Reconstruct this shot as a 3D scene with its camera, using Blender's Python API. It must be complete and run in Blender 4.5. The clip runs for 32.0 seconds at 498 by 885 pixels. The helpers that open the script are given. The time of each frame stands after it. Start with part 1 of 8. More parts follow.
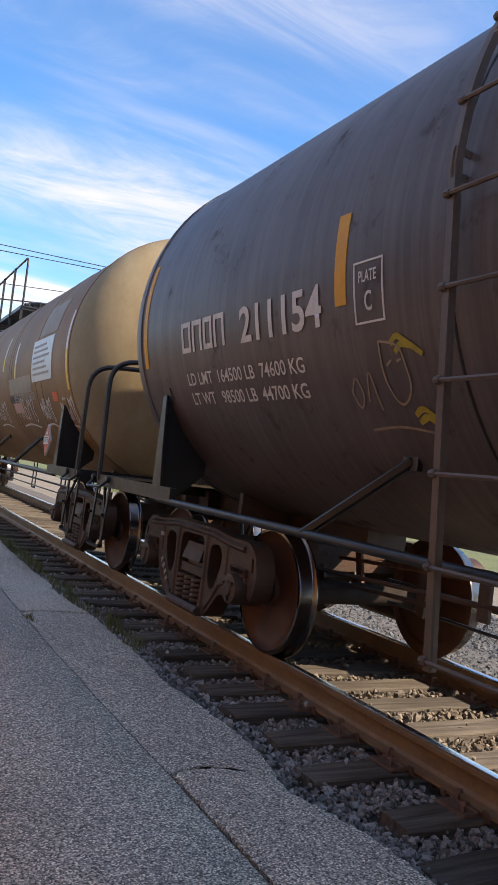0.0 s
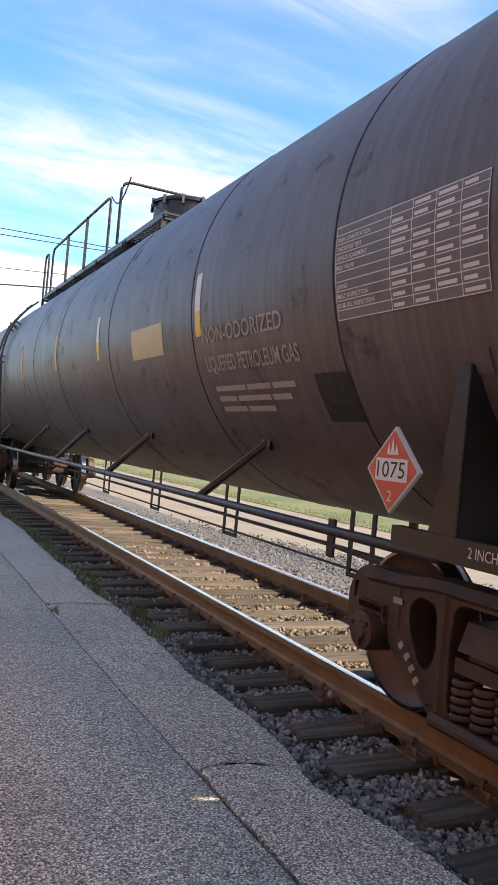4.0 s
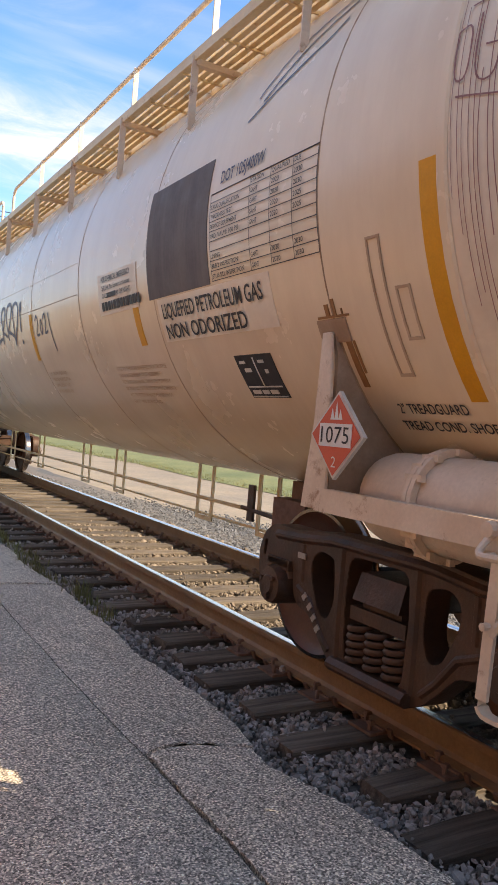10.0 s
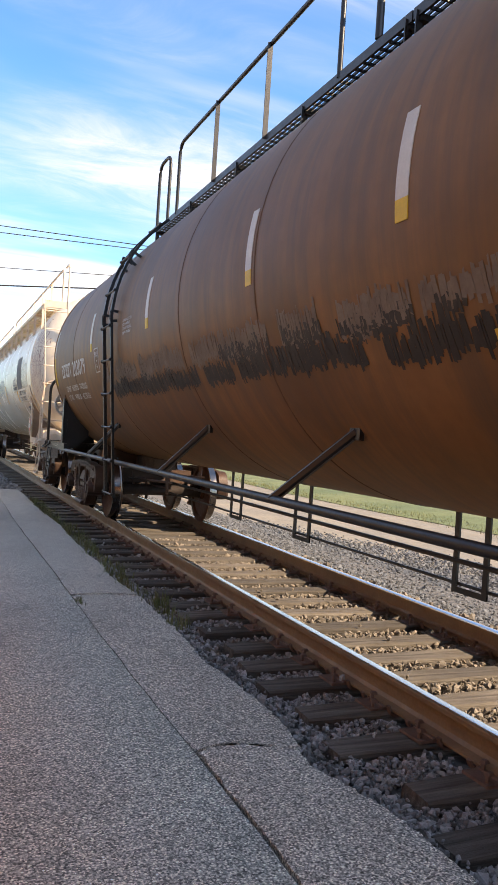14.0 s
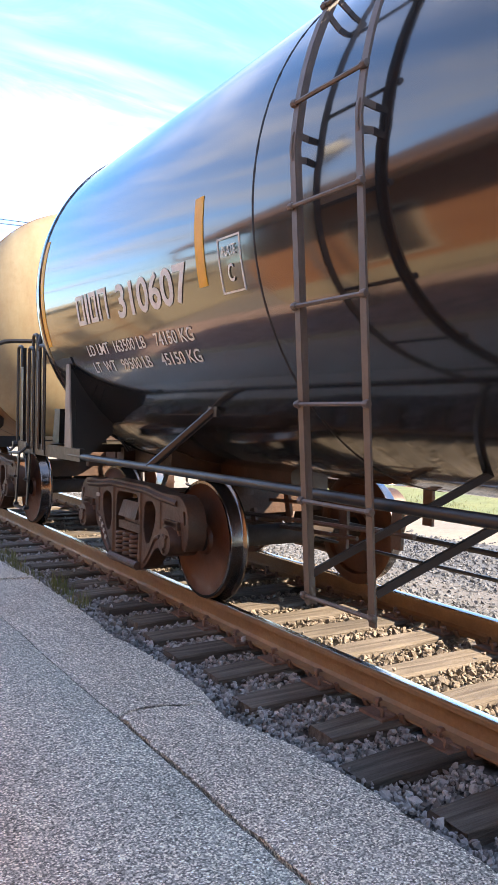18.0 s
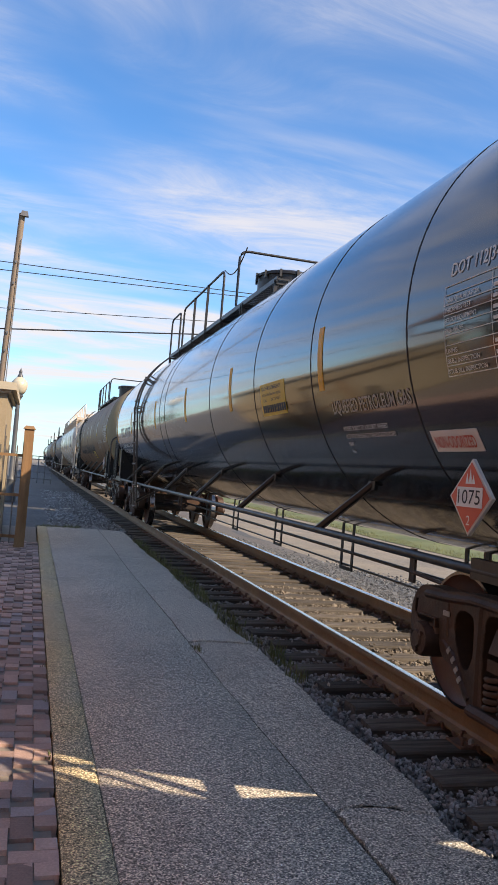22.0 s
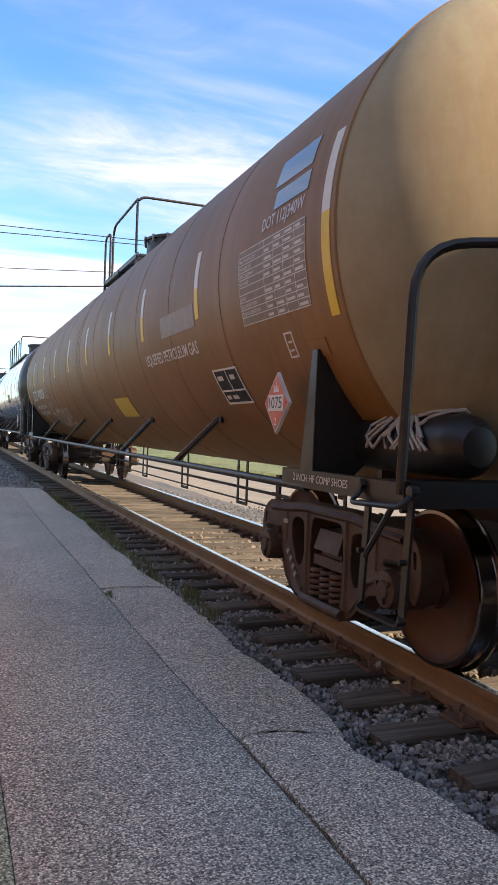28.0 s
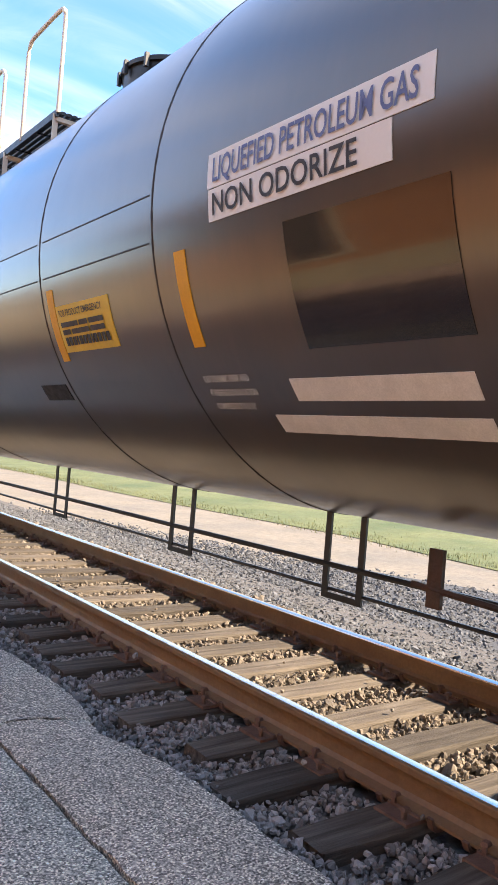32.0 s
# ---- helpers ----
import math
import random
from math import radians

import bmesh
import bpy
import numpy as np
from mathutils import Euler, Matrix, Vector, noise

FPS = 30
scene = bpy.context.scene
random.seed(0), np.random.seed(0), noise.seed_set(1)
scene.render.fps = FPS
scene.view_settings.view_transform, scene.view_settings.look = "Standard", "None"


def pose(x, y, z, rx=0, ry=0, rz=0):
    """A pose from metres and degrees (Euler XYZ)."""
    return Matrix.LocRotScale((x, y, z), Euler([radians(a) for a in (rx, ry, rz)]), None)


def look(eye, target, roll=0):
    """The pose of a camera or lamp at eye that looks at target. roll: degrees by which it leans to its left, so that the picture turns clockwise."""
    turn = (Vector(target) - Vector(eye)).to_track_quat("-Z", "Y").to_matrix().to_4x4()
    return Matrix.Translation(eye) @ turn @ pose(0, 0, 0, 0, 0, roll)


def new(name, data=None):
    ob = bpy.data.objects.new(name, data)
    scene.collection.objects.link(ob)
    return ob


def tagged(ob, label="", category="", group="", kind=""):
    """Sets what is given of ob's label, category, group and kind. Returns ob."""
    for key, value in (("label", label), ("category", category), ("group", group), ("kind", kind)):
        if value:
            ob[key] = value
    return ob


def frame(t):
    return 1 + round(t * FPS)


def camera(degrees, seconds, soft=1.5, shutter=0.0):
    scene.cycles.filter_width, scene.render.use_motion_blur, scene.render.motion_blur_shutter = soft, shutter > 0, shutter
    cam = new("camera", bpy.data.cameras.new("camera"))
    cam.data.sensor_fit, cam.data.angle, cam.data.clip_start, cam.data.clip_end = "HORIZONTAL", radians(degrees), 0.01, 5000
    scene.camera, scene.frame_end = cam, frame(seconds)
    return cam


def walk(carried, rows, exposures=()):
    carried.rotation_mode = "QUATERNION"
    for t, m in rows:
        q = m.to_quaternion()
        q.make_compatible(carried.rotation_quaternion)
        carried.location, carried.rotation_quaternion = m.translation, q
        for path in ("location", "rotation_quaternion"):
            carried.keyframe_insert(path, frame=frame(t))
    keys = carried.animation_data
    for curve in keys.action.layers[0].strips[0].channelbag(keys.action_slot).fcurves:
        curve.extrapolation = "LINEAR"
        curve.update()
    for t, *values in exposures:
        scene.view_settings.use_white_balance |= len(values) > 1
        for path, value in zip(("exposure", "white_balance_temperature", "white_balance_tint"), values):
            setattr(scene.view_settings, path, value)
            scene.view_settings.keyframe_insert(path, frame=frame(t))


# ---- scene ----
cam = camera(35.50, 32.0)
PATH = [
    (0, (-0.296, -0.135, 1.295), (1.972, 4.317, 1.487), 6.82),
    (0.5, (-0.267, -0.214, 1.329), (2.082, 4.195, 1.542), 6.15),
    (1, (-0.264, -0.224, 1.349), (2.122, 4.163, 1.595), 5.91),
    (1.5, (-0.257, -0.174, 1.363), (2.110, 4.224, 1.600), 5.48),
    (2, (-0.261, -0.048, 1.377), (1.927, 4.442, 1.586), 5.25),
    (2.5, (-0.287, 0.064, 1.411), (1.696, 4.651, 1.561), 4.72),
    (4.5, (-0.287, -0.191, 1.401), (1.929, 4.292, 1.402), 5.19),
    (5, (-0.305, -0.198, 1.413), (1.896, 4.292, 1.386), 4.90),
    (5.5, (-0.298, -0.220, 1.413), (1.822, 4.308, 1.368), 4.64),
    (6, (-0.278, -0.211, 1.406), (2.560, 3.905, 1.414), 5.54),
    (6.5, (-0.240, -0.260, 1.419), (2.867, 3.658, 1.442), 4.97),
    (7, (-0.230, -0.245, 1.407), (2.845, 3.698, 1.441), 4.57),
    (7.5, (-0.232, -0.234, 1.406), (2.848, 3.704, 1.451), 4.41),
    (8, (-0.230, -0.189, 1.404), (2.830, 3.766, 1.428), 4.33),
    (8.5, (-0.189, -0.117, 1.404), (2.692, 3.969, 1.402), 4.40),
    (9, (-0.197, 0.004, 1.374), (2.426, 4.260, 1.360), 4.34),
    (9.5, (-0.198, 0.021, 1.366), (2.310, 4.345, 1.301), 4.50),
    (10, (-0.204, 0.030, 1.356), (2.279, 4.369, 1.271), 4.59),
    (10.5, (-0.206, 0.033, 1.371), (2.131, 4.451, 1.233), 4.24),
    (11, (-0.180, -0.030, 1.367), (1.506, 4.675, 1.217), 2.94),
    (11.5, (-0.183, -0.194, 1.371), (0.895, 4.686, 1.216), 3.08),
    (12, (-0.156, -0.272, 1.382), (0.823, 4.629, 1.233), 3.38),
    (12.5, (-0.161, -0.290, 1.386), (0.849, 4.605, 1.245), 3.73),
    (13, (-0.119, -0.296, 1.380), (1.186, 4.530, 1.282), 3.71),
    (13.5, (-0.065, -0.295, 1.364), (1.533, 4.442, 1.313), 3.71),
    (14, (-0.040, -0.283, 1.369), (1.847, 4.347, 1.346), 3.73),
    (14.5, (-0.007, -0.293, 1.362), (2.216, 4.185, 1.371), 3.48),
    (16.5, (-0.225, -0.149, 1.422), (1.658, 4.482, 1.322), 0.02),
    (17, (-0.241, -0.198, 1.435), (2.188, 4.172, 1.353), 1.87),
    (17.5, (-0.268, -0.392, 1.384), (2.330, 3.877, 1.241), 2.55),
    (18, (-0.311, -0.454, 1.400), (2.318, 3.796, 1.243), 1.32),
    (18.5, (-0.319, -0.401, 1.418), (2.333, 3.836, 1.310), 1.18),
    (19, (-0.346, -0.348, 1.392), (2.168, 3.973, 1.397), 0.90),
    (19.5, (-0.379, -0.299, 1.383), (2.085, 4.049, 1.522), 0.21),
    (20, (-0.321, -0.417, 1.364), (1.783, 4.116, 1.523), 2.36),
    (20.5, (-0.305, -0.534, 1.349), (1.407, 4.159, 1.560), 4.94),
    (21, (-0.298, -0.543, 1.361), (1.209, 4.221, 1.554), 5.33),
    (21.5, (-0.332, -0.440, 1.402), (1.101, 4.347, 1.582), 5.21),
    (22, (-0.336, -0.308, 1.445), (0.994, 4.508, 1.649), 4.68),
    (22.5, (-0.290, -0.319, 1.419), (1.131, 4.469, 1.673), 6.06),
    (23, (-0.158, -0.454, 1.365), (1.745, 4.155, 1.736), 6.98),
    (23.5, (-0.102, -0.481, 1.352), (2.795, 3.573, 1.756), 6.45),
    (24, (-0.100, -0.505, 1.409), (3.004, 3.404, 1.708), 5.83),
    (24.5, (-0.150, -0.519, 1.393), (2.919, 3.417, 1.681), 5.71),
    (25, (-0.157, -0.454, 1.387), (2.814, 3.562, 1.596), 4.65),
    (25.5, (-0.148, -0.372, 1.387), (2.435, 3.906, 1.546), 4.02),
    (27.5, (-0.121, -0.242, 1.362), (1.775, 4.384, 1.304), 1.78),
    (28, (-0.107, -0.220, 1.323), (1.689, 4.446, 1.257), 2.10),
    (28.5, (-0.096, -0.256, 1.320), (2.190, 4.190, 1.264), 4.09),
    (29, (-0.026, -0.392, 1.322), (2.718, 3.787, 1.238), 5.30),
    (29.5, (-0.012, -0.559, 1.305), (3.065, 3.382, 1.267), 5.70),
    (30, (-0.031, -0.607, 1.322), (3.123, 3.273, 1.283), 5.40),
    (30.5, (-0.048, -0.617, 1.330), (3.100, 3.268, 1.302), 4.63),
    (31, (-0.042, -0.629, 1.347), (3.086, 3.272, 1.327), 4.61),
    (31.5, (-0.075, -0.620, 1.338), (3.023, 3.304, 1.358), 4.95),
    (32, (-0.091, -0.559, 1.327), (2.857, 3.479, 1.369), 4.64),
]
EXPOSURE = [(0, 1.5, 7450), (1, 2.4, 7750), (2, 2.15, 7650), (5, 1.9, 7950), (6, 2.2, 8450), (8, 1.9, 8250), (9, 1.8, 8250), (10, 1.80, 8250), (11, 1.05, 7250), (12, 1.2, 7300), (13, 1.4, 7650), (14, 1.8, 8050), (16.6, 1.5, 7450), (17, 1.85, 7450), (18, 2.75, 7550), (19, 2.2, 7450), (20, 1.70, 7500), (22, 1.2, 7350), (23, 1.25, 7450), (24, 2.8, 8150), (25, 2.95, 7850), (28, 1.7, 7850), (29, 2.9, 7650), (30, 3.2, 7650), (31, 2.75, 7650), (32, 2.35, 7750)]
walk(cam, [(t, look(eye, target, roll)) for t, eye, target, roll in PATH], exposures=[(t, s, k, 17) for t, s, k in EXPOSURE])

# ---- world, sun, exposure ----
SUN_DIR = Vector((0.735, -0.678, 0.0)).normalized()
SUN_EL = radians(36)
world = bpy.data.worlds.new("sky")
scene.world = world
world.use_nodes = True
wt = world.node_tree
wt.nodes.clear()


def wnode(kind, **kw):
    n = wt.nodes.new(kind)
    for k, v in kw.items():
        n.inputs[k].default_value = v
    return n


sky = wt.nodes.new("ShaderNodeTexSky")
sky.sky_type, sky.sun_disc = "NISHITA", False
sky.sun_elevation, sky.sun_rotation = SUN_EL, math.atan2(SUN_DIR.x, SUN_DIR.y)
sky.altitude, sky.air_density, sky.dust_density, sky.ozone_density = 300, 1.0, 0.25, 2.5
sky_tint = wt.nodes.new("ShaderNodeMix")
sky_tint.data_type, sky_tint.blend_type = "RGBA", "MULTIPLY"
sky_tint.inputs[0].default_value = 1.0
sky_tint.inputs[7].default_value = (0.45, 0.89, 1.22, 1)
wt.links.new(sky.outputs[0], sky_tint.inputs[6])
coord = wt.nodes.new("ShaderNodeTexCoord")
sep = wt.nodes.new("ShaderNodeSeparateXYZ")
wt.links.new(coord.outputs["Generated"], sep.inputs[0])
lift = wt.nodes.new("ShaderNodeMath")
lift.operation, lift.inputs[1].default_value = "ADD", 0.16
wt.links.new(sep.outputs[2], lift.inputs[0])
high = wt.nodes.new("ShaderNodeMath")
high.operation, high.inputs[1].default_value = "MAXIMUM", 0.05
wt.links.new(lift.outputs[0], high.inputs[0])
flat = []
for axis in (0, 1):
    d = wt.nodes.new("ShaderNodeMath")
    d.operation = "DIVIDE"
    wt.links.new(sep.outputs[axis], d.inputs[0])
    wt.links.new(high.outputs[0], d.inputs[1])
    flat.append(d)
comb = wt.nodes.new("ShaderNodeCombineXYZ")
for i, d in enumerate(flat):
    wt.links.new(d.outputs[0], comb.inputs[i])


def cloud_layer(turn, scale, stretch, detail, lo, hi, rough=0.6, warp=0.5, loc=(0, 0, 0)):
    mp = wt.nodes.new("ShaderNodeMapping")
    mp.inputs["Rotation"].default_value = (0, 0, radians(turn))
    mp.inputs["Scale"].default_value = (scale * stretch, scale, 1)
    mp.inputs["Location"].default_value = loc
    wt.links.new(comb.outputs[0], mp.inputs[0])
    n = wnode("ShaderNodeTexNoise", Scale=1.0, Detail=detail, Roughness=rough, Distortion=warp)
    wt.links.new(mp.outputs[0], n.inputs["Vector"])
    r = wt.nodes.new("ShaderNodeMapRange")
    r.interpolation_type = "SMOOTHSTEP"
    r.inputs[1].default_value, r.inputs[2].default_value = lo, hi
    wt.links.new(n.outputs[0], r.inputs[0])
    return r


bands = cloud_layer(-14, 1.05, 0.40, 4, 0.35, 0.58, 0.50, 0.9, (0.3, 0.2, 0))
wisps = cloud_layer(-22, 3.8, 0.36, 10, 0.37, 0.68, 0.68, 1.0, (2.1, 0.4, 0))
total = wt.nodes.new("ShaderNodeMath")
total.operation = "MULTIPLY"
feather = wt.nodes.new("ShaderNodeMath")
feather.operation, feather.inputs[1].default_value, feather.inputs[2].default_value = "MULTIPLY_ADD", 0.68, 0.32
wt.links.new(wisps.outputs[0], feather.inputs[0])
wt.links.new(feather.outputs[0], total.inputs[0])
wt.links.new(bands.outputs[0], total.inputs[1])
# haze thickens towards the horizon
haze = wt.nodes.new("ShaderNodeMapRange")
haze.interpolation_type = "SMOOTHSTEP"
haze.inputs[1].default_value, haze.inputs[2].default_value = 0.0, 0.30
haze.inputs[3].default_value, haze.inputs[4].default_value = 0.34, 0.0
wt.links.new(sep.outputs[2], haze.inputs[0])
cover = wt.nodes.new("ShaderNodeMath")
cover.operation, cover.use_clamp = "ADD", True
thin = wt.nodes.new("ShaderNodeMapRange")
thin.interpolation_type = "SMOOTHSTEP"
thin.inputs[1].default_value, thin.inputs[2].default_value = 0.45, 0.75
thin.inputs[3].default_value, thin.inputs[4].default_value = 1.0, 0.70
wt.links.new(sep.outputs[2], thin.inputs[0])
thinned = wt.nodes.new("ShaderNodeMath")
thinned.operation = "MULTIPLY"
wt.links.new(total.outputs[0], thinned.inputs[0])
wt.links.new(thin.outputs[0], thinned.inputs[1])
wt.links.new(thinned.outputs[0], cover.inputs[0])
wt.links.new(haze.outputs[0], cover.inputs[1])
cover2 = wt.nodes.new("ShaderNodeMath")
cover2.operation, cover2.inputs[1].default_value = "MULTIPLY", 0.93
wt.links.new(cover.outputs[0], cover2.inputs[0])
mix = wt.nodes.new("ShaderNodeMix")
mix.data_type = "RGBA"
wt.links.new(cover2.outputs[0], mix.inputs[0])
wt.links.new(sky_tint.outputs[2], mix.inputs[6])
mix.inputs[7].default_value = (3.95, 4.15, 4.45, 1)
bg = wt.nodes.new("ShaderNodeBackground")
bg.inputs["Strength"].default_value = 0.094
wt.links.new(mix.outputs[2], bg.inputs["Color"])
out = wt.nodes.new("ShaderNodeOutputWorld")
wt.links.new(bg.outputs[0], out.inputs["Surface"])

sun_data = bpy.data.lights.new("sun", "SUN")
sun_data.energy, sun_data.angle, sun_data.color = 3.0, radians(0.53), (1.0, 0.89, 0.72)
sun = new("sun", sun_data)
towards = SUN_DIR * math.cos(SUN_EL) + Vector((0, 0, math.sin(SUN_EL)))
sun.matrix_world = look(towards * 60, (0, 0, 0))


# ---- materials ----
def material(name, base, rough=0.6, metal=0.0, dark=None, scale=6.0, amount=0.5, fine=None, bump=0.0, bump_scale=60.0, coat=0.0, coat_rough=0.06, spec=0.5,
             stretch=(1, 1, 1), rust=None, rust_amount=0.0, rust_scale=3.0, random_value=0.0, streak=None, streak_amount=0.0, rough_var=0.15, island=False,
             streak_axes=(5.0, 5.0, 0.35)):
    """Two scales of colour variation, optional rust patches, vertical streaks and relief, in object space."""
    m = bpy.data.materials.new(name)
    m.use_nodes = True
    nt = m.node_tree
    b = nt.nodes["Principled BSDF"]
    b.inputs["Metallic"].default_value = metal
    b.inputs["Coat Weight"].default_value = coat
    b.inputs["Coat Roughness"].default_value = coat_rough
    b.inputs["Specular IOR Level"].default_value = spec
    tc = nt.nodes.new("ShaderNodeTexCoord")
    vec = tc.outputs["Object"]

    def noise_node(sc, detail=5, st=stretch, r=0.6):
        mp = nt.nodes.new("ShaderNodeMapping")
        mp.inputs["Scale"].default_value = st
        nt.links.new(vec, mp.inputs[0])
        n = nt.nodes.new("ShaderNodeTexNoise")
        n.inputs["Scale"].default_value, n.inputs["Detail"].default_value, n.inputs["Roughness"].default_value = sc, detail, r
        nt.links.new(mp.outputs[0], n.inputs["Vector"])
        return n.outputs[0]

    def ramp(src, lo, hi, a=0.0, c=1.0):
        r = nt.nodes.new("ShaderNodeMapRange")
        r.inputs[1].default_value, r.inputs[2].default_value, r.inputs[3].default_value, r.inputs[4].default_value = lo, hi, a, c
        nt.links.new(src, r.inputs[0])
        return r.outputs[0]

    def mixed(fac, a, c, mode="MIX"):
        x = nt.nodes.new("ShaderNodeMix")
        x.data_type, x.blend_type = "RGBA", mode
        if isinstance(fac, float):
            x.inputs[0].default_value = fac
        else:
            nt.links.new(fac, x.inputs[0])
        for slot, v in ((6, a), (7, c)):
            if isinstance(v, tuple):
                x.inputs[slot].default_value = (*v, 1)
            else:
                nt.links.new(v, x.inputs[slot])
        return x.outputs[2]

    dark = dark or tuple(0.6 * v for v in base)
    col = mixed(ramp(noise_node(scale), 0.35, 0.7, 0.0, amount), base, dark)
    fine = fine if fine is not None else 0.25
    if fine:
        col = mixed(ramp(noise_node(scale * 14, 3), 0.3, 0.7, 0.0, fine), col, tuple(0.45 * v for v in base))
    if streak:
        s = noise_node(1.0, 6, streak_axes, 0.7)
        col = mixed(ramp(s, 0.42, 0.72, 0.0, streak_amount), col, streak)
    rsock = None
    if rust:
        rs = ramp(noise_node(rust_scale, 7, (1, 1, 1), 0.72), 0.62 - 0.35 * rust_amount, 0.74 - 0.25 * rust_amount)
        col = mixed(rs, col, rust)
        rsock = rs
    if random_value:
        if island:
            rnd = nt.nodes.new("ShaderNodeNewGeometry").outputs["Random Per Island"]
        else:
            rnd = nt.nodes.new("ShaderNodeObjectInfo").outputs["Random"]
        hsv = nt.nodes.new("ShaderNodeHueSaturation")
        nt.links.new(ramp(rnd, 0, 1, 1 - random_value, 1 + random_value), hsv.inputs["Value"])
        nt.links.new(col, hsv.inputs["Color"])
        col = hsv.outputs[0]
    nt.links.new(col, b.inputs["Base Color"])
    rr = ramp(noise_node(scale * 2.3), 0.3, 0.7, max(0.02, rough - rough_var * rough), min(1.0, rough + rough_var * rough))
    if rsock:
        x = nt.nodes.new("ShaderNodeMix")
        nt.links.new(rsock, x.inputs[0])
        nt.links.new(rr, x.inputs[2])
        x.inputs[3].default_value = 0.85
        rr = x.outputs[0]
    nt.links.new(rr, b.inputs["Roughness"])
    if bump:
        bn = nt.nodes.new("ShaderNodeBump")
        bn.inputs["Strength"].default_value, bn.inputs["Distance"].default_value = min(1.0, bump * 10), 0.01
        nt.links.new(noise_node(bump_scale, 6), bn.inputs["Height"])
        nt.links.new(bn.outputs[0], b.inputs["Normal"])
    return m


RUST = (0.12, 0.052, 0.026)
M = {}


def concrete_material(name="aggregate", base=(0.40, 0.385, 0.37), dark=(0.30, 0.29, 0.28)):
    """Exposed-aggregate pavement: pale and dark chips in grey paste."""
    m = material(name, base, 0.85, dark=dark, scale=0.9, amount=0.9, fine=0.0, bump=0.05, bump_scale=110)
    nt = m.node_tree
    b = nt.nodes["Principled BSDF"]
    old = b.inputs["Base Color"].links[0].from_socket
    tc = nt.nodes["Texture Coordinate"].outputs["Object"]
    v = nt.nodes.new("ShaderNodeTexVoronoi")
    v.inputs["Scale"].default_value = 135
    nt.links.new(tc, v.inputs["Vector"])
    sepc = nt.nodes.new("ShaderNodeSeparateColor")
    nt.links.new(v.outputs["Color"], sepc.inputs[0])
    cr = nt.nodes.new("ShaderNodeValToRGB")
    e = cr.color_ramp.elements
    e[0].position, e[0].color = 0.0, (0.20, 0.195, 0.19, 1)
    e[1].position, e[1].color = 1.0, (1.75, 1.70, 1.63, 1)
    mid = e.new(0.55)
    mid.color = (0.9, 0.89, 0.87, 1)
    nt.links.new(sepc.outputs[0], cr.inputs[0])
    # dark paste shows between the chips
    gap = nt.nodes.new("ShaderNodeTexVoronoi")
    gap.inputs["Scale"].default_value = 88
    nt.links.new(tc, gap.inputs["Vector"])
    pit = nt.nodes.new("ShaderNodeMapRange")
    pit.inputs[1].default_value, pit.inputs[2].default_value, pit.inputs[3].default_value, pit.inputs[4].default_value = 0.28, 0.66, 1.40, 0.62
    nt.links.new(gap.outputs["Distance"], pit.inputs[0])
    sunk = nt.nodes.new("ShaderNodeMix")
    sunk.data_type, sunk.blend_type = "RGBA", "MULTIPLY"
    sunk.inputs[0].default_value = 1.0
    nt.links.new(old, sunk.inputs[6])
    nt.links.new(pit.outputs[0], sunk.inputs[7])
    x = nt.nodes.new("ShaderNodeMix")
    x.data_type, x.blend_type = "RGBA", "MULTIPLY"
    x.inputs[0].default_value = 1.0
    nt.links.new(sunk.outputs[2], x.inputs[6])
    nt.links.new(cr.outputs[0], x.inputs[7])
    nt.links.new(x.outputs[2], b.inputs["Base Color"])
    return m


M["pavement"] = concrete_material("aggregate", (0.62, 0.565, 0.48), (0.45, 0.415, 0.36))
M["pavement_edge"] = concrete_material("grey_aggregate", (0.60, 0.57, 0.495), (0.46, 0.44, 0.385))
M["yellow_line"] = concrete_material("worn_yellow_aggregate", (0.68, 0.54, 0.30), (0.54, 0.46, 0.33))
M["paver"] = material("paver", (0.50, 0.33, 0.27), 0.85, dark=(0.38, 0.27, 0.235), scale=5, amount=0.9, fine=0.4, bump=0.03, random_value=0.4)
M["paver_blue"] = material("paver_grey", (0.36, 0.305, 0.30), 0.85, dark=(0.29, 0.25, 0.25), scale=5, amount=0.9, fine=0.4, bump=0.03, random_value=0.4)
M["sand"] = material("jointing_sand", (0.30, 0.255, 0.21), 0.95, scale=20, bump=0.03)
M["ballast"] = material("ballast_stone", (0.36, 0.35, 0.335), 0.9, dark=(0.20, 0.195, 0.19), scale=9, amount=0.8, fine=0.4, bump=0.05, bump_scale=70, random_value=0.55, island=True)
M["ballast_brown"] = material("brown_crushed_stone", (0.225, 0.19, 0.15), 0.9, dark=(0.13, 0.11, 0.09), scale=9, amount=0.8, fine=0.4, bump=0.05, bump_scale=70, random_value=0.5, island=True)
M["ballast_blue"] = material("blue_grey_stone", (0.125, 0.132, 0.14), 0.9, dark=(0.08, 0.085, 0.09), scale=9, amount=0.8, fine=0.4, bump=0.05, bump_scale=70, random_value=0.5, island=True)
M["blue_bed"] = material("blue_grey_gravel", (0.10, 0.106, 0.112), 0.95, dark=(0.06, 0.064, 0.068), scale=20, amount=1.0, fine=0.6, bump=0.12, bump_scale=30)
M["ballast_bed"] = material("ballast_bed", (0.16, 0.15, 0.14), 0.95, dark=(0.07, 0.065, 0.06), scale=22, amount=1.0, fine=0.6, bump=0.12, bump_scale=30)
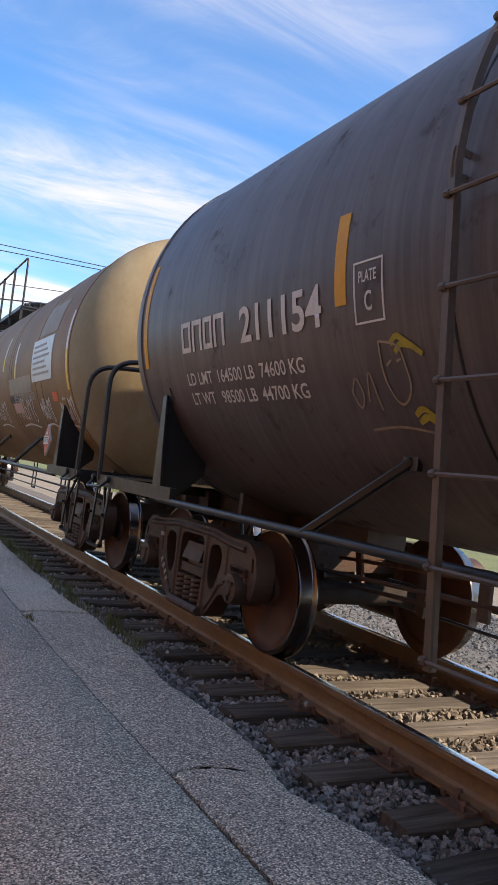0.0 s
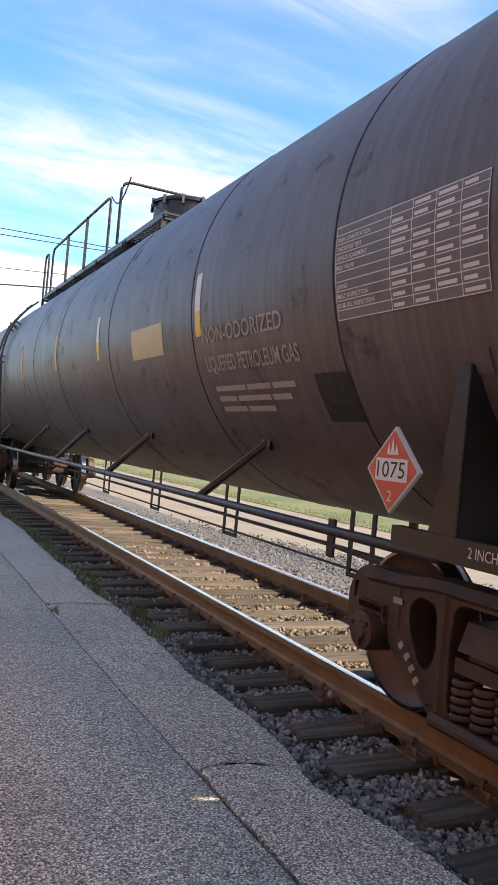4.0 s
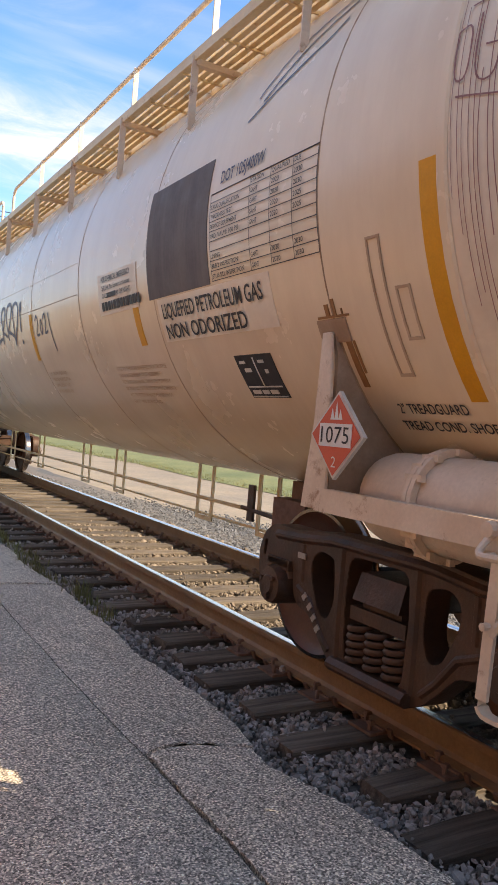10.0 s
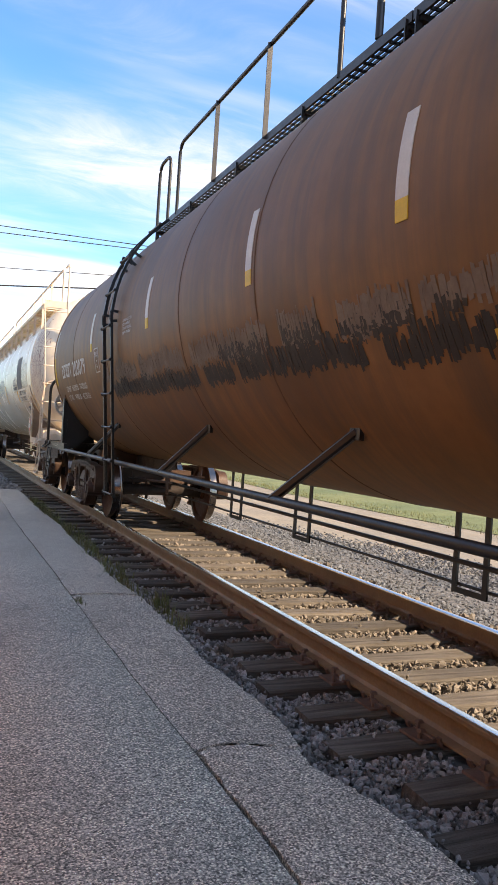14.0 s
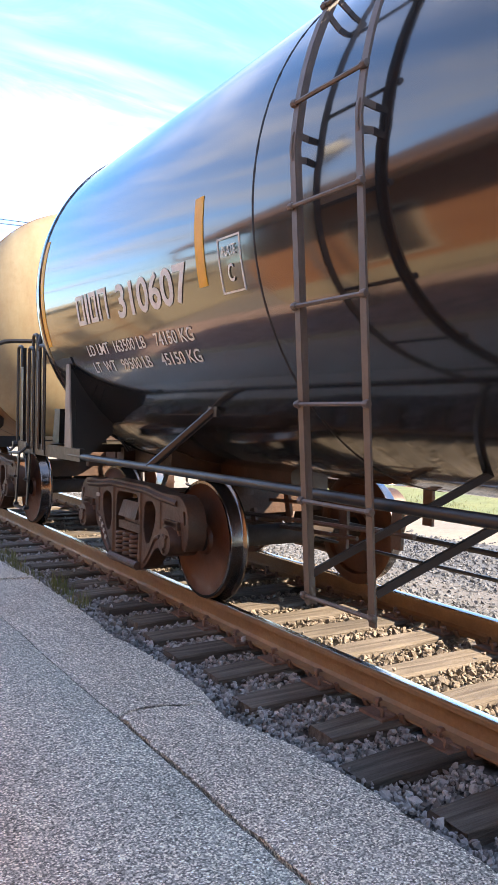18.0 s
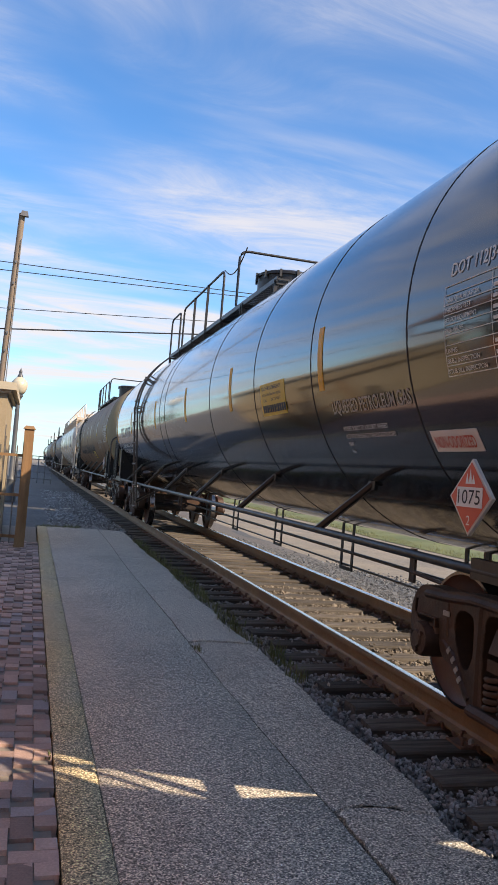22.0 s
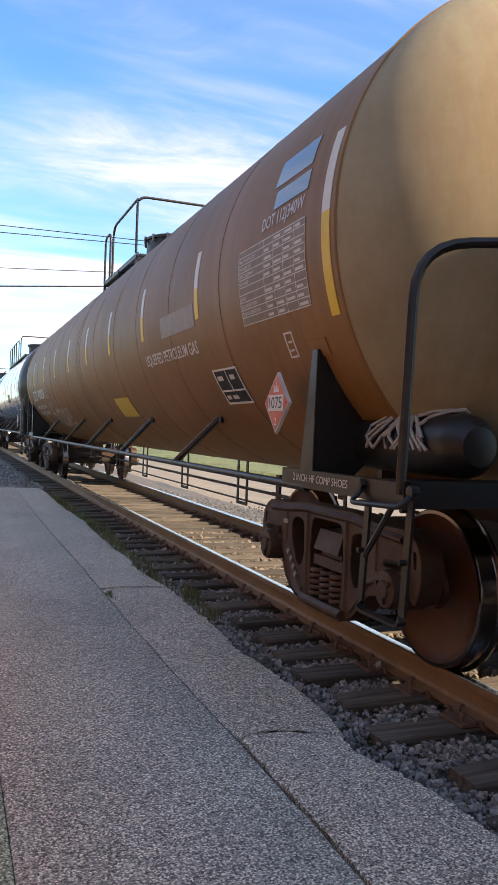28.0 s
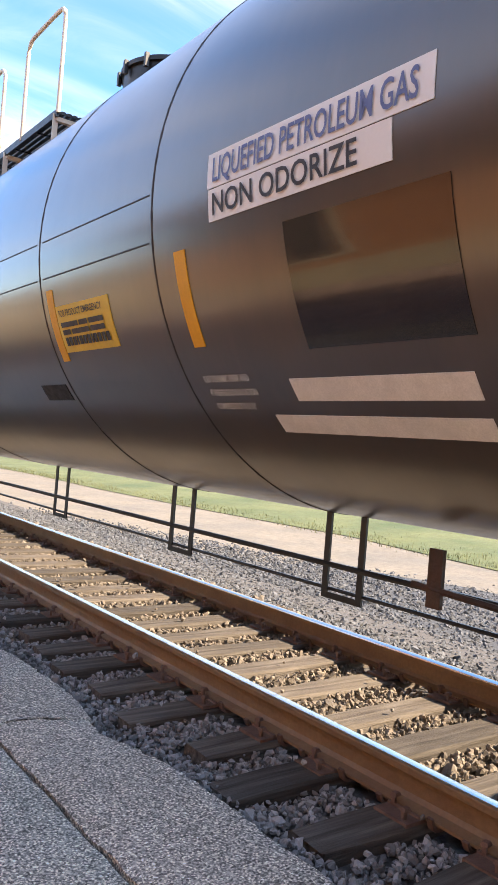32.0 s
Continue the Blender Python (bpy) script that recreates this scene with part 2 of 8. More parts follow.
M["gravel"] = material("gravel_lot", (0.29, 0.25, 0.19), 0.95, dark=(0.19, 0.175, 0.15), scale=0.7, amount=1.0, fine=0.6, bump=0.1, bump_scale=24)
M["grass"] = material("dry_grass", (0.19, 0.21, 0.085), 0.95, dark=(0.075, 0.12, 0.045), scale=0.5, amount=1.0, fine=0.6, bump=0.1, bump_scale=30)
M["blade"] = material("grass_blade", (0.13, 0.15, 0.05), 0.8, dark=(0.2, 0.17, 0.08), scale=3, amount=0.8, fine=0, random_value=0.3, island=True)
M["tie"] = material("weathered_timber", (0.195, 0.168, 0.135), 0.95, dark=(0.045, 0.034, 0.026), scale=5, amount=1.0, fine=0.5, streak=(0.045, 0.035, 0.027), streak_amount=0.85, streak_axes=(1.3, 34.0, 34.0), bump=0.2, bump_scale=16, stretch=(0.25, 5, 5), random_value=0.35)
M["rail_side"] = material("rusty_rail", (0.27, 0.160, 0.078), 0.6, dark=(0.17, 0.09, 0.05), scale=3, amount=0.8, fine=0.4, bump=0.03)
M["rail_top"] = material("polished_rail", (0.55, 0.56, 0.58), 0.22, metal=1.0, scale=8, amount=0.3, fine=0.1)
M["plate_rust"] = material("rusty_plate", (0.20, 0.115, 0.085), 0.8, dark=(0.11, 0.06, 0.043), scale=14, amount=0.9, fine=0.5, bump=0.04)
M["truck"] = material("cast_steel_truck", (0.085, 0.039, 0.021), 0.55, dark=(0.026, 0.015, 0.011), scale=4, amount=1.0, fine=0.5, bump=0.05, bump_scale=40)
M["axle"] = material("greasy_axle", (0.030, 0.018, 0.013), 0.85, dark=(0.018, 0.012, 0.010), scale=4, amount=1.0, fine=0.4)
M["wheel_web"] = material("rusty_wheel", (0.120, 0.042, 0.018), 0.5, dark=(0.05, 0.020, 0.010), scale=5, amount=0.8, fine=0.4, bump=0.02)
M["wheel_rim"] = material("polished_tread", (0.19, 0.165, 0.15), 0.20, metal=1.0, scale=5, amount=0.35, fine=0.05)
M["black_steel"] = material("black_steel", (0.009, 0.0085, 0.009), 0.42, dark=(0.02, 0.016, 0.014), scale=6, amount=0.8, fine=0.3, bump=0.01)
M["grey_steel"] = material("worn_steel", (0.22, 0.21, 0.2), 0.45, metal=0.6, scale=8, amount=0.6, fine=0.3)
M["brake_silver"] = material("rusty_galvanised_steel", (0.82, 0.78, 0.70), 0.5, dark=(0.50, 0.38, 0.26), scale=14, amount=0.8, fine=0.4)
M["sign_pale"] = material("pale_sign_paint", (0.56, 0.60, 0.60), 0.4, dark=(0.46, 0.48, 0.47), scale=3, amount=0.7, fine=0.1)
M["tan_wash"] = material("faded_repaint", (0.30, 0.24, 0.17), 0.6, dark=(0.22, 0.16, 0.10), scale=3, amount=0.8, fine=0.2)
M["pink_label"] = material("pink_label", (0.60, 0.33, 0.27), 0.5, scale=6, amount=0.4, fine=0.2)
M["sticker_pale"] = material("sun_bleached_sticker", (0.55, 0.44, 0.20), 0.5, dark=(0.45, 0.35, 0.17), scale=8, amount=0.5, fine=0.2)
M["dim_table"] = material("dull_table_ground", (0.16, 0.15, 0.145), 0.6, dark=(0.11, 0.10, 0.10), scale=6, amount=0.7, fine=0.2)
M["stained_steel"] = material("speckled_steel", (0.40, 0.35, 0.29), 0.7, dark=(0.16, 0.12, 0.09), scale=30, amount=0.9, fine=0.6)
M["ladder_steel"] = material("dusty_ladder_steel", (0.13, 0.10, 0.08), 0.5, dark=(0.08, 0.06, 0.05), scale=5, amount=0.8, fine=0.3)
M["white_paint"] = material("white_paint", (0.72, 0.70, 0.66), 0.5, scale=5, amount=0.25, fine=0.12)
M["stencil_white"] = material("stencil_white", (0.70, 0.68, 0.63), 0.6, scale=9, amount=0.4, fine=0.35)
M["stencil_dim"] = material("faded_stencil", (0.40, 0.37, 0.33), 0.7, scale=9, amount=0.5, fine=0.4)
M["stencil_black"] = material("stencil_black", (0.03, 0.028, 0.03), 0.6, scale=9, amount=0.4, fine=0.3)
M["reflective_yellow"] = material("reflective_yellow", (0.72, 0.34, 0.008), 0.55, scale=6, amount=0.35, fine=0.2)
M["reflective_lemon"] = material("reflective_lemon", (0.80, 0.52, 0.02), 0.5, scale=6, amount=0.35, fine=0.2)
M["reflective_white"] = material("reflective_white", (0.66, 0.62, 0.52), 0.45, scale=6, amount=0.3, fine=0.2)
M["placard_red"] = material("placard_red", (0.62, 0.10, 0.05), 0.45, scale=8, amount=0.3, fine=0.15)
M["orange"] = material("orange_tag", (0.7, 0.12, 0.03), 0.5, scale=8, amount=0.3, fine=0.15)
M["sticker_yellow"] = material("sticker_yellow", (0.66, 0.43, 0.04), 0.5, scale=8, amount=0.3, fine=0.2)
M["graffiti"] = material("spray_paint", (0.075, 0.09, 0.14), 0.5, scale=10, amount=0.5, fine=0.3)
M["graffiti_red"] = material("red_spray_paint", (0.33, 0.17, 0.16), 0.6, scale=10, amount=0.5, fine=0.3)
M["chalk"] = material("chalk_line", (0.36, 0.28, 0.20), 0.8, scale=20, amount=0.8, fine=0.5)
M["chalk_yellow"] = material("yellow_chalk", (0.45, 0.36, 0.04), 0.8, scale=20, amount=0.8, fine=0.5)
M["chalk_orange"] = material("orange_chalk", (0.50, 0.22, 0.05), 0.8, scale=20, amount=0.8, fine=0.5)
# near-black: a seam's shadow line put into colour, also plain black panels
M["seam_black"] = material("seam_shadow_and_black", (0.012, 0.011, 0.011), 0.7, scale=9)
M["seam_white"] = material("rusty_seam", (0.52, 0.40, 0.29), 0.8, dark=(0.27, 0.16, 0.09), scale=1.5, amount=1.0)
M["seam_grey"] = material("dusky_seam", (0.032, 0.025, 0.021), 0.6, scale=4)
M["seam_brown"] = material("brown_seam", (0.13, 0.064, 0.030), 0.8, scale=4)
M["stucco"] = material("tan_block", (0.42, 0.34, 0.22), 0.9, dark=(0.34, 0.27, 0.18), scale=2, amount=0.7, fine=0.25, bump=0.03)
M["trim_tan"] = material("pale_trim", (0.56, 0.49, 0.36), 0.8, scale=3, amount=0.4)
M["rolldoor"] = material("rolldoor_tan", (0.48, 0.41, 0.29), 0.6, scale=3, amount=0.4)
M["fence_wood"] = material("fence_post_wood", (0.33, 0.19, 0.09), 0.85, dark=(0.2, 0.11, 0.05), scale=3, amount=0.8, fine=0.4, stretch=(4, 4, 0.4), bump=0.05)
M["pole"] = material("timber_pole", (0.26, 0.20, 0.15), 0.9, dark=(0.15, 0.11, 0.08), scale=2, amount=0.8, stretch=(4, 4, 0.3))
M["cable"] = material("cable", (0.02, 0.02, 0.022), 0.6, scale=4)
M["brick_wall"] = material("red_brick_wall", (0.46, 0.20, 0.085), 0.85, dark=(0.32, 0.13, 0.06), scale=3, amount=0.8, fine=0.4)
M["globe"] = material("frosted_globe", (0.62, 0.55, 0.40), 0.3, scale=4, amount=0.15)
M["glass_dark"] = material("window_glass", (0.03, 0.035, 0.04), 0.06, scale=3, amount=0.2, fine=0)
M["leaf"] = material("leaf", (0.06, 0.10, 0.03), 0.7, dark=(0.04, 0.07, 0.02), scale=2, amount=0.8, random_value=0.4, island=True)
M["bark"] = material("bark", (0.12, 0.09, 0.065), 0.95, scale=6, amount=0.9, bump=0.1)

# tank paints
M["tank_black_dull"] = material("dull_black_tank_paint", (0.100, 0.083, 0.083), 0.44, spec=0.3, coat=0.04, coat_rough=0.25, rough_var=0.08, dark=(0.062, 0.050, 0.048), scale=1.4, amount=0.9, fine=0.2, streak=(0.20, 0.17, 0.16), streak_amount=0.4, rust=(0.052, 0.042, 0.040), rust_amount=0.10, rust_scale=3.2, streak_axes=(0.5, 20.0, 0.7), bump=0.012, bump_scale=8)
M["tank_white"] = material("cream_white_tank_paint", (0.78, 0.665, 0.50), 0.27, rough_var=0.03, dark=(0.72, 0.585, 0.41), scale=0.7, amount=0.8, fine=0.05, streak=(0.46, 0.33, 0.22), streak_amount=0.25, streak_axes=(0.5, 3.0, 0.5))
M["tank_brown"] = material("brown_tank_paint", (0.275, 0.138, 0.054), 0.48, spec=0.15, rough_var=0.05, dark=(0.13, 0.072, 0.036), scale=0.7, amount=0.9, fine=0.2, streak=(0.105, 0.075, 0.052), streak_amount=0.75, streak_axes=(0.5, 7.0, 0.5), bump=0.006, bump_scale=9)
M["tank_gloss"] = material("glossy_black_tank_paint", (0.012, 0.012, 0.013), 0.13, dark=(0.018, 0.016, 0.015), scale=0.8, amount=0.8, fine=0.05, coat=0.6, bump=0.004, bump_scale=3.0, spec=0.7)
M["tank_rust"] = material("rust_brown_tank_paint", (0.285, 0.143, 0.052), 0.48, spec=0.16, rough_var=0.08, dark=(0.20, 0.105, 0.038), scale=0.8, amount=0.9, fine=0.12, streak=(0.125, 0.068, 0.030), streak_amount=0.42, streak_axes=(0.5, 13.0, 0.6), bump=0.005, bump_scale=9)
M["tank_grey"] = material("dark_grey_tank_paint", (0.054, 0.040, 0.026), 0.30, coat=1.0, coat_rough=0.21, rough_var=0.05, dark=(0.038, 0.028, 0.022), scale=0.9, amount=0.8, fine=0.12, streak=(0.085, 0.055, 0.035), streak_amount=0.4, streak_axes=(0.6, 3.0, 0.5), bump=0.0015, bump_scale=4)
M["head_grey"] = material("dusty_grey_head", (0.25, 0.275, 0.265), 0.45, spec=0.5, coat=0.3, coat_rough=0.3, dark=(0.055, 0.055, 0.052), scale=0.9, amount=0.95, fine=0.15, streak=(0.05, 0.042, 0.035), streak_amount=0.55, streak_axes=(3.0, 1, 0.6))
M["head_tan"] = material("dusty_tan_head", (0.36, 0.30, 0.185), 0.68, spec=0.3, dark=(0.26, 0.20, 0.11), scale=1.2, amount=0.8, fine=0.2, streak=(0.22, 0.11, 0.05), streak_amount=0.5, streak_axes=(3.0, 1, 0.6))
M["head_black"] = material("dusty_black_head", (0.032, 0.033, 0.033), 0.24, dark=(0.022, 0.023, 0.023), scale=1.2, amount=0.7, fine=0.2, streak=(0.05, 0.043, 0.03), streak_amount=0.2, streak_axes=(3.0, 1, 0.6))
M["head_white"] = material("cream_white_head", (0.80, 0.73, 0.61), 0.45, dark=(0.72, 0.63, 0.50), scale=1.2, amount=0.6, fine=0.1, streak=(0.36, 0.20, 0.10), streak_amount=0.4, streak_axes=(3.0, 1, 0.6))
M["head_dark"] = material("dark_brown_head", (0.032, 0.026, 0.022), 0.5, dark=(0.05, 0.035, 0.025), scale=1.2, amount=0.7, fine=0.2)


# ---- mesh helpers ----
def box(bm, c, s, m=None, taper=1.0):
    """A box of centre c and size s; taper narrows its top."""
    hx, hy, hz = s[0] / 2, s[1] / 2, s[2] / 2
    vs = []
    for dz, k in ((-hz, 1.0), (hz, taper)):
        for dx, dy in ((-hx, -hy), (hx, -hy), (hx, hy), (-hx, hy)):
            v = Vector((dx * k, dy * k, dz))
            if m:
                v = m @ v
            vs.append(bm.verts.new(Vector(c) + v))
    for f in ((3, 2, 1, 0), (4, 5, 6, 7), (0, 1, 5, 4), (1, 2, 6, 5), (2, 3, 7, 6), (3, 0, 4, 7)):
        bm.faces.new([vs[i] for i in f])


def sweep(bm, pts, section, up=Vector((0, 0, 1)), closed=False, caps=True):
    """Sweep a closed 2D section (side, up) along a polyline."""
    pts = [Vector(p) for p in pts]
    rings = []
    n = len(pts)
    for i, p in enumerate(pts):
        a, b = pts[(i - 1) % n], pts[(i + 1) % n]
        if not closed:
            a, b = pts[max(i - 1, 0)], pts[min(i + 1, n - 1)]
        d = (b - a).normalized()
        u = up if abs(d.dot(up)) < 0.97 else (Vector((1, 0, 0)) if abs(d.x) < 0.9 else Vector((0, 1, 0)))
        side = d.cross(u).normalized()
        top = side.cross(d).normalized()
        k = 1.0
        if 0 < i < n - 1 or closed:
            c = (p - a).normalized().dot((b - p).normalized())
            k = 1.0 / max(0.6, math.sqrt(max(0.0, (1 + c) / 2)))
        rings.append([bm.verts.new(p + side * sx * k + top * sy * k) for sx, sy in section])
    m = len(section)
    for i in range(n if closed else n - 1):
        r0, r1 = rings[i], rings[(i + 1) % n]
        for j in range(m):
            bm.faces.new((r0[j], r0[(j + 1) % m], r1[(j + 1) % m], r1[j]))
    if caps and not closed:
        bm.faces.new(rings[0][::-1])
        bm.faces.new(rings[-1])


def circle(r, n=8):
    return [(r * math.cos(2 * math.pi * i / n), r * math.sin(2 * math.pi * i / n)) for i in range(n)]


def rect(w, h, c=0.0):
    if not c:
        return [(-w / 2, -h / 2), (w / 2, -h / 2), (w / 2, h / 2), (-w / 2, h / 2)]
    a, b = w / 2, h / 2
    return [(-a + c, -b), (a - c, -b), (a, -b + c), (a, b - c), (a - c, b), (-a + c, b), (-a, b - c), (-a, -b + c)]


def rod(bm, p0, p1, r=0.012, n=6):
    sweep(bm, [p0, p1], circle(r, n))


def bent(pts, r=0.15, steps=4):
    """Round off the inner corners of a polyline."""
    pts = [Vector(p) for p in pts]
    res = [pts[0]]
    for a, p, b in zip(pts, pts[1:], pts[2:]):
        d0, d1 = (a - p), (b - p)
        k = min(r, d0.length * 0.49, d1.length * 0.49)
        s, e = p + d0.normalized() * k, p + d1.normalized() * k
        for i in range(steps + 1):
            t = i / steps
            res.append(s.lerp(p, t).lerp(p.lerp(e, t), t))
    res.append(pts[-1])
    return res


def lathe(bm, profile, axis="y", n=32, centre=(0, 0, 0), closed=False):
    """Turn a profile of (radius, along) round an axis."""
    rings = []
    for r, a in profile:
        ring = []
        for i in range(n):
            t = 2 * math.pi * i / n
            c, s = r * math.cos(t), r * math.sin(t)
            v = {"x": (a, c, s), "y": (s, a, c), "z": (c, s, a)}[axis]
            ring.append(bm.verts.new(Vector(centre) + Vector(v)) if r > 1e-6 or i == 0 else ring[0])
        rings.append(ring)
    pairs = list(zip(rings, rings[1:]))
    if closed:
        pairs.append((rings[-1], rings[0]))
    for r0, r1 in pairs:
        for i in range(n):
            j = (i + 1) % n
            quad = []
            for v in (r0[i], r0[j], r1[j], r1[i]):
                if v not in quad:
                    quad.append(v)
            if len(quad) > 2:
                bm.faces.new(quad)


def mesh_of(bm, name, smooth=0.0, bevel=0.0):
    if bevel:
        edges = [e for e in bm.edges if len(e.link_faces) == 2 and e.calc_face_angle(0) > 0.6]
        bmesh.ops.bevel(bm, geom=edges, offset=bevel, segments=1, affect="EDGES")
    bmesh.ops.recalc_face_normals(bm, faces=bm.faces)
    me = bpy.data.meshes.new(name)
    bm.to_mesh(me)
    bm.free()
    if smooth:
        me.shade_smooth()
        me.set_sharp_from_angle(angle=radians(smooth))
    else:
        me.shade_flat()
    return me


def part(name, bm, mat, parent, label="", m=None, smooth=35.0, bevel=0.0):
    """Link a bmesh (or a ready mesh) as one mesh object under a thing or a part."""
    me = bm if isinstance(bm, bpy.types.Mesh) else mesh_of(bm, name, smooth, bevel)
    if mat is not None and not me.materials:
        me.materials.append(mat)
    ob = new(name, me)
    ob.parent = parent
    if m is not None:
        ob.matrix_basis = m
    if label:
        ob["label"] = label
    return ob


def thing(name, bm, mat, label, category, group="", kind="", m=None, smooth=35.0, bevel=0.0):
    ob = part(name, bm, mat, None, "", m, smooth, bevel)
    return tagged(ob, label, category, group, kind)


def raw_mesh(name, verts, faces, mat, smooth=False):
    me = bpy.data.meshes.new(name)
    me.from_pydata(verts, [], faces)
    me.materials.append(mat)
    if smooth:
        me.shade_smooth()
    else:
        me.shade_flat()
    return me


rng = random.Random(7)
npr = np.random.default_rng(11)

# ---- the ground and the track ----
PAVE, RAIL_Y0, RAIL_Y1 = -0.155, -14.0, 260.0
NEAR_X, FAR_X, AXIS_X = 2.62, 4.125, 3.3725


def jitter(y, amp, seed):
    return amp * noise.noise(Vector((seed, y * 1.7, 0))) + amp * 0.6 * noise.noise(Vector((seed, y * 7.0, 3)))


def pave_edge(y):
    base = 1.83 + 0.02 * math.sin(y * 1.25 + 5.2) + 0.05 * min(1.0, max(0.0, y - 9.0) / 5.0)
    for at, depth, wide in ((3.0, 0.12, 0.34), (7.65, 0.06, 0.6), (4.75, 0.04, 0.25)):
        base -= depth * math.exp(-((y - at) / wide) ** 2)
    return base + jitter(y, 0.028, 5.0) + 0.022 * noise.noise(Vector((9, y * 19.0, 1)))


def build_ground():
    bm = bmesh.new()
    xs = [-900, -60, -12, -3, 1.0, 4.8, 5.4, 6.2, 9, 14, 30, 80, 900]
    zs = [-0.32, -0.32, -0.32, -0.32, -0.32, -0.32, -0.36, -0.42, -0.44, -0.44, -0.42, -0.3, -0.3]
    ys = [-900, -80, -30, -14, -4, 2, 8, 14, 20, 30, 50, 90, 200, 900]
    grid = [[bm.verts.new((x, y, z)) for x, z in zip(xs, zs)] for y in ys]
    for r0, r1 in zip(grid, grid[1:]):
        for i in range(len(xs) - 1):
            bm.faces.new((r0[i], r0[i + 1], r1[i + 1], r1[i]))
    return thing("ground", bm, M["gravel"], "pale grey gravel lot beside the railway track", "ground", kind="structure", smooth=60)


build_ground()

# grass beyond the gravel lot
bm = bmesh.new()
ys = [-60 + 6 * i for i in range(60)]
cols = []
for y in ys:
    e = 11.6 + 0.9 * noise.noise(Vector((0, y * 0.12, 2))) + 0.35 * noise.noise(Vector((1, y * 0.9, 2)))
    cols.append([bm.verts.new((e + d, y * k, z)) for d, z, k in ((0, -0.425, 1), (1.5, -0.33, 1), (5, -0.20, 1), (25, -0.12, 1.3), (700, 0.3, 3))])
for c0, c1 in zip(cols, cols[1:]):
    for i in range(4):
        bm.faces.new((c0[i], c0[i + 1], c1[i + 1], c1[i]))
thing("grass_field", bm, M["grass"], "dry yellow-green grass field beyond the gravel", "grass", kind="structure")


def scatter_stones(name, spots, size, label, mat):
    """Angular stones: squashed octahedra with cut corners, all in one mesh."""
    unit = np.array([(0, 0, 1), (0.9, 0.1, 0.25), (0.2, 0.85, 0.3), (-0.8, 0.35, 0.2), (-0.35, -0.85, 0.3), (0.5, -0.75, 0.1), (0.6, 0.55, -0.5), (-0.6, 0.5, -0.55), (-0.3, -0.6, -0.6), (0.1, 0, -0.9)], float)
    tri = np.array([(0, 1, 2), (0, 2, 3), (0, 3, 4), (0, 4, 5), (0, 5, 1), (1, 6, 2), (2, 6, 7), (2, 7, 3), (3, 7, 8), (3, 8, 4), (4, 8, 5), (5, 8, 6), (5, 6, 1), (6, 9, 7), (7, 9, 8), (8, 9, 6)])
    n = len(spots)
    a = npr.uniform(0, 2 * math.pi, (n, 3))
    s = npr.uniform(0.6, 1.25, (n, 1, 3)) * np.array([1, 1, 0.75]) * (size * npr.lognormal(0, 0.28, (n, 1, 1)))
    v = unit[None] * npr.uniform(0.75, 1.25, (n, 10, 1)) * s
    ca, sa = np.cos(a), np.sin(a)
    for k, (i, j) in enumerate(((0, 1), (1, 2), (0, 2))):
        amt = 1.0 if k == 0 else 0.5
        c, t = np.cos(a[:, k] * amt), np.sin(a[:, k] * amt)
        x, y = v[:, :, i].copy(), v[:, :, j].copy()
        v[:, :, i], v[:, :, j] = x * c[:, None] - y * t[:, None], x * t[:, None] + y * c[:, None]
    v += np.array(spots)[:, None]
    verts = v.reshape(-1, 3)
    faces = (tri[None] + 10 * np.arange(n)[:, None, None]).reshape(-1, 3)
    me = bpy.data.meshes.new(name)
    me.vertices.add(len(verts))
    me.vertices.foreach_set("co", verts.ravel())
    me.loops.add(faces.size)
    me.loops.foreach_set("vertex_index", faces.ravel().astype(np.int32))
    me.polygons.add(len(faces))
    me.polygons.foreach_set("loop_start", np.arange(0, faces.size, 3, dtype=np.int32))
    me.update()
    me.shade_flat()
    me.materials.append(mat)
    ob = new(name, me)
    return tagged(ob, label, "gravel", kind="stuff")


# ballast bed: a low bank with sloping shoulders under the ties
bm = bmesh.new()
prof = [(1.0, -0.30), (1.9, -0.262), (2.5, -0.258), (2.9, -0.27), (4.5, -0.265), (4.9, -0.27), (6.3, -0.41)]
rows = [[bm.verts.new((x, y, z + 0.01 * noise.noise(Vector((x * 3, y * 0.8, 0))))) for x, z in prof] for y in [RAIL_Y0 + 2.0 * i for i in range(138)]]
for r0, r1 in zip(rows, rows[1:]):
    for i in range(len(prof) - 1):
        bm.faces.new((r0[i], r0[i + 1], r1[i + 1], r1[i]))
thing("ballast_bed", bm, M["ballast_bed"], "bed of dark crushed stone under the track", "ballast", kind="structure")


TIE_PITCH = 0.49
tie_ys = [1.21 + TIE_PITCH * i + (rng.uniform(-0.03, 0.03)) for i in range(-12, 230)]
tie_ys[12:22] = [1.21, 1.685, 2.225, 2.693, 3.238, 3.73, 4.21, 4.66, 5.08, 5.57]
tie_ends = {12: 2.06, 13: 2.00, 14: 1.92, 15: 2.09, 16: 1.96, 17: 2.03, 18: 1.99}


def near_tie(y):
    k = int((y - 1.21) / TIE_PITCH) + 12
    return min(abs(y - t) for t in tie_ys[max(0, k - 2):k + 4])


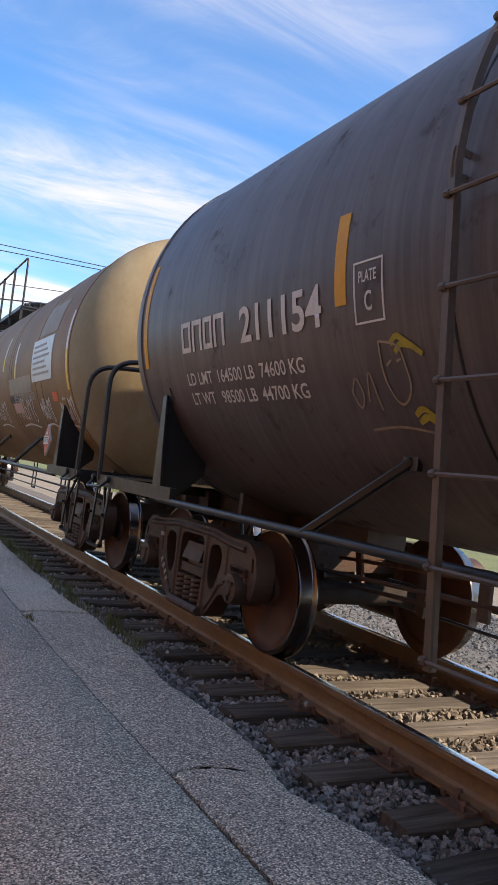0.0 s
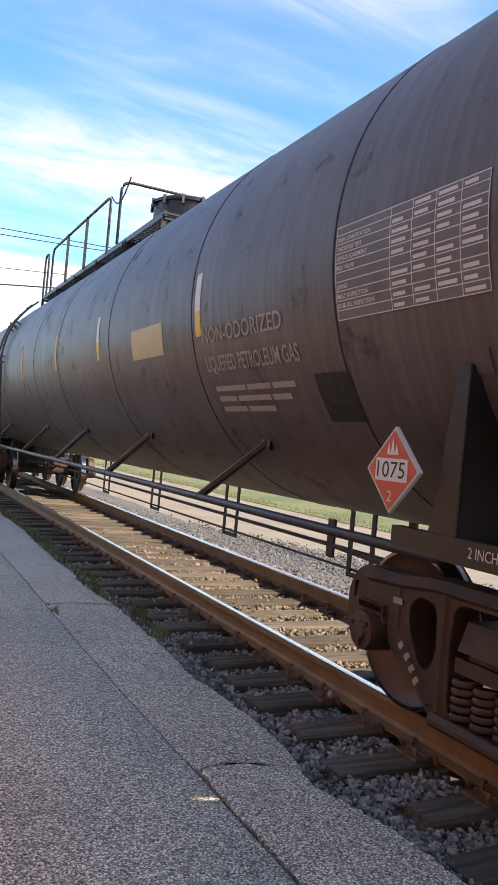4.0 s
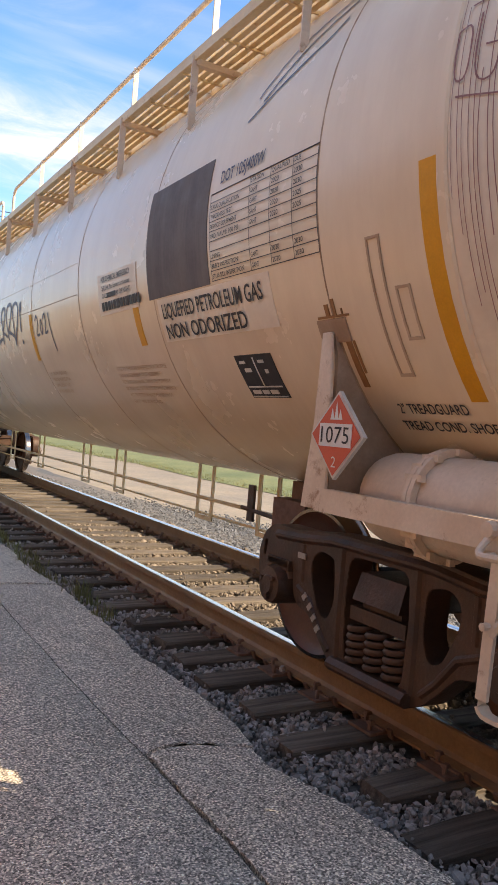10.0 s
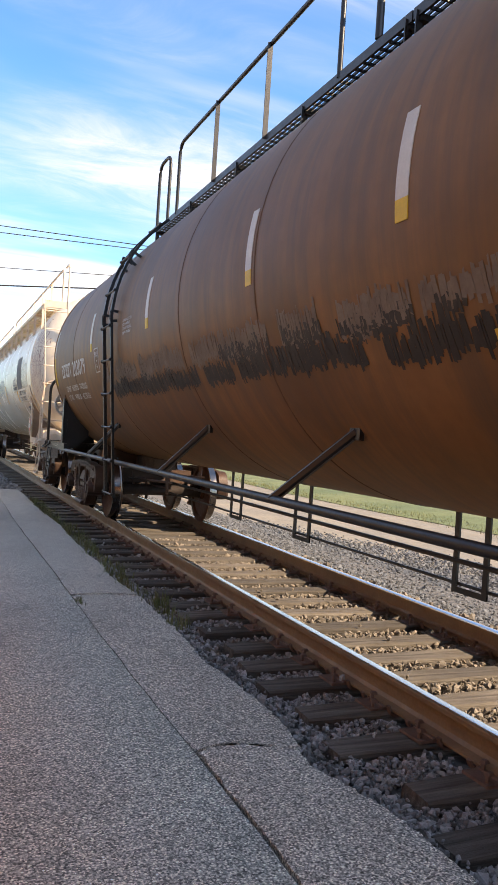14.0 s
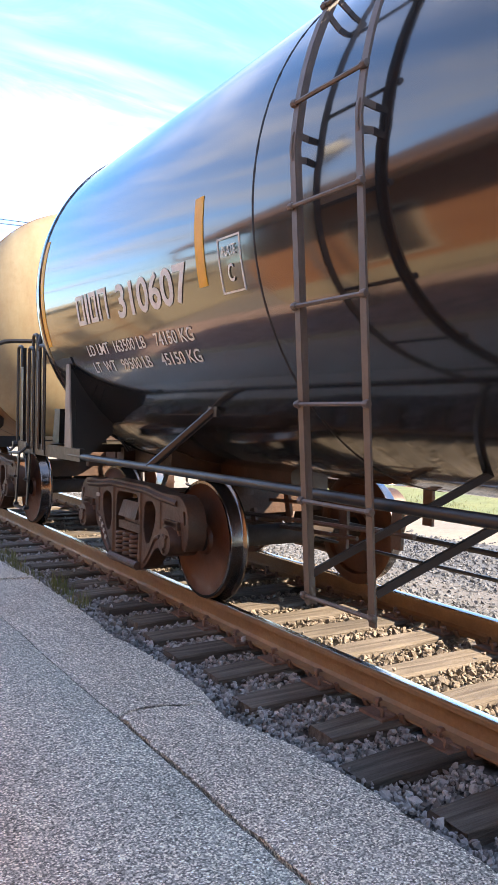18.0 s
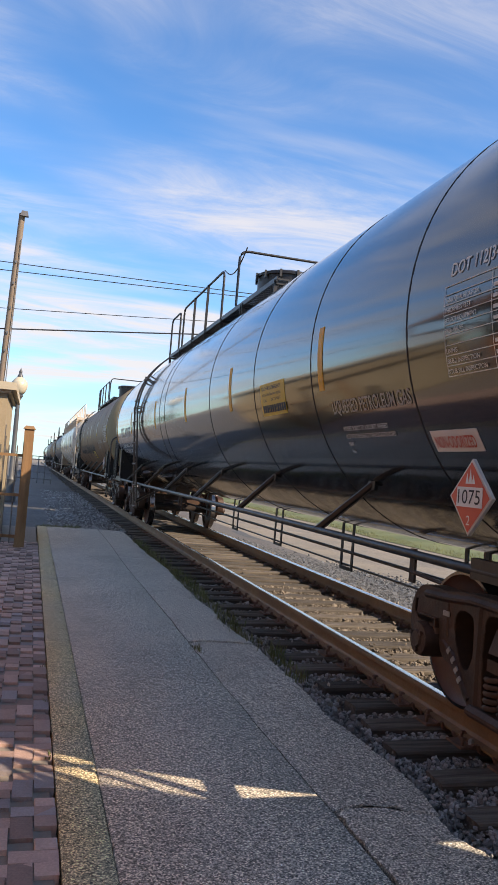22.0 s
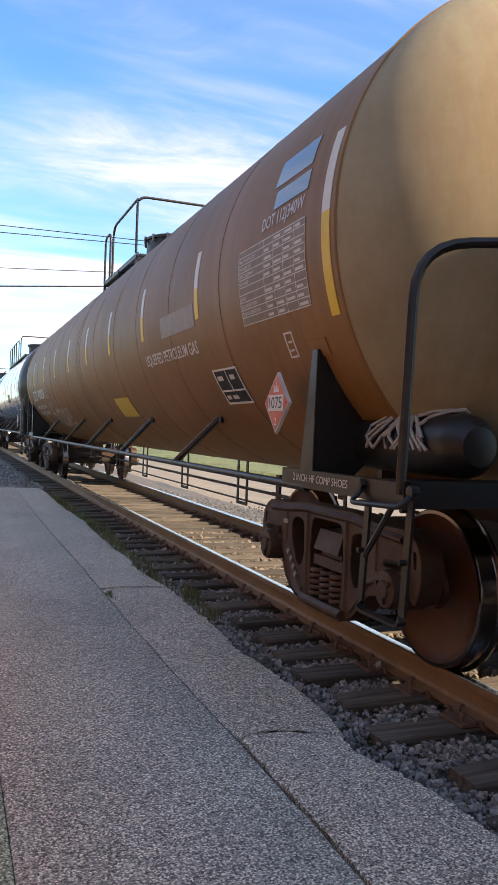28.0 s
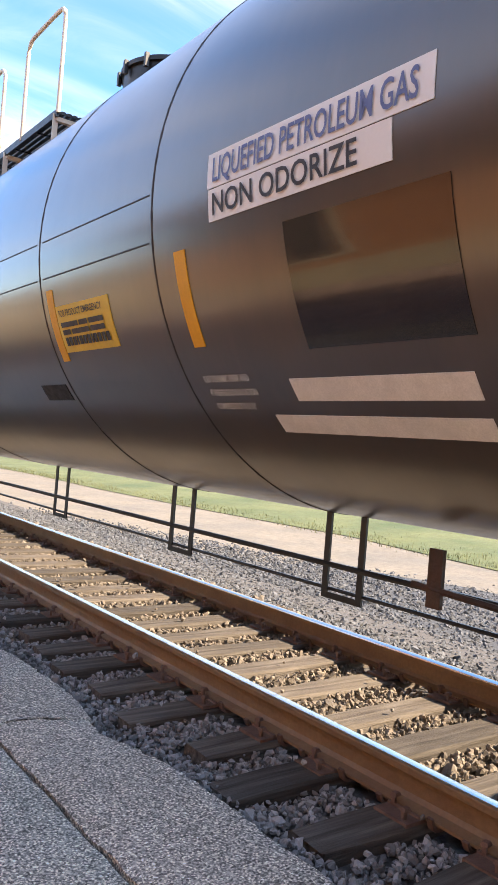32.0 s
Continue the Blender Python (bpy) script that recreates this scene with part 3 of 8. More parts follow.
spots = []
while len(spots) < 30000:
    y = -1.0 + 12.0 * rng.random() ** 1.3
    x = rng.uniform(1.5, 5.2)
    if x < pave_edge(y) + 0.03 or abs(x - NEAR_X) < 0.075 or abs(x - FAR_X) < 0.075:
        continue
    on_tie = near_tie(y) < 0.125 and 2.05 < x < 4.7
    if on_tie and rng.random() < 0.994:
        continue
    z = -0.222 if 2.75 < x < 4.7 else -0.232
    if x > 4.8:
        z = -0.22 - (x - 4.8) * 0.1
    if x < 2.0:
        z = -0.228 + 0.04 * max(0.0, 1 - (x - pave_edge(y)) / 0.16)
    spots.append((x, y, (-0.155 if on_tie else z + rng.uniform(-0.025, 0.02))))
inner = [p for p in spots if 2.62 < p[0] < 4.8]
outer = [p for p in spots if p[0] <= 2.62]
outer += [(min(x + rng.uniform(0, 0.06), 2.52) if x < 2.6 else x, y + rng.uniform(-0.03, 0.03), z - 0.004) for x, y, z in outer if z < -0.2 and near_tie(y) > 0.15]
scatter_stones("ballast_stones", inner, 0.0215, "loose brownish crushed stone between the wooden ties", M["ballast_brown"])
scatter_stones("ballast_stones", outer, 0.0165, "small grey crushed stone beside the platform", M["ballast"])
spots = []
while len(spots) < 9000:
    y = 5.0 + 55.0 * rng.random() ** 1.5
    x = rng.uniform(1.9, 4.85)
    if x < pave_edge(y) or abs(x - NEAR_X) < 0.08 or abs(x - FAR_X) < 0.08 or (near_tie(y) < 0.12 and 2.05 < x < 4.7):
        continue
    spots.append((x, y, (-0.242 if x < 4.8 else -0.22 - (x - 4.8) * 0.1) + rng.uniform(-0.02, 0.015)))
scatter_stones("ballast_stones", spots, 0.030, "loose brownish crushed stone along the track", M["ballast_brown"])
spots = []
while len(spots) < 56000:
    y = -2.0 + 22.0 * rng.random() ** 1.4
    x = 4.85 + 6.0 * rng.random() ** 1.5
    if x > 10.4 - 0.32 * max(0.0, y - 3.0) + rng.gauss(0, 0.3):
        continue
    z = float(np.interp(x, [4.8, 5.4, 6.2, 9, 14], [-0.25, -0.33, -0.41, -0.44, -0.44]))
    spots.append((x, y, z + rng.uniform(-0.014, 0.004)))
scatter_stones("gravel_stones", spots, 0.027, "blue-grey gravel scattered beside the track", M["ballast_blue"])
# blue-grey gravel shoulder beyond the far rail, its outer edge uneven
bm = bmesh.new()
cols = []
for k in range(60):
    y = -14 + 0.9 * k
    e = max(6.5, 10.4 - 0.32 * max(0.0, y - 3.0)) + 0.7 * noise.noise(Vector((4, y * 0.35, 2))) + 0.25 * noise.noise(Vector((4, y * 1.6, 2)))
    cols.append([bm.verts.new((x, y, z)) for x, z in ((5.3, -0.315), (6.25, -0.405), ((6.25 + e) / 2, -0.428), (e, -0.436))])
for c0, c1 in zip(cols, cols[1:]):
    for i in range(3):
        bm.faces.new((c0[i], c0[i + 1], c1[i + 1], c1[i]))
thing("gravel_shoulder", bm, M["blue_bed"], "blue-grey gravel shoulder along the track", "gravel", kind="structure")


def rail_profile():
    half = [(0.070, -0.172), (0.070, -0.160), (0.022, -0.146), (0.009, -0.125), (0.009, -0.055), (0.014, -0.043), (0.036, -0.036), (0.037, -0.010)]
    return half + [(-x, z) for x, z in half[::-1]]


track = tagged(new("railway_track"), "straight railway track of rusty rails on weathered timber ties", "railway track")
for x in (NEAR_X, FAR_X):
    bm = bmesh.new()
    sec = rail_profile()
    sweep(bm, [(x, RAIL_Y0, 0), (x, RAIL_Y1, 0)], [(-a, b) for a, b in sec])
    rail = part("rail", bm, M["rail_side"], track, "rusty steel rail", smooth=30)
    bm = bmesh.new()
    top = [(-0.037, -0.009), (-0.035, -0.004), (-0.026, -0.001), (0.028, -0.001), (0.035, -0.004), (0.037, -0.010)]
    sweep(bm, [(x, RAIL_Y0, 0), (x, RAIL_Y1, 0)], [(-a, b) for a, b in top])
    part("rail_crown", bm, M["rail_side"], rail, "rusty shoulder of the rail head", smooth=40)
    bm = bmesh.new()
    sgn = 1 if x < AXIS_X else -1
    top = [(-0.020, -0.004), (-0.018, 0.0), (0.028, 0.0), (0.036, -0.003), (0.0385, -0.012), (0.034, -0.012)]
    sweep(bm, [(x, RAIL_Y0, 0), (x, RAIL_Y1, 0)], [(sgn * a, b) for a, b in top][::sgn])
    part("rail_head", bm, M["rail_top"], rail, "polished running surface", smooth=40)


def tie_mesh(seed):
    r = random.Random(seed)
    bm = bmesh.new()
    nx = 9
    sec = rect(0.225, 0.17, 0.012)
    rings = []
    for i in range(nx):
        x = -1.30 + 2.6 * i / (nx - 1)
        k = 0.94 if i in (0, nx - 1) else 1.0
        rings.append([bm.verts.new((x + (r.uniform(-0.012, 0.012) if i in (0, nx - 1) else 0), a * k + r.uniform(-0.005, 0.005), b * k - 0.085 + r.uniform(-0.006, 0.004))) for a, b in sec])
    for r0, r1 in zip(rings, rings[1:]):
        for j in range(8):
            bm.faces.new((r0[j], r0[(j + 1) % 8], r1[(j + 1) % 8], r1[j]))
    bm.faces.new(rings[0][::-1])
    bm.faces.new(rings[-1])
    # checks along the grain: thin wedge-shaped splits
    return mesh_of(bm, "tie", 30)


tie_meshes = [tie_mesh(s) for s in range(9)]


def plate_mesh():
    bm = bmesh.new()
    box(bm, (0, 0, 0), (0.36, 0.19, 0.016))
    box(bm, (-0.085, 0, 0.011), (0.018, 0.19, 0.012))
    box(bm, (0.085, 0, 0.011), (0.018, 0.19, 0.012))
    return mesh_of(bm, "tie_plate", 30, 0.003)


def spike_mesh():
    bm = bmesh.new()
    box(bm, (0, 0, 0.0), (0.017, 0.017, 0.05))
    box(bm, (0.008, 0, 0.03), (0.042, 0.034, 0.016), taper=0.7)
    return mesh_of(bm, "spike", 30, 0.002)


def anchor_mesh():
    bm = bmesh.new()
    sweep(bm, bent([(-0.10, 0, 0.0), (-0.08, 0, -0.045), (0.08, 0, -0.045), (0.095, 0, 0.012)], 0.03, 3), rect(0.03, 0.014))
    return mesh_of(bm, "rail_anchor", 30)


PLATE, SPIKE, ANCHOR = plate_mesh(), spike_mesh(), anchor_mesh()
far_bm = bmesh.new()
for i, y in enumerate(tie_ys):
    if y < 70:
        dx = tie_ends[i] + 1.30 - AXIS_X if i in tie_ends else rng.uniform(-0.09, 0.02)
        part("tie", tie_meshes[i % 9], M["tie"], track, "", pose(AXIS_X + dx, y, -0.182 + rng.uniform(-0.008, 0.006), 0, 0, rng.uniform(-1.6, 1.6) + (180 if i % 2 else 0)))
    else:
        box(far_bm, (AXIS_X, y, -0.265), (2.6, 0.225, 0.17))
    if y < 20:
        for x in (NEAR_X, FAR_X):
            part("tie_plate", PLATE, M["plate_rust"], track, "", pose(x, y, -0.178))
            if y < 13 and -1.5 < y:
                for sx, sy in ((-0.085, 0.06), (0.085, -0.06), (-0.15, -0.05)):
                    part("spike", SPIKE, M["plate_rust"], track, "", pose(x + sx, y + sy + rng.uniform(-0.01, 0.01), -0.155 + (0.0 if abs(sx) < 0.1 else -0.005), 0, 0, (0 if sx < 0 else 180) + rng.uniform(-20, 20)))
            if -1.5 < y < 12:
                for dy in (-0.145, 0.145):
                    part("rail_anchor", ANCHOR, M["plate_rust"], track, "", pose(x, y + dy, -0.15, 0, 0, 180 if dy < 0 else 0))
tagged(part("far_ties", far_bm, M["tie"], track), kind="stuff")

# ---- platform ----


def crack_x(y):
    return 1.225 + jitter(y, 0.014, 2.0) + 0.012 * math.sin(y * 0.9) + 0.10 * max(0.0, (y - 9.0) / 9.0)


def strip(bm, left, right, ys, z, drop=0.12, bow=(0.0, 0.0)):
    """A paved strip between two edge functions with sides that go down."""
    rows = []
    for k, y in enumerate(ys):
        a, b = left(y), right(y)
        if bow != (0.0, 0.0):
            # the broken ends run unevenly from side to side
            near, away = max(0.0, 1 - (y - ys[0]) / 0.3) * bow[0], max(0.0, 1 - (ys[-1] - y) / 0.3) * bow[1]
            line = []
            for i in range(9):
                u = i / 8
                dy = (near + away) * (math.sin(math.pi * min(1.0, u * 1.15)) - 0.8 * u + 0.12 * math.sin(23 * u))
                line.append((a + (b - a) * u, y + dy))
            rows.append([bm.verts.new((x, yy, z - d)) for (x, yy), d in zip([line[0]] + line + [line[-1]], [drop, 0.006] + [0.0] * 7 + [0.006, drop])])
            continue
        rows.append([bm.verts.new(p) for p in ((a, y, z - drop), (a, y, z - 0.008), (a + 0.010, y, z), ((a + b) / 2, y, z), (b - 0.010, y, z), (b, y, z - 0.008), (b, y, z - drop))])
    for r0, r1 in zip(rows, rows[1:]):
        for i in range(len(r0) - 1):
            bm.faces.new((r0[i], r0[i + 1], r1[i + 1], r1[i]))
    bm.faces.new(rows[0][::-1])
    bm.faces.new(rows[-1])


pavement = tagged(new("pavement"), "cracked exposed-aggregate concrete platform beside the track", "pavement", kind="structure")


def yrange(a, b, step=0.05):
    n = max(2, int((b - a) / step) + 1)
    return [a + (b - a) * i / (n - 1) for i in range(n)]


bm = bmesh.new()
strip(bm, lambda y: 0.135, lambda y: crack_x(y) - 0.006, yrange(-6, 18.6, 0.08), PAVE)
part("slab", bm, M["pavement"], pavement, "grey speckled concrete slab", smooth=50)
# the strip along the track is broken across at two places
for a, b, dz, bow in ((-6, 3.235, 0.003, (0.0, 0.09)), (3.28, 6.85, -0.004, (0.09, 0.05)), (6.905, 12.4, 0.0, (0.05, 0.06)), (12.42, 18.5, -0.002, (0.06, 0.0))):
    bm = bmesh.new()
    strip(bm, lambda y: crack_x(y) + (0.004 if y > 3.2 else 0.013 + jitter(y * 3, 0.014, 8.0)), pave_edge, yrange(a, b, 0.035), PAVE + dz, bow=bow)
    part("edge_slab", bm, M["pavement_edge"], pavement, "ragged edge slab", smooth=50)
bm = bmesh.new()
strip(bm, lambda y: -0.08, lambda y: 0.131, yrange(-6, 18.6, 0.2), PAVE + 0.001)
part("yellow_line", bm, M["yellow_line"], pavement, "worn yellow edge line", smooth=50)
bm = bmesh.new()
box(bm, (-8.1, 5.0, PAVE - 0.07), (15.98, 26.9, 0.10))
part("sand_bed", bm, M["sand"], pavement)
# crack floor
bm = bmesh.new()
box(bm, (0.9, 6.3, PAVE - 0.08), (1.5, 24.4, 0.05))
part("crack_floor", bm, M["ballast_bed"], pavement)

# brick pavers: the nearest are pieces of their own
BR = []
for s in range(4):
    b_ = bmesh.new()
    box(b_, (0, 0, 0), (0.196, 0.096, 0.06))
    BR.append(mesh_of(b_, "brick", 30, 0.006))
BRB = [me.copy() for me in BR]
for me in BR:
    me.materials.append(M["paver"])
for me in BRB:
    me.materials.append(M["paver_blue"])
rest_v, rest_f = [], []
count = 0


def lay(cx, cy, along_x, cut=1.0):
    """One brick, as a part near the walk and else in the joined rest."""
    global count
    if 2.2 < cy < 9.0 and cx > -1.0 and count < 300 and cut == 1.0:
        me = (BR if rng.random() < 0.72 else BRB)[rng.randrange(4)]
        part("brick", me, None, pavement, "", pose(cx, cy, PAVE - 0.030 + rng.uniform(-0.004, 0.004), rng.uniform(-0.8, 0.8), rng.uniform(-0.8, 0.8), (0 if along_x else 90) + rng.uniform(-1.2, 1.2)))
        count += 1
        return
    hx, hy = (0.098 * cut if cut == 1.0 else 0.047, 0.047) if along_x else (0.047, 0.098)
    k = len(rest_v)
    dz = rng.uniform(-0.004, 0.004)
    for zz, e in ((PAVE - 0.05, 0), (PAVE - 0.005 + dz, 0), (PAVE + dz, 0.005)):
        rest_v.extend([(cx - hx + e, cy - hy + e, zz), (cx + hx - e, cy - hy + e, zz), (cx + hx - e, cy + hy - e, zz), (cx - hx + e, cy + hy - e, zz)])
    for q in (0, 4):
        for j in range(4):
            rest_f.append((k + q + j, k + q + (j + 1) % 4, k + q + 4 + (j + 1) % 4, k + q + 4 + j))
    rest_f.append((k + 8, k + 9, k + 10, k + 11))


# a right-angled herringbone, cut off square along the yellow line
CELL, EDGE_X = 0.102, -0.085
for j in range(176):
    for i in range(22):
        k = (-i - j) % 4
        cx, cy = EDGE_X - CELL * (i + 0.5), -3.0 + CELL * (j + 0.5)
        if k == 1:
            lay(cx + CELL / 2, cy, True) if i else lay(cx, cy, True, 0.5)
        elif k == 0 and i == 21:
            lay(cx, cy, True, 0.5)
        elif k == 3:
            lay(cx, cy + CELL / 2, False)
M["paver_rest"] = material("paver_mixed", (0.50, 0.33, 0.27), 0.85, dark=(0.36, 0.27, 0.24), scale=5, amount=0.9, fine=0.4, bump=0.03, random_value=0.5, island=True)
tagged(part("brick_paving", raw_mesh("brick_paving", rest_v, rest_f, M["paver_rest"]), None, pavement), kind="stuff")

# ---- tank cars ----
def wheel_profile():
    """Wheel section, outer face towards -x: (radius, along x)."""
    return [(0.09, -0.075), (0.115, -0.075), (0.125, -0.045), (0.24, -0.020), (0.36, -0.040), (0.418, -0.058), (0.430, -0.075), (0.450, -0.075), (0.456, -0.064), (0.459, 0.02), (0.466, 0.03), (0.486, 0.040), (0.486, 0.052), (0.47, 0.062), (0.40, 0.062), (0.385, 0.03), (0.24, 0.03), (0.125, 0.02), (0.115, 0.075), (0.09, 0.075)]


def wheel_mesh():
    bm = bmesh.new()
    lathe(bm, wheel_profile(), "x", 56, closed=True)
    me = mesh_of(bm, "wheel", 40)
    me.materials.append(M["wheel_web"])
    me.materials.append(M["wheel_rim"])
    for p in me.polygons:
        r = math.hypot(p.center.y, p.center.z)
        if r > 0.43 and p.center.x < 0.055:
            p.material_index = 1
    return me


def axle_mesh():
    bm = bmesh.new()
    lathe(bm, [(0.0, -1.02), (0.075, -1.02), (0.075, -0.86), (0.10, -0.82), (0.10, -0.66), (0.085, -0.5), (0.085, 0.5), (0.10, 0.66), (0.10, 0.82), (0.075, 0.86), (0.075, 1.02), (0.0, 1.02)], "x", 16)
    return mesh_of(bm, "wheelset", 40)


def pierced_plate(outline, holes, thick, bevel):
    """A plate in the y-z plane with openings, its edges rounded."""
    bm = bmesh.new()
    for loop in [outline] + holes:
        vs = [bm.verts.new((-thick / 2, y, z)) for y, z in loop]
        for i in range(len(vs)):
            bm.edges.new((vs[i], vs[(i + 1) % len(vs)]))
    bmesh.ops.triangle_fill(bm, use_beauty=True, use_dissolve=False, edges=bm.edges[:])
    res = bmesh.ops.extrude_face_region(bm, geom=bm.faces[:])
    bmesh.ops.translate(bm, verts=[v for v in res["geom"] if isinstance(v, bmesh.types.BMVert)], vec=(thick, 0, 0))
    bmesh.ops.recalc_face_normals(bm, faces=bm.faces)
    edges = [e for e in bm.edges if len(e.link_faces) == 2 and e.calc_face_angle(0) > 1.0]
    bmesh.ops.bevel(bm, geom=edges, offset=bevel, segments=2, affect="EDGES", clamp_overlap=True)
    return bm


def rounded(loop, r=0.05, steps=3):
    n = len(loop)
    pts = []
    for i in range(n):
        p = bent([(0, *loop[i - 1]), (0, *loop[i]), (0, *loop[(i + 1) % n])], r, steps)
        pts += [(v.y, v.z) for v in p[1:-1]]
    return pts


def side_frame_mesh():
    """Cast side frame: top chord, oval windows, spring pocket and pedestal jaws."""
    half = [(0.26, 0.125), (0.36, 0.15), (0.47, 0.25), (0.58, 0.36), (0.69, 0.37), (0.745, 0.44), (0.76, 0.60), (1.015, 0.60), (1.03, 0.42), (1.085, 0.39), (1.135, 0.48), (1.15, 0.62), (1.10, 0.74), (0.99, 0.805), (0.70, 0.80), (0.40, 0.835)]
    outline = rounded([(-y, z) for y, z in half[::-1]] + half, 0.05, 3)
    mid = rounded([(-0.225, 0.185), (0.225, 0.185), (0.245, 0.52), (0.225, 0.745), (-0.225, 0.745), (-0.245, 0.52)], 0.07, 3)
    win = [(0.36, 0.70), (0.345, 0.47), (0.40, 0.36), (0.47, 0.38), (0.56, 0.55), (0.575, 0.66), (0.50, 0.725)]
    slot = [(1.055, 0.70), (1.07, 0.60), (1.09, 0.60), (1.085, 0.69)]
    holes = [mid]
    for w in (win, slot):
        holes += [rounded(w, 0.05 if w is win else 0.008, 3), rounded([(-y, z) for y, z in w], 0.05 if w is win else 0.008, 3)]
    bm = pierced_plate(outline, holes, 0.15, 0.022)
    # the chord swells over the journals and between the columns
    sweep(bm, [(0, -0.95, 0.745), (0, -0.66, 0.76), (0, -0.38, 0.79), (0, 0.38, 0.79), (0, 0.66, 0.76), (0, 0.95, 0.745)], rect(0.19, 0.075, 0.03))
    sweep(bm, [(0, -0.30, 0.165), (0, 0.30, 0.165)], rect(0.27, 0.07, 0.025))
    for s in (-1, 1):
        sweep(bm, [(0, s * 0.29, 0.19), (0, s * 0.295, 0.45), (0, s * 0.29, 0.77)], rect(0.18, 0.075, 0.03), up=Vector((0, 1, 0)))
        sweep(bm, [(0, s * 0.70, 0.48), (0, s * 0.57, 0.43), (0, s * 0.45, 0.29), (0, s * 0.36, 0.21)], rect(0.175, 0.075, 0.03))
        sweep(bm, [(0, s * 0.66, 0.73), (0, s * 0.66, 0.52)], rect(0.17, 0.08, 0.03), up=Vector((0, 1, 0)))
    return mesh_of(bm, "side_frame", 40)


def spring_mesh():
    bm = bmesh.new()
    pts = [(0.062 * math.cos(t), 0.062 * math.sin(t), 0.205 + 0.20 * t / (2 * math.pi * 5)) for t in [2 * math.pi * 5 * i / 60 for i in range(61)]]
    sweep(bm, pts, circle(0.0165, 6))
    return mesh_of(bm, "spring", 60)


def bolster_mesh():
    bm = bmesh.new()
    box(bm, (0, 0, 0.60), (2.16, 0.36, 0.14), taper=0.96)
    box(bm, (0, 0, 0.70), (1.5, 0.36, 0.10))
    box(bm, (-0.985, 0, 0.455), (0.15, 0.43, 0.07))
    box(bm, (-0.97, 0, 0.53), (0.12, 0.30, 0.08))
    box(bm, (1.0, 0, 0.47), (0.22, 0.42, 0.12))
    lathe(bm, [(0.0, 0.70), (0.2, 0.70), (0.2, 0.80), (0.0, 0.80)], "z", 20)
    return mesh_of(bm, "truck", 35, 0.012)


def bearing_mesh():
    bm = bmesh.new()
    lathe(bm, [(0.0, -0.17), (0.05, -0.17), (0.06, -0.155), (0.105, -0.15), (0.115, -0.12), (0.12, 0.02), (0.12, 0.09), (0.0, 0.09)], "x", 20)
    for i in range(3):
        t = 2 * math.pi * i / 3 + 0.4
        lathe(bm, [(0.0, -0.172), (0.016, -0.172), (0.016, -0.14)], "x", 6, (0, 0.07 * math.cos(t), 0.07 * math.sin(t)))
    box(bm, (0.0, 0, 0.125), (0.2, 0.24, 0.06))
    return mesh_of(bm, "bearing", 35)


def brake_beam_mesh():
    bm = bmesh.new()
    rod(bm, (-0.78, 0, 0.40), (0.78, 0, 0.40), 0.035)
    rod(bm, (-0.78, 0, 0.40), (0, 0.16, 0.44), 0.025)
    rod(bm, (0.78, 0, 0.40), (0, 0.16, 0.44), 0.025)
    for s in (-1, 1):
        box(bm, (s * 0.75, -0.06, 0.43), (0.10, 0.06, 0.32))
    return mesh_of(bm, "brake_beam", 35)


WHEEL, AXLE, FRAME, SPRING, BOLSTER, BEARING, BEAM = wheel_mesh(), axle_mesh(), side_frame_mesh(), spring_mesh(), bolster_mesh(), bearing_mesh(), brake_beam_mesh()
ADAPTER = bmesh.new()
box(ADAPTER, (0, 0, 0), (0.20, 0.22, 0.035))
box(ADAPTER, (0, 0.095, -0.04), (0.17, 0.03, 0.08))
box(ADAPTER, (0, -0.095, -0.04), (0.17, 0.03, 0.08))
ADAPTER = mesh_of(ADAPTER, "bearing_adapter", 20, 0.006)
FRAME.materials.append(M["truck"])
AXLE.materials.append(M["axle"])
CARS = []


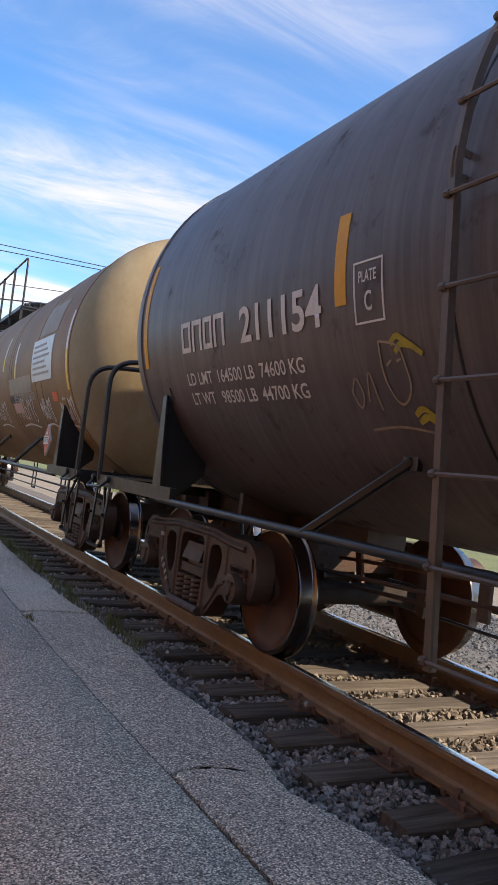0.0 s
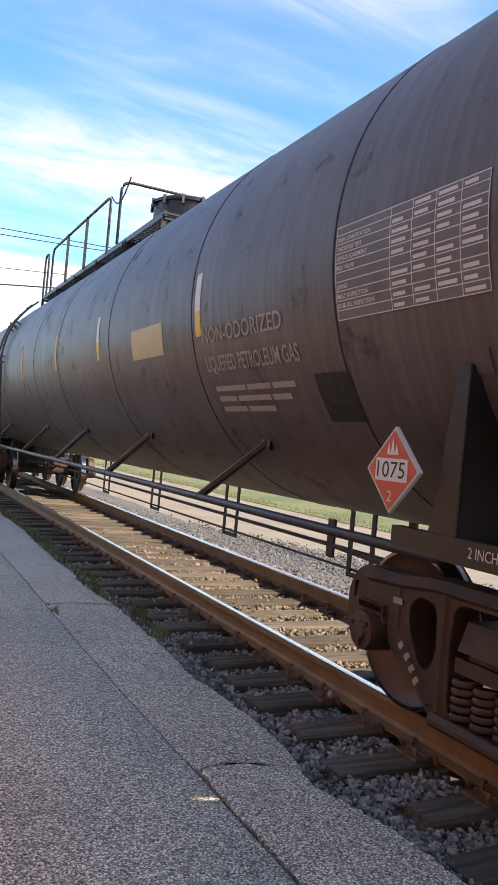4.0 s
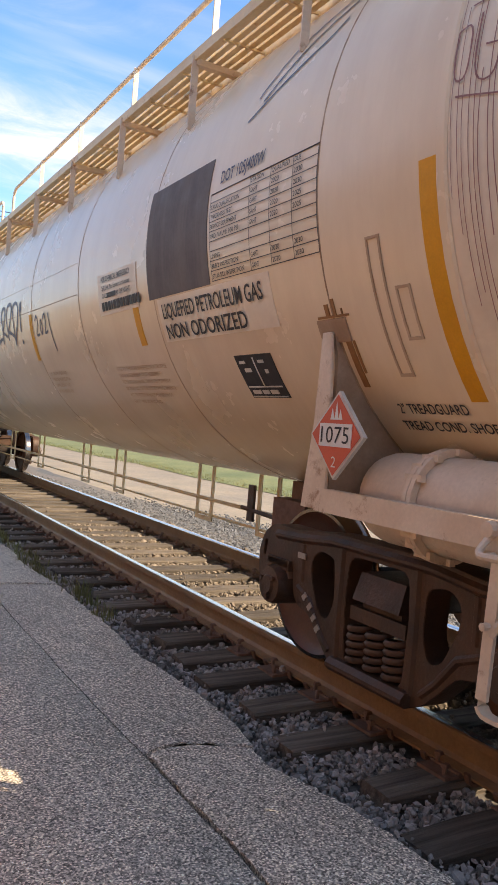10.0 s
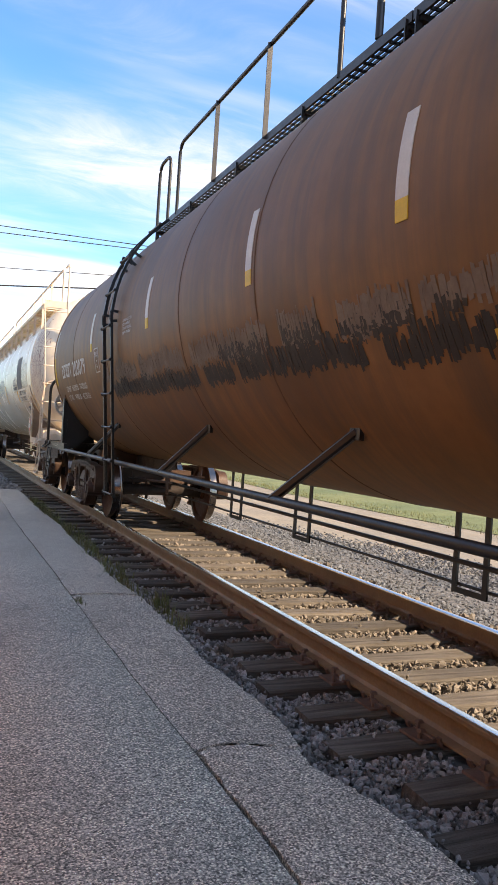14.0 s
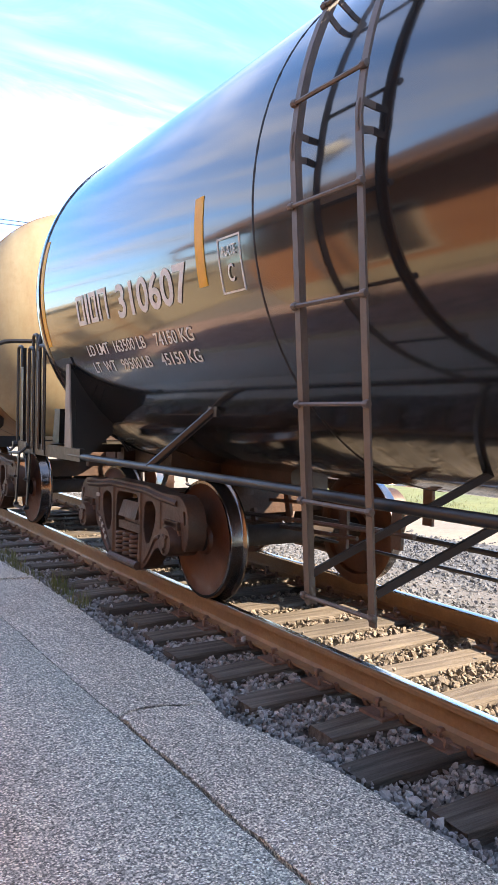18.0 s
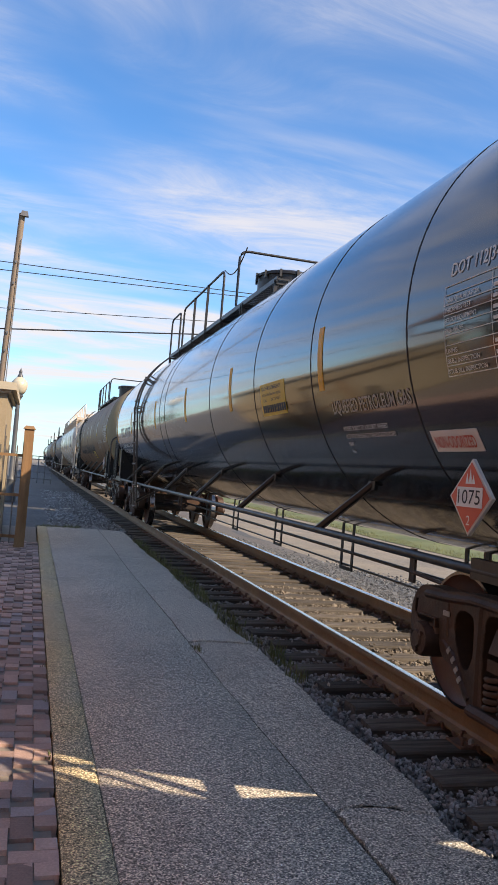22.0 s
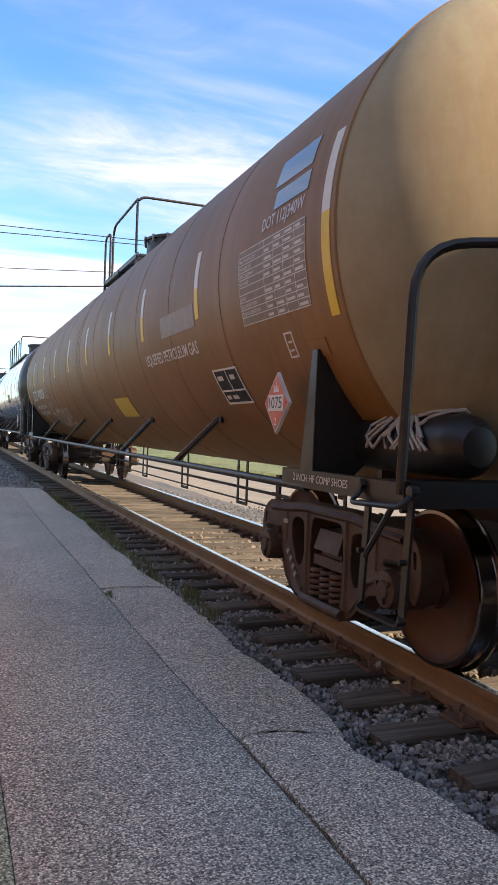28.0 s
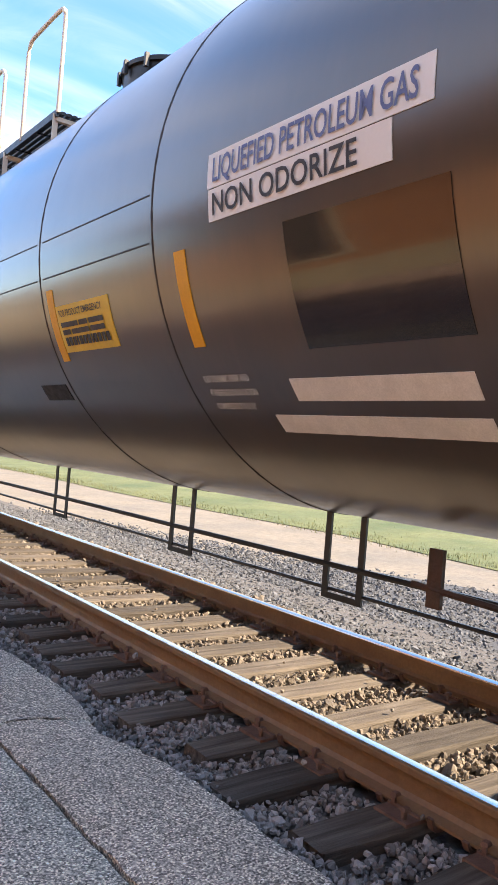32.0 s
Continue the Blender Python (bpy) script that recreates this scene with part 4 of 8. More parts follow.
class Car:
    """Builder for one tank car. u: along the car, +y is the leading end; the near side is -x."""

    def __init__(self, label, paint, head, steel, R, zc, half, trucks, seam, y0, detail=True, nose=0.0, rear=0.0):
        self.nose, self.rear = nose, rear
        self.R, self.zc, self.half, self.trucks = R, zc, half, trucks
        self.paint, self.steel, self.seam, self.detail = paint, steel, seam, detail
        self.root = tagged(new("tank_car"), label, "tank car", "tank cars of the train")
        self.y0 = y0
        self.wheelsets = []
        CARS.append(self)
        self.tank(paint, head)
        self.running_gear()

    def add(self, name, bm, mat, label="", parent=None, **kw):
        return part(name, bm, mat, parent or self.root, label, **kw)

    def rad(self, y):
        """The radius of the tank at a length, also over its domed ends."""
        k = (abs(y) - self.half + (self.nose if y > 0 else 0.0) - 0.05) / (0.48 * self.R)
        return self.R if k <= 0 else self.R * math.sqrt(max(0.02, 1 - k * k))

    def on(self, y, z, off=0.0, side=-1):
        """A point of the near side of the shell at a height."""
        R = self.rad(y)
        z = max(min(z, self.zc + R * 0.999), self.zc - R * 0.999)
        phi = math.asin((z - self.zc) / R)
        r = R + off
        return Vector((side * r * math.cos(phi), y, self.zc + r * math.sin(phi)))

    def tank(self, paint, head):
        R, h, n = self.R, self.half, 96
        bm = bmesh.new()
        ys = np.linspace(-h, h - self.nose, 41)
        lathe(bm, [(R, float(y)) for y in ys], "y", n, (0, 0, self.zc))
        self.shell = self.add("tank_shell", bm, paint, smooth=60)
        for s in (-1, 1):
            h = self.half - (self.nose if s > 0 else 0.0)
            bm = bmesh.new()
            prof = [(R, s * h), (R, s * (h + 0.05))]
            d = R * 0.48
            for i in range(1, 17):
                t = math.pi / 2 * i / 16
                prof.append((R * math.cos(t) if i < 16 else 0.0, s * (h + 0.05 + d * math.sin(t))))
            lathe(bm, prof, "y", n, (0, 0, self.zc))
            self.add("tank_head", bm, head if s < 0 else paint, "domed tank end", smooth=60)
            bm = bmesh.new()
            lathe(bm, [(R + 0.002, s * h - 0.03), (R + 0.011, s * h - 0.02), (R + 0.011, s * h + 0.02), (R + 0.002, s * h + 0.03)], "y", 72, (0, 0, self.zc))
            self.add("head_band", bm, paint, smooth=40)

    def ring(self, y, w=0.012, mat=None, off=0.004, a0=0.0, a1=1.0):
        """A jacket seam round the shell."""
        bm = bmesh.new()
        n = 72
        prev = None
        for i in range(int(n * a0), int(n * a1) + 1):
            t = 2 * math.pi * i / n
            c, s = math.cos(t), math.sin(t)
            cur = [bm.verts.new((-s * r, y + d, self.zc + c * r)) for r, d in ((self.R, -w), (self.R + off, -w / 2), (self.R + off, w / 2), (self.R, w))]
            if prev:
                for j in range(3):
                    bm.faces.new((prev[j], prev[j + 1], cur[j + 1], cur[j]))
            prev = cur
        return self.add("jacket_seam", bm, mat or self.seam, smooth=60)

    def lap(self, z, y0, y1, w=0.010, mat=None):
        """A lengthwise jacket lap on the near side."""
        bm = bmesh.new()
        rows = [[bm.verts.new(self.on(y, z + dz, off)) for dz, off in ((-w, 0.0), (-w / 2, 0.002), (w / 2, 0.002), (w, 0.0))] for y in (y0, y1)]
        for j in range(3):
            bm.faces.new((rows[0][j], rows[0][j + 1], rows[1][j + 1], rows[1][j]))
        return self.add("jacket_lap", bm, mat or self.seam, smooth=60)

    def patch(self, name, y0, y1, z0, z1, mat, label="", off=0.004, skew=0.0, parent=None):
        """A thin sheet on the near side between lengths and heights."""
        bm = bmesh.new()
        nz, ny = max(2, int(abs(z1 - z0) / 0.08) + 1), 2
        lo, hi = [], []
        for i in range(nz + 1):
            z = z0 + (z1 - z0) * i / nz
            lo.append([bm.verts.new(self.on(y, z, off)) for y in (y0, y1)])
            hi.append([bm.verts.new(self.on(y, z, 0.0)) for y in (y0, y1)])
        for i in range(nz):
            bm.faces.new((lo[i][0], lo[i][1], lo[i + 1][1], lo[i + 1][0]))
            for k in (0, 1):
                bm.faces.new((lo[i][k], lo[i + 1][k], hi[i + 1][k], hi[i][k]))
        bm.faces.new((lo[0][0], lo[0][1], hi[0][1], hi[0][0]))
        bm.faces.new((lo[nz][0], lo[nz][1], hi[nz][1], hi[nz][0]))
        return self.add(name, bm, mat, label, parent=parent, smooth=40)

    def stripe(self, y, z0, z1, white=0.0, w=0.10):
        """A reflective strip, its upper part white on some."""
        s = self.patch("reflective_strip", y - w / 2, y + w / 2, z0, z1 if not white else z1 - (z1 - z0) * white, M["reflective_lemon" if white else "reflective_yellow"], "yellow reflective strip")
        if white:
            self.patch("white_strip", y - w / 2, y + w / 2, z1 - (z1 - z0) * white, z1, M["reflective_white"], "white reflective strip", parent=s)

    def letters(self, text, y_left, z, height, width=None, mat=None, off=0.006, name="lettering", shear=0.0, bold=0.012, parent=None, tilt=0.0):
        """Letters wrapped on the near side; y_left: where the first letter starts, z: the foot of the letters."""
        cu = bpy.data.curves.new(name, "FONT")
        cu.body, cu.size, cu.shear, cu.offset = text, 1.0, shear, bold
        cu.resolution_u = 3
        ob = bpy.data.objects.new(name, cu)
        scene.collection.objects.link(ob)
        me = bpy.data.meshes.new_from_object(ob)
        bpy.data.objects.remove(ob)
        bpy.data.curves.remove(cu)
        bm = bmesh.new()
        bm.from_mesh(me)
        for k in range(1, int(height / 0.05) + 2):
            bmesh.ops.bisect_plane(bm, geom=bm.verts[:] + bm.edges[:] + bm.faces[:], plane_co=(0, k * 0.05 * 0.70 / height - 0.01, 0), plane_no=(0, 1, 0))
        bm.to_mesh(me)
        bm.free()
        co = np.empty(len(me.vertices) * 3)
        me.vertices.foreach_get("co", co)
        co = co.reshape(-1, 3)
        x0, x1, y1 = co[:, 0].min(), co[:, 0].max(), co[:, 1].max()
        ky = height / 0.70
        kx = (width / (x1 - x0)) if width else ky * 0.9
        phi0 = math.asin(max(-1, min(1, (z - self.zc) / self.R)))
        for v, (a, b, _) in zip(me.vertices, co):
            phi = phi0 + (b * ky + tilt * (a - x0) * kx) / self.R
            r = self.rad(y_left - (a - x0) * kx) + off
            v.co = (-r * math.cos(phi), y_left - (a - x0) * kx, self.zc + r * math.sin(phi))
        me.update()
        me.materials.append(mat or M["stencil_white"])
        return part(name, me, None, parent or self.root)

    def bars(self, y_left, z, height, widths, gap=0.03, mat=None, name="unread_mark", off=0.006, parent=None):
        """Plain bars in place of marks that are not lettered."""
        y = y_left
        for w in widths:
            bm = bmesh.new()
            n = 4
            rows = [[bm.verts.new(self.on(q, z + height * i / n, off)) for q in (y, y - w)] for i in range(n + 1)]
            for r0, r1 in zip(rows, rows[1:]):
                bm.faces.new((r0[0], r0[1], r1[1], r1[0]))
            y -= w + gap
            self.add(name, bm, mat or M["stencil_white"], parent=parent, smooth=40)

    def marks(self, y_left, z, height, widths, gap=0.03, mat=None, off=0.0045, line=0.036):
        """Plain outlined shapes in place of an owner's mark."""
        y = y_left
        for k, w in enumerate(widths):
            bm = bmesh.new()
            bars = [(y, y - line, z, z + height), (y - w + line, y - w, z, z + height), (y - line, y - w + line, z + height - line, z + height)]
            if k % 2 == 0:
                bars.append((y - line, y - w + line, z, z + line))
            if w < 2.2 * line:
                bars = [(y, y - w, z, z + height)]
            for a, b, c, d in bars:
                n = 4 if d - c > 0.1 else 1
                for i in range(n):
                    q0, q1 = c + (d - c) * i / n, c + (d - c) * (i + 1) / n
                    bm.faces.new([bm.verts.new(self.on(*p, off)) for p in ((a, q0), (b, q0), (b, q1), (a, q1))])
            y -= w + gap
            self.add("owner_mark", bm, mat or M["stencil_white"], smooth=0)

    def scribble(self, strokes, y_left, z, height, width, mat, r=0.022, name="graffiti_stroke", off=0.004):
        """Sprayed strokes: polylines in a unit box, laid on the shell as flat ribbons."""
        for st in strokes:
            bm = bmesh.new()
            pts = [Vector((a, b, 0)) for a, b in st]
            pts = bent(pts, 0.34, 4) if len(pts) > 2 else pts
            fine = [pts[0]]
            for a, b in zip(pts, pts[1:]):
                n = max(1, math.ceil(math.hypot((b.x - a.x) * width, (b.y - a.y) * height) / 0.06))
                fine += [a.lerp(b, i / n) for i in range(1, n + 1)]
            pts = fine
            prev = None
            for i, p in enumerate(pts):
                d = (pts[min(i + 1, len(pts) - 1)] - pts[max(i - 1, 0)])
                d = Vector((d.x * width, d.y * height, 0))
                nrm = Vector((-d.y, d.x, 0)).normalized() if d.length > 1e-6 else Vector((1, 0, 0))
                w = r * (0.85 + 0.3 * rng.random())
                cur = []
                for k in (-1, 1):
                    a, b = p.x * width + nrm.x * w * k, p.y * height + nrm.y * w * k
                    cur.append(bm.verts.new(self.on(y_left - a, z + b, off + 0.0004 * rng.random())))
                if prev:
                    bm.faces.new((prev[0], prev[1], cur[1], cur[0]))
                prev = cur
            self.add(name, bm, mat, smooth=60)

    def plate_c(self, y, z, w=0.24, h=0.30, mat=None, dashed=False):
        """The stencilled PLATE C square."""
        if dashed:
            f = self.letters("PLATE", y - w * 0.2, z + h * 0.66, 0.055, w * 0.6, mat, bold=0.0)
            self.letters("C", y - w * 0.38, z + h * 0.2, 0.095, w * 0.2, mat, parent=f, bold=0.0)
            for i in range(4):
                for q in ((y - w * i / 4, y - w * (i + 0.6) / 4, z, z + 0.007), (y - w * i / 4, y - w * (i + 0.6) / 4, z + h - 0.007, z + h), (y, y - 0.006, z + h * i / 4, z + h * (i + 0.7) / 4), (y - w + 0.006, y - w, z + h * i / 4, z + h * (i + 0.7) / 4)):
                    self.patch("plate_dash", *q, mat, parent=f)
            return
        mat = mat or M["stencil_white"]
        f = self.patch("plate_mark", y, y - w, z + h - 0.010, z + h, mat)
        for a, b, c, d in ((y, y - w, z, z + 0.010), (y, y - 0.010, z + 0.010, z + h - 0.010), (y - w + 0.010, y - w, z + 0.010, z + h - 0.010)):
            self.patch("plate_edge", a, b, c, d, mat, parent=f)
        self.letters("PLATE", y - w * 0.2, z + h * 0.66, 0.055, w * 0.6, mat, parent=f)
        self.letters("C", y - w * 0.38, z + h * 0.2, 0.095, w * 0.25, mat, parent=f)

    def running_gear(self):
        for s in (-1, 1):
            c = s * self.trucks - (self.rear if s < 0 else 0.0)
            tr = part("truck", BOLSTER, M["truck"], self.root, "rusty cast-steel truck", m=pose(0, c, 0))
            for sx in (-1, 1):
                part("side_frame", FRAME, M["truck"], tr, "", m=pose(sx * 1.0, 0, 0))
                if self.detail or sx < 0:
                    for sy in (-0.145, 0.0, 0.145):
                        part("spring", SPRING, M["truck"], tr, "", m=pose(sx * 1.03, sy, 0))
                    for sy in (-0.889, 0.889):
                        part("bearing_adapter", ADAPTER, M["plate_rust"], tr, "worn bright adapter over the bearing", m=pose(sx * 1.0, sy, 0.588))
                        part("bearing", BEARING, M["truck"], tr, "", m=pose(sx * 1.0, sy, 0.457, 0, 0, 0 if sx < 0 else 180))
            for sy in (-1, 1):
                if self.detail:
                    part("brake_beam", BEAM, M["truck"], tr, "", m=pose(0, sy * 0.36, 0, 0, 0, 0 if sy < 0 else 180))
                ws = part("wheelset", AXLE, M["axle"], self.root, "axle with two steel wheels", m=pose(0, c + sy * 0.889, 0.457))
                self.wheelsets.append(ws)
                for sx in (-1, 1):
                    w = part("wheel", WHEEL, None, ws, "rusty wheel with a polished tread", m=pose(sx * 0.7525, 0, 0, 0, 0 if sx < 0 else 180, 0))
            # brake rods, levers and a cross beam inside the truck
            i = -s
            for x, z0, z1, y1 in ((-0.34, 0.60, 0.70, 2.7), (0.22, 0.66, 0.78, 2.4), (-0.12, 0.50, 0.56, 1.9)):
                bm = bmesh.new()
                rod(bm, (x, c + i * 0.25, z0), (x, c + i * y1, z1), 0.018)
                box(bm, (x, c + i * 0.55, z0 - 0.04), (0.03, 0.07, 0.34), Matrix.Rotation(0.25 * i, 3, "X"))
                box(bm, (x, c + i * (y1 - 0.15), z1 + 0.05), (0.025, 0.09, 0.30))
                self.add("brake_lever", bm, M["plate_rust"] if x > 0 else M["truck"], bevel=0.006)
            # stub sill and draft gear
            bm = bmesh.new()
            y1 = s * (self.half + 1.02)
            y0 = s * (self.trucks - 1.15)
            box(bm, (0, (y0 + y1) / 2, 0.98), (0.36, abs(y1 - y0), 0.36))
            box(bm, (0, y1 - s * 0.05, 0.93), (0.62, 0.10, 0.34))
            self.add("stub_sill", bm, M["truck"], bevel=0.012)
            bm = bmesh.new()
            box(bm, (0, y1 + s * 0.16, 0.90), (0.14, 0.34, 0.16))
            box(bm, (0.05, y1 + s * 0.36, 0.90), (0.26, 0.24, 0.28), taper=0.8)
            box(bm, (-0.11, y1 + s * 0.33, 0.90), (0.10, 0.30, 0.24))
            self.add("coupler", bm, M["truck"], "rusty knuckle coupler", bevel=0.02)
            # air hose
            bm = bmesh.new()
            sweep(bm, bent([(0.35, y1, 0.85), (0.35, y1 + s * 0.12, 0.78), (0.30, y1 + s * 0.28, 0.42), (0.18, y1 + s * 0.42, 0.36)], 0.1), circle(0.026, 8))
            self.add("air_hose", bm, M["cable"])

    def end_frame(self, s, steel, corner=0.42, deck_x=1.42, reach=0.62, rail_out=None, web_mat=None, post_mat=None):
        """Bolster web, end platform, corner plate, sill step and hand rails at one end (s = 1: leading end)."""
        yb = s * self.trucks
        ye = s * (self.half + reach)
        rail_out = reach + 0.02 if rail_out is None else rail_out
        R, zc = self.R, self.zc
        # saddle web beside the stub sill, over the truck
        for sx in (-1, 1):
            bm = bmesh.new()
            rows = []
            for i in range(7):
                x = 0.18 + 0.50 * i / 6
                zb, zt = 0.80 + 0.10 * i / 6, zc - math.sqrt((R + 0.004) ** 2 - x * x)
                rows.append([bm.verts.new((sx * x, yb + d, z)) for d, z in ((-0.03, zb), (-0.03, zt), (0.03, zt), (0.03, zb))])
            for r0, r1 in zip(rows, rows[1:]):
                for i in range(4):
                    bm.faces.new((r0[i], r0[(i + 1) % 4], r1[(i + 1) % 4], r1[i]))
            bm.faces.new(rows[0])
            bm.faces.new(rows[-1][::-1])
            self.add("bolster_web", bm, M["truck"], smooth=20)
        # corner plate: rises from the deck to the shell on each side, ahead of the truck
        yc = s * (self.half - corner)
        for sx in (-1, 1):
            bm = bmesh.new()
            zt = 1.84
            xt = -self.on(0, zt, 0.0).x
            rows = []
            for i in range(9):
                z = 1.02 + (zt - 1.02) * i / 8
                inner = max(-self.on(0, z, -0.01).x, deck_x - 0.20 - (z - 1.02) * 1.1)
                outer = deck_x if z < zt - 0.12 else deck_x + (xt + 0.01 - deck_x) * (z - zt + 0.12) / 0.12
                rows.append([bm.verts.new((sx * x, yc + dy, z)) for x, dy in ((outer, -0.012), (inner, -0.012), (inner, 0.012), (outer, 0.012))])
            for r0, r1 in zip(rows, rows[1:]):
                for i in range(4):
                    bm.faces.new((r0[i], r0[(i + 1) % 4], r1[(i + 1) % 4], r1[i]))
            bm.faces.new(rows[0])
            bm.faces.new(rows[-1][::-1])
            # a pressed pocket in the web
            box(bm, (sx * (deck_x - 0.17), yc - s * 0.018, 1.36), (0.20, 0.012, 0.16))
            box(bm, (sx * (deck_x - 0.17), yc - s * 0.018, 1.50), (0.20, 0.012, 0.05))
            web = self.add("corner_plate", bm, web_mat or steel, "plate bracing the tank end", smooth=20)
            bm = bmesh.new()
            prism = []
            for z, w in ((1.0, 0.20), (1.42, 0.13), (zt, 0.075)):
                k = (z - 1.0) / (zt - 1.0)
                x0 = deck_x + (xt + 0.012 - deck_x) * max(0.0, k * 1.6 - 0.6)
                prism.append([bm.verts.new((sx * (x0 + dx), yc - s * (dy * w - 0.012), z)) for dx, dy in ((0.0, 0.0), (0.018, 0.0), (0.018, 1.0), (0.0, 1.0))])
            for r0, r1 in zip(prism, prism[1:]):
                for i in range(4):
                    bm.faces.new((r0[i], r0[(i + 1) % 4], r1[(i + 1) % 4], r1[i]))
            bm.faces.new(prism[0])
            bm.faces.new(prism[-1][::-1])
            bmesh.ops.recalc_face_normals(bm, faces=bm.faces)
            self.add("post", bm, post_mat or steel, "upright flange", parent=web, bevel=0.004)
        # pad welded to the shell above the corner plate
        self.patch("shell_pad", yc + 0.11, yc - 0.11, 1.80, 1.90, web_mat or self.paint, "small pad plate on the shell", off=0.010)
        # side sills and end platform
        for sx in (-1, 1):
            y0, y1 = yc - s * (0.42 if corner < 0.6 else 0.06), ye
            bm = bmesh.new()
            box(bm, (sx * deck_x, (y0 + y1) / 2, 1.05), (0.05, abs(y1 - y0), 0.11))
            self.add("side_sill", bm, steel, bevel=0.006)
        bm = bmesh.new()
        depth = reach - 0.22
        box(bm, (0, ye, 1.05), (2 * deck_x, 0.06, 0.13))
        box(bm, (0, ye - s * depth / 2, 1.09), (2 * deck_x - 0.1, depth, 0.03))
        self.add("end_platform", bm, steel, bevel=0.006)
        # sill step
        for sx in (-1, 1):
            bm = bmesh.new()
            ys = ye - s * 0.17
            sweep(bm, bent([(sx * deck_x, ys + 0.20, 1.02), (sx * (deck_x + 0.03), ys + 0.20, 0.42), (sx * (deck_x + 0.03), ys - 0.20, 0.42), (sx * deck_x, ys - 0.20, 1.02)], 0.05), rect(0.05, 0.016))
            rod(bm, (sx * (deck_x + 0.02), ys - s * 0.19, 0.70), (sx * (deck_x - 0.02), ys + s * 0.02, 1.0), 0.016)
            for dy in (-0.2, 0.2):
                for z in (0.98, 0.73):
                    lathe(bm, [(0.0, -0.022), (0.015, -0.018), (0.015, 0.012)], "x", 8, (sx * (deck_x + 0.04), ys + dy, z))
            step = self.add("sill_step", bm, steel)
            bm = bmesh.new()
            xo = sx * (deck_x + 0.03)
            yo = ys + s * 0.02
            sweep(bm, bent([(xo, yo - 0.24, 1.07), (xo + sx * 0.07, yo - 0.24, 1.0), (xo + sx * 0.07, yo + 0.24, 0.98), (xo, yo + 0.24, 1.05)], 0.04, 4), circle(0.014, 8), up=Vector((1, 0, 0)))
            for dy in (-0.24, 0.24):
                lathe(bm, [(0.0, -0.03), (0.03, -0.025), (0.034, 0.0), (0.03, 0.02), (0.0, 0.02)], "x", 10, (xo, yo + dy, 1.07))
            self.add("grab_iron", bm, steel, parent=step)
            bm = bmesh.new()
            yr = s * (self.half + rail_out)
            yf = s * (self.half + 0.06 + 0.48 * self.R + 0.06)
            sweep(bm, bent([(sx * (deck_x + 0.02), yr - s * 0.06, 1.05), (sx * (deck_x + 0.02), yr, 2.25), (sx * (deck_x - 0.55), yf, 2.27), (0, yf, 2.27)], 0.26, 6), circle(0.026, 8), up=Vector((0, 1, 0)))
            self.add("end_handrail", bm, steel, "arched end hand rail")

    def side_rail(self, y0, y1, braces, z=1.0, x=1.42, mat=None):
        """The long grab pipe along each side with its diagonal braces."""
        mat = mat or self.steel
        for sx in (-1,):
            bm = bmesh.new()
            sweep(bm, [(sx * x, y0, z), (sx * x, y1, z)], circle(0.028, 10))
            pipe = self.add("side_rail", bm, mat, "long pipe hand rail", smooth=60)
            for y, dy in braces:
                bm = bmesh.new()
                top = self.on(y + dy, 1.45, 0.0, sx)
                sweep(bm, [(sx * x, y, z), tuple(top)], rect(0.055, 0.055, 0.012))
                box(bm, tuple(self.on(y + dy, 1.45, 0.006, sx)), (0.03, 0.12, 0.09))
                self.add("brace", bm, mat, parent=pipe)

    def hangers(self, ys, mat, x=0.02, z=0.42, rods=True):
        """Brake pipe and rods hung below the tank."""
        for k, y in enumerate(ys):
            bm = bmesh.new()
            zt = self.zc - math.sqrt(self.R ** 2 - x * x)
            for d in (-0.16, 0.16):
                box(bm, (x, y + d, (zt + z) / 2), (0.016, 0.05, zt - z + 0.02))
            box(bm, (x, y, z), (0.012, 0.37, 0.04))
            self.add("rod_hanger", bm, mat)
        bm = bmesh.new()
        rod(bm, (x, -self.trucks + 1.2, z + 0.20), (x, self.trucks - 1.2, z + 0.20), 0.020)
        self.add("brake_pipe", bm, mat)
        bm = bmesh.new()
        rod(bm, (x + 0.02, -self.trucks + 1.2, z + 0.04), (x + 0.02, self.trucks - 1.2, z + 0.04), 0.013)
        self.add("brake_rod", bm, mat)

    def ladder(self, y, w, z0, z1, mat, step=0.38, foot=False):
        """A straight side ladder that bends over the shell above its middle."""
        zk = self.zc + 0.12
        xk = self.R + 0.075

        def spot(z, yy):
            if z <= zk:
                k = (z - z0) / (zk - z0)
                return Vector((-(1.485 + (xk - 1.485) * k), yy, z))
            return self.on(yy, z, 0.075 + 0.03 * min(1.0, (z - zk) / 0.6))
        zs = [z0, z0 + 0.5 * (zk - z0), zk] + [zk + (z1 - zk) * i / 10 for i in range(1, 11)]
        lad = None
        for d in (-w / 2, w / 2):
            bm = bmesh.new()
            sweep(bm, [spot(z, y + d) for z in zs], rect(0.012, 0.040), up=Vector((0, 1, 0)))
            sweep(bm, [spot(z, y + d) + Vector((0.018, -0.018 if d > 0 else 0.018, 0)) for z in zs], rect(0.026, 0.008), up=Vector((0, 1, 0)))
            if lad is None:
                lad = self.add("ladder", bm, mat, "steel side ladder")
            else:
                self.add("stile", bm, mat, parent=lad)
        if foot:
            for d in (-w / 2, w / 2):
                bm = bmesh.new()
                sweep(bm, [spot(z0 + 0.14, y + d) + Vector((0.02, 0, 0)), Vector((-0.72, y + d - 0.42, 1.16))], rect(0.034, 0.034))
                self.add("brace", bm, self.steel, parent=lad)
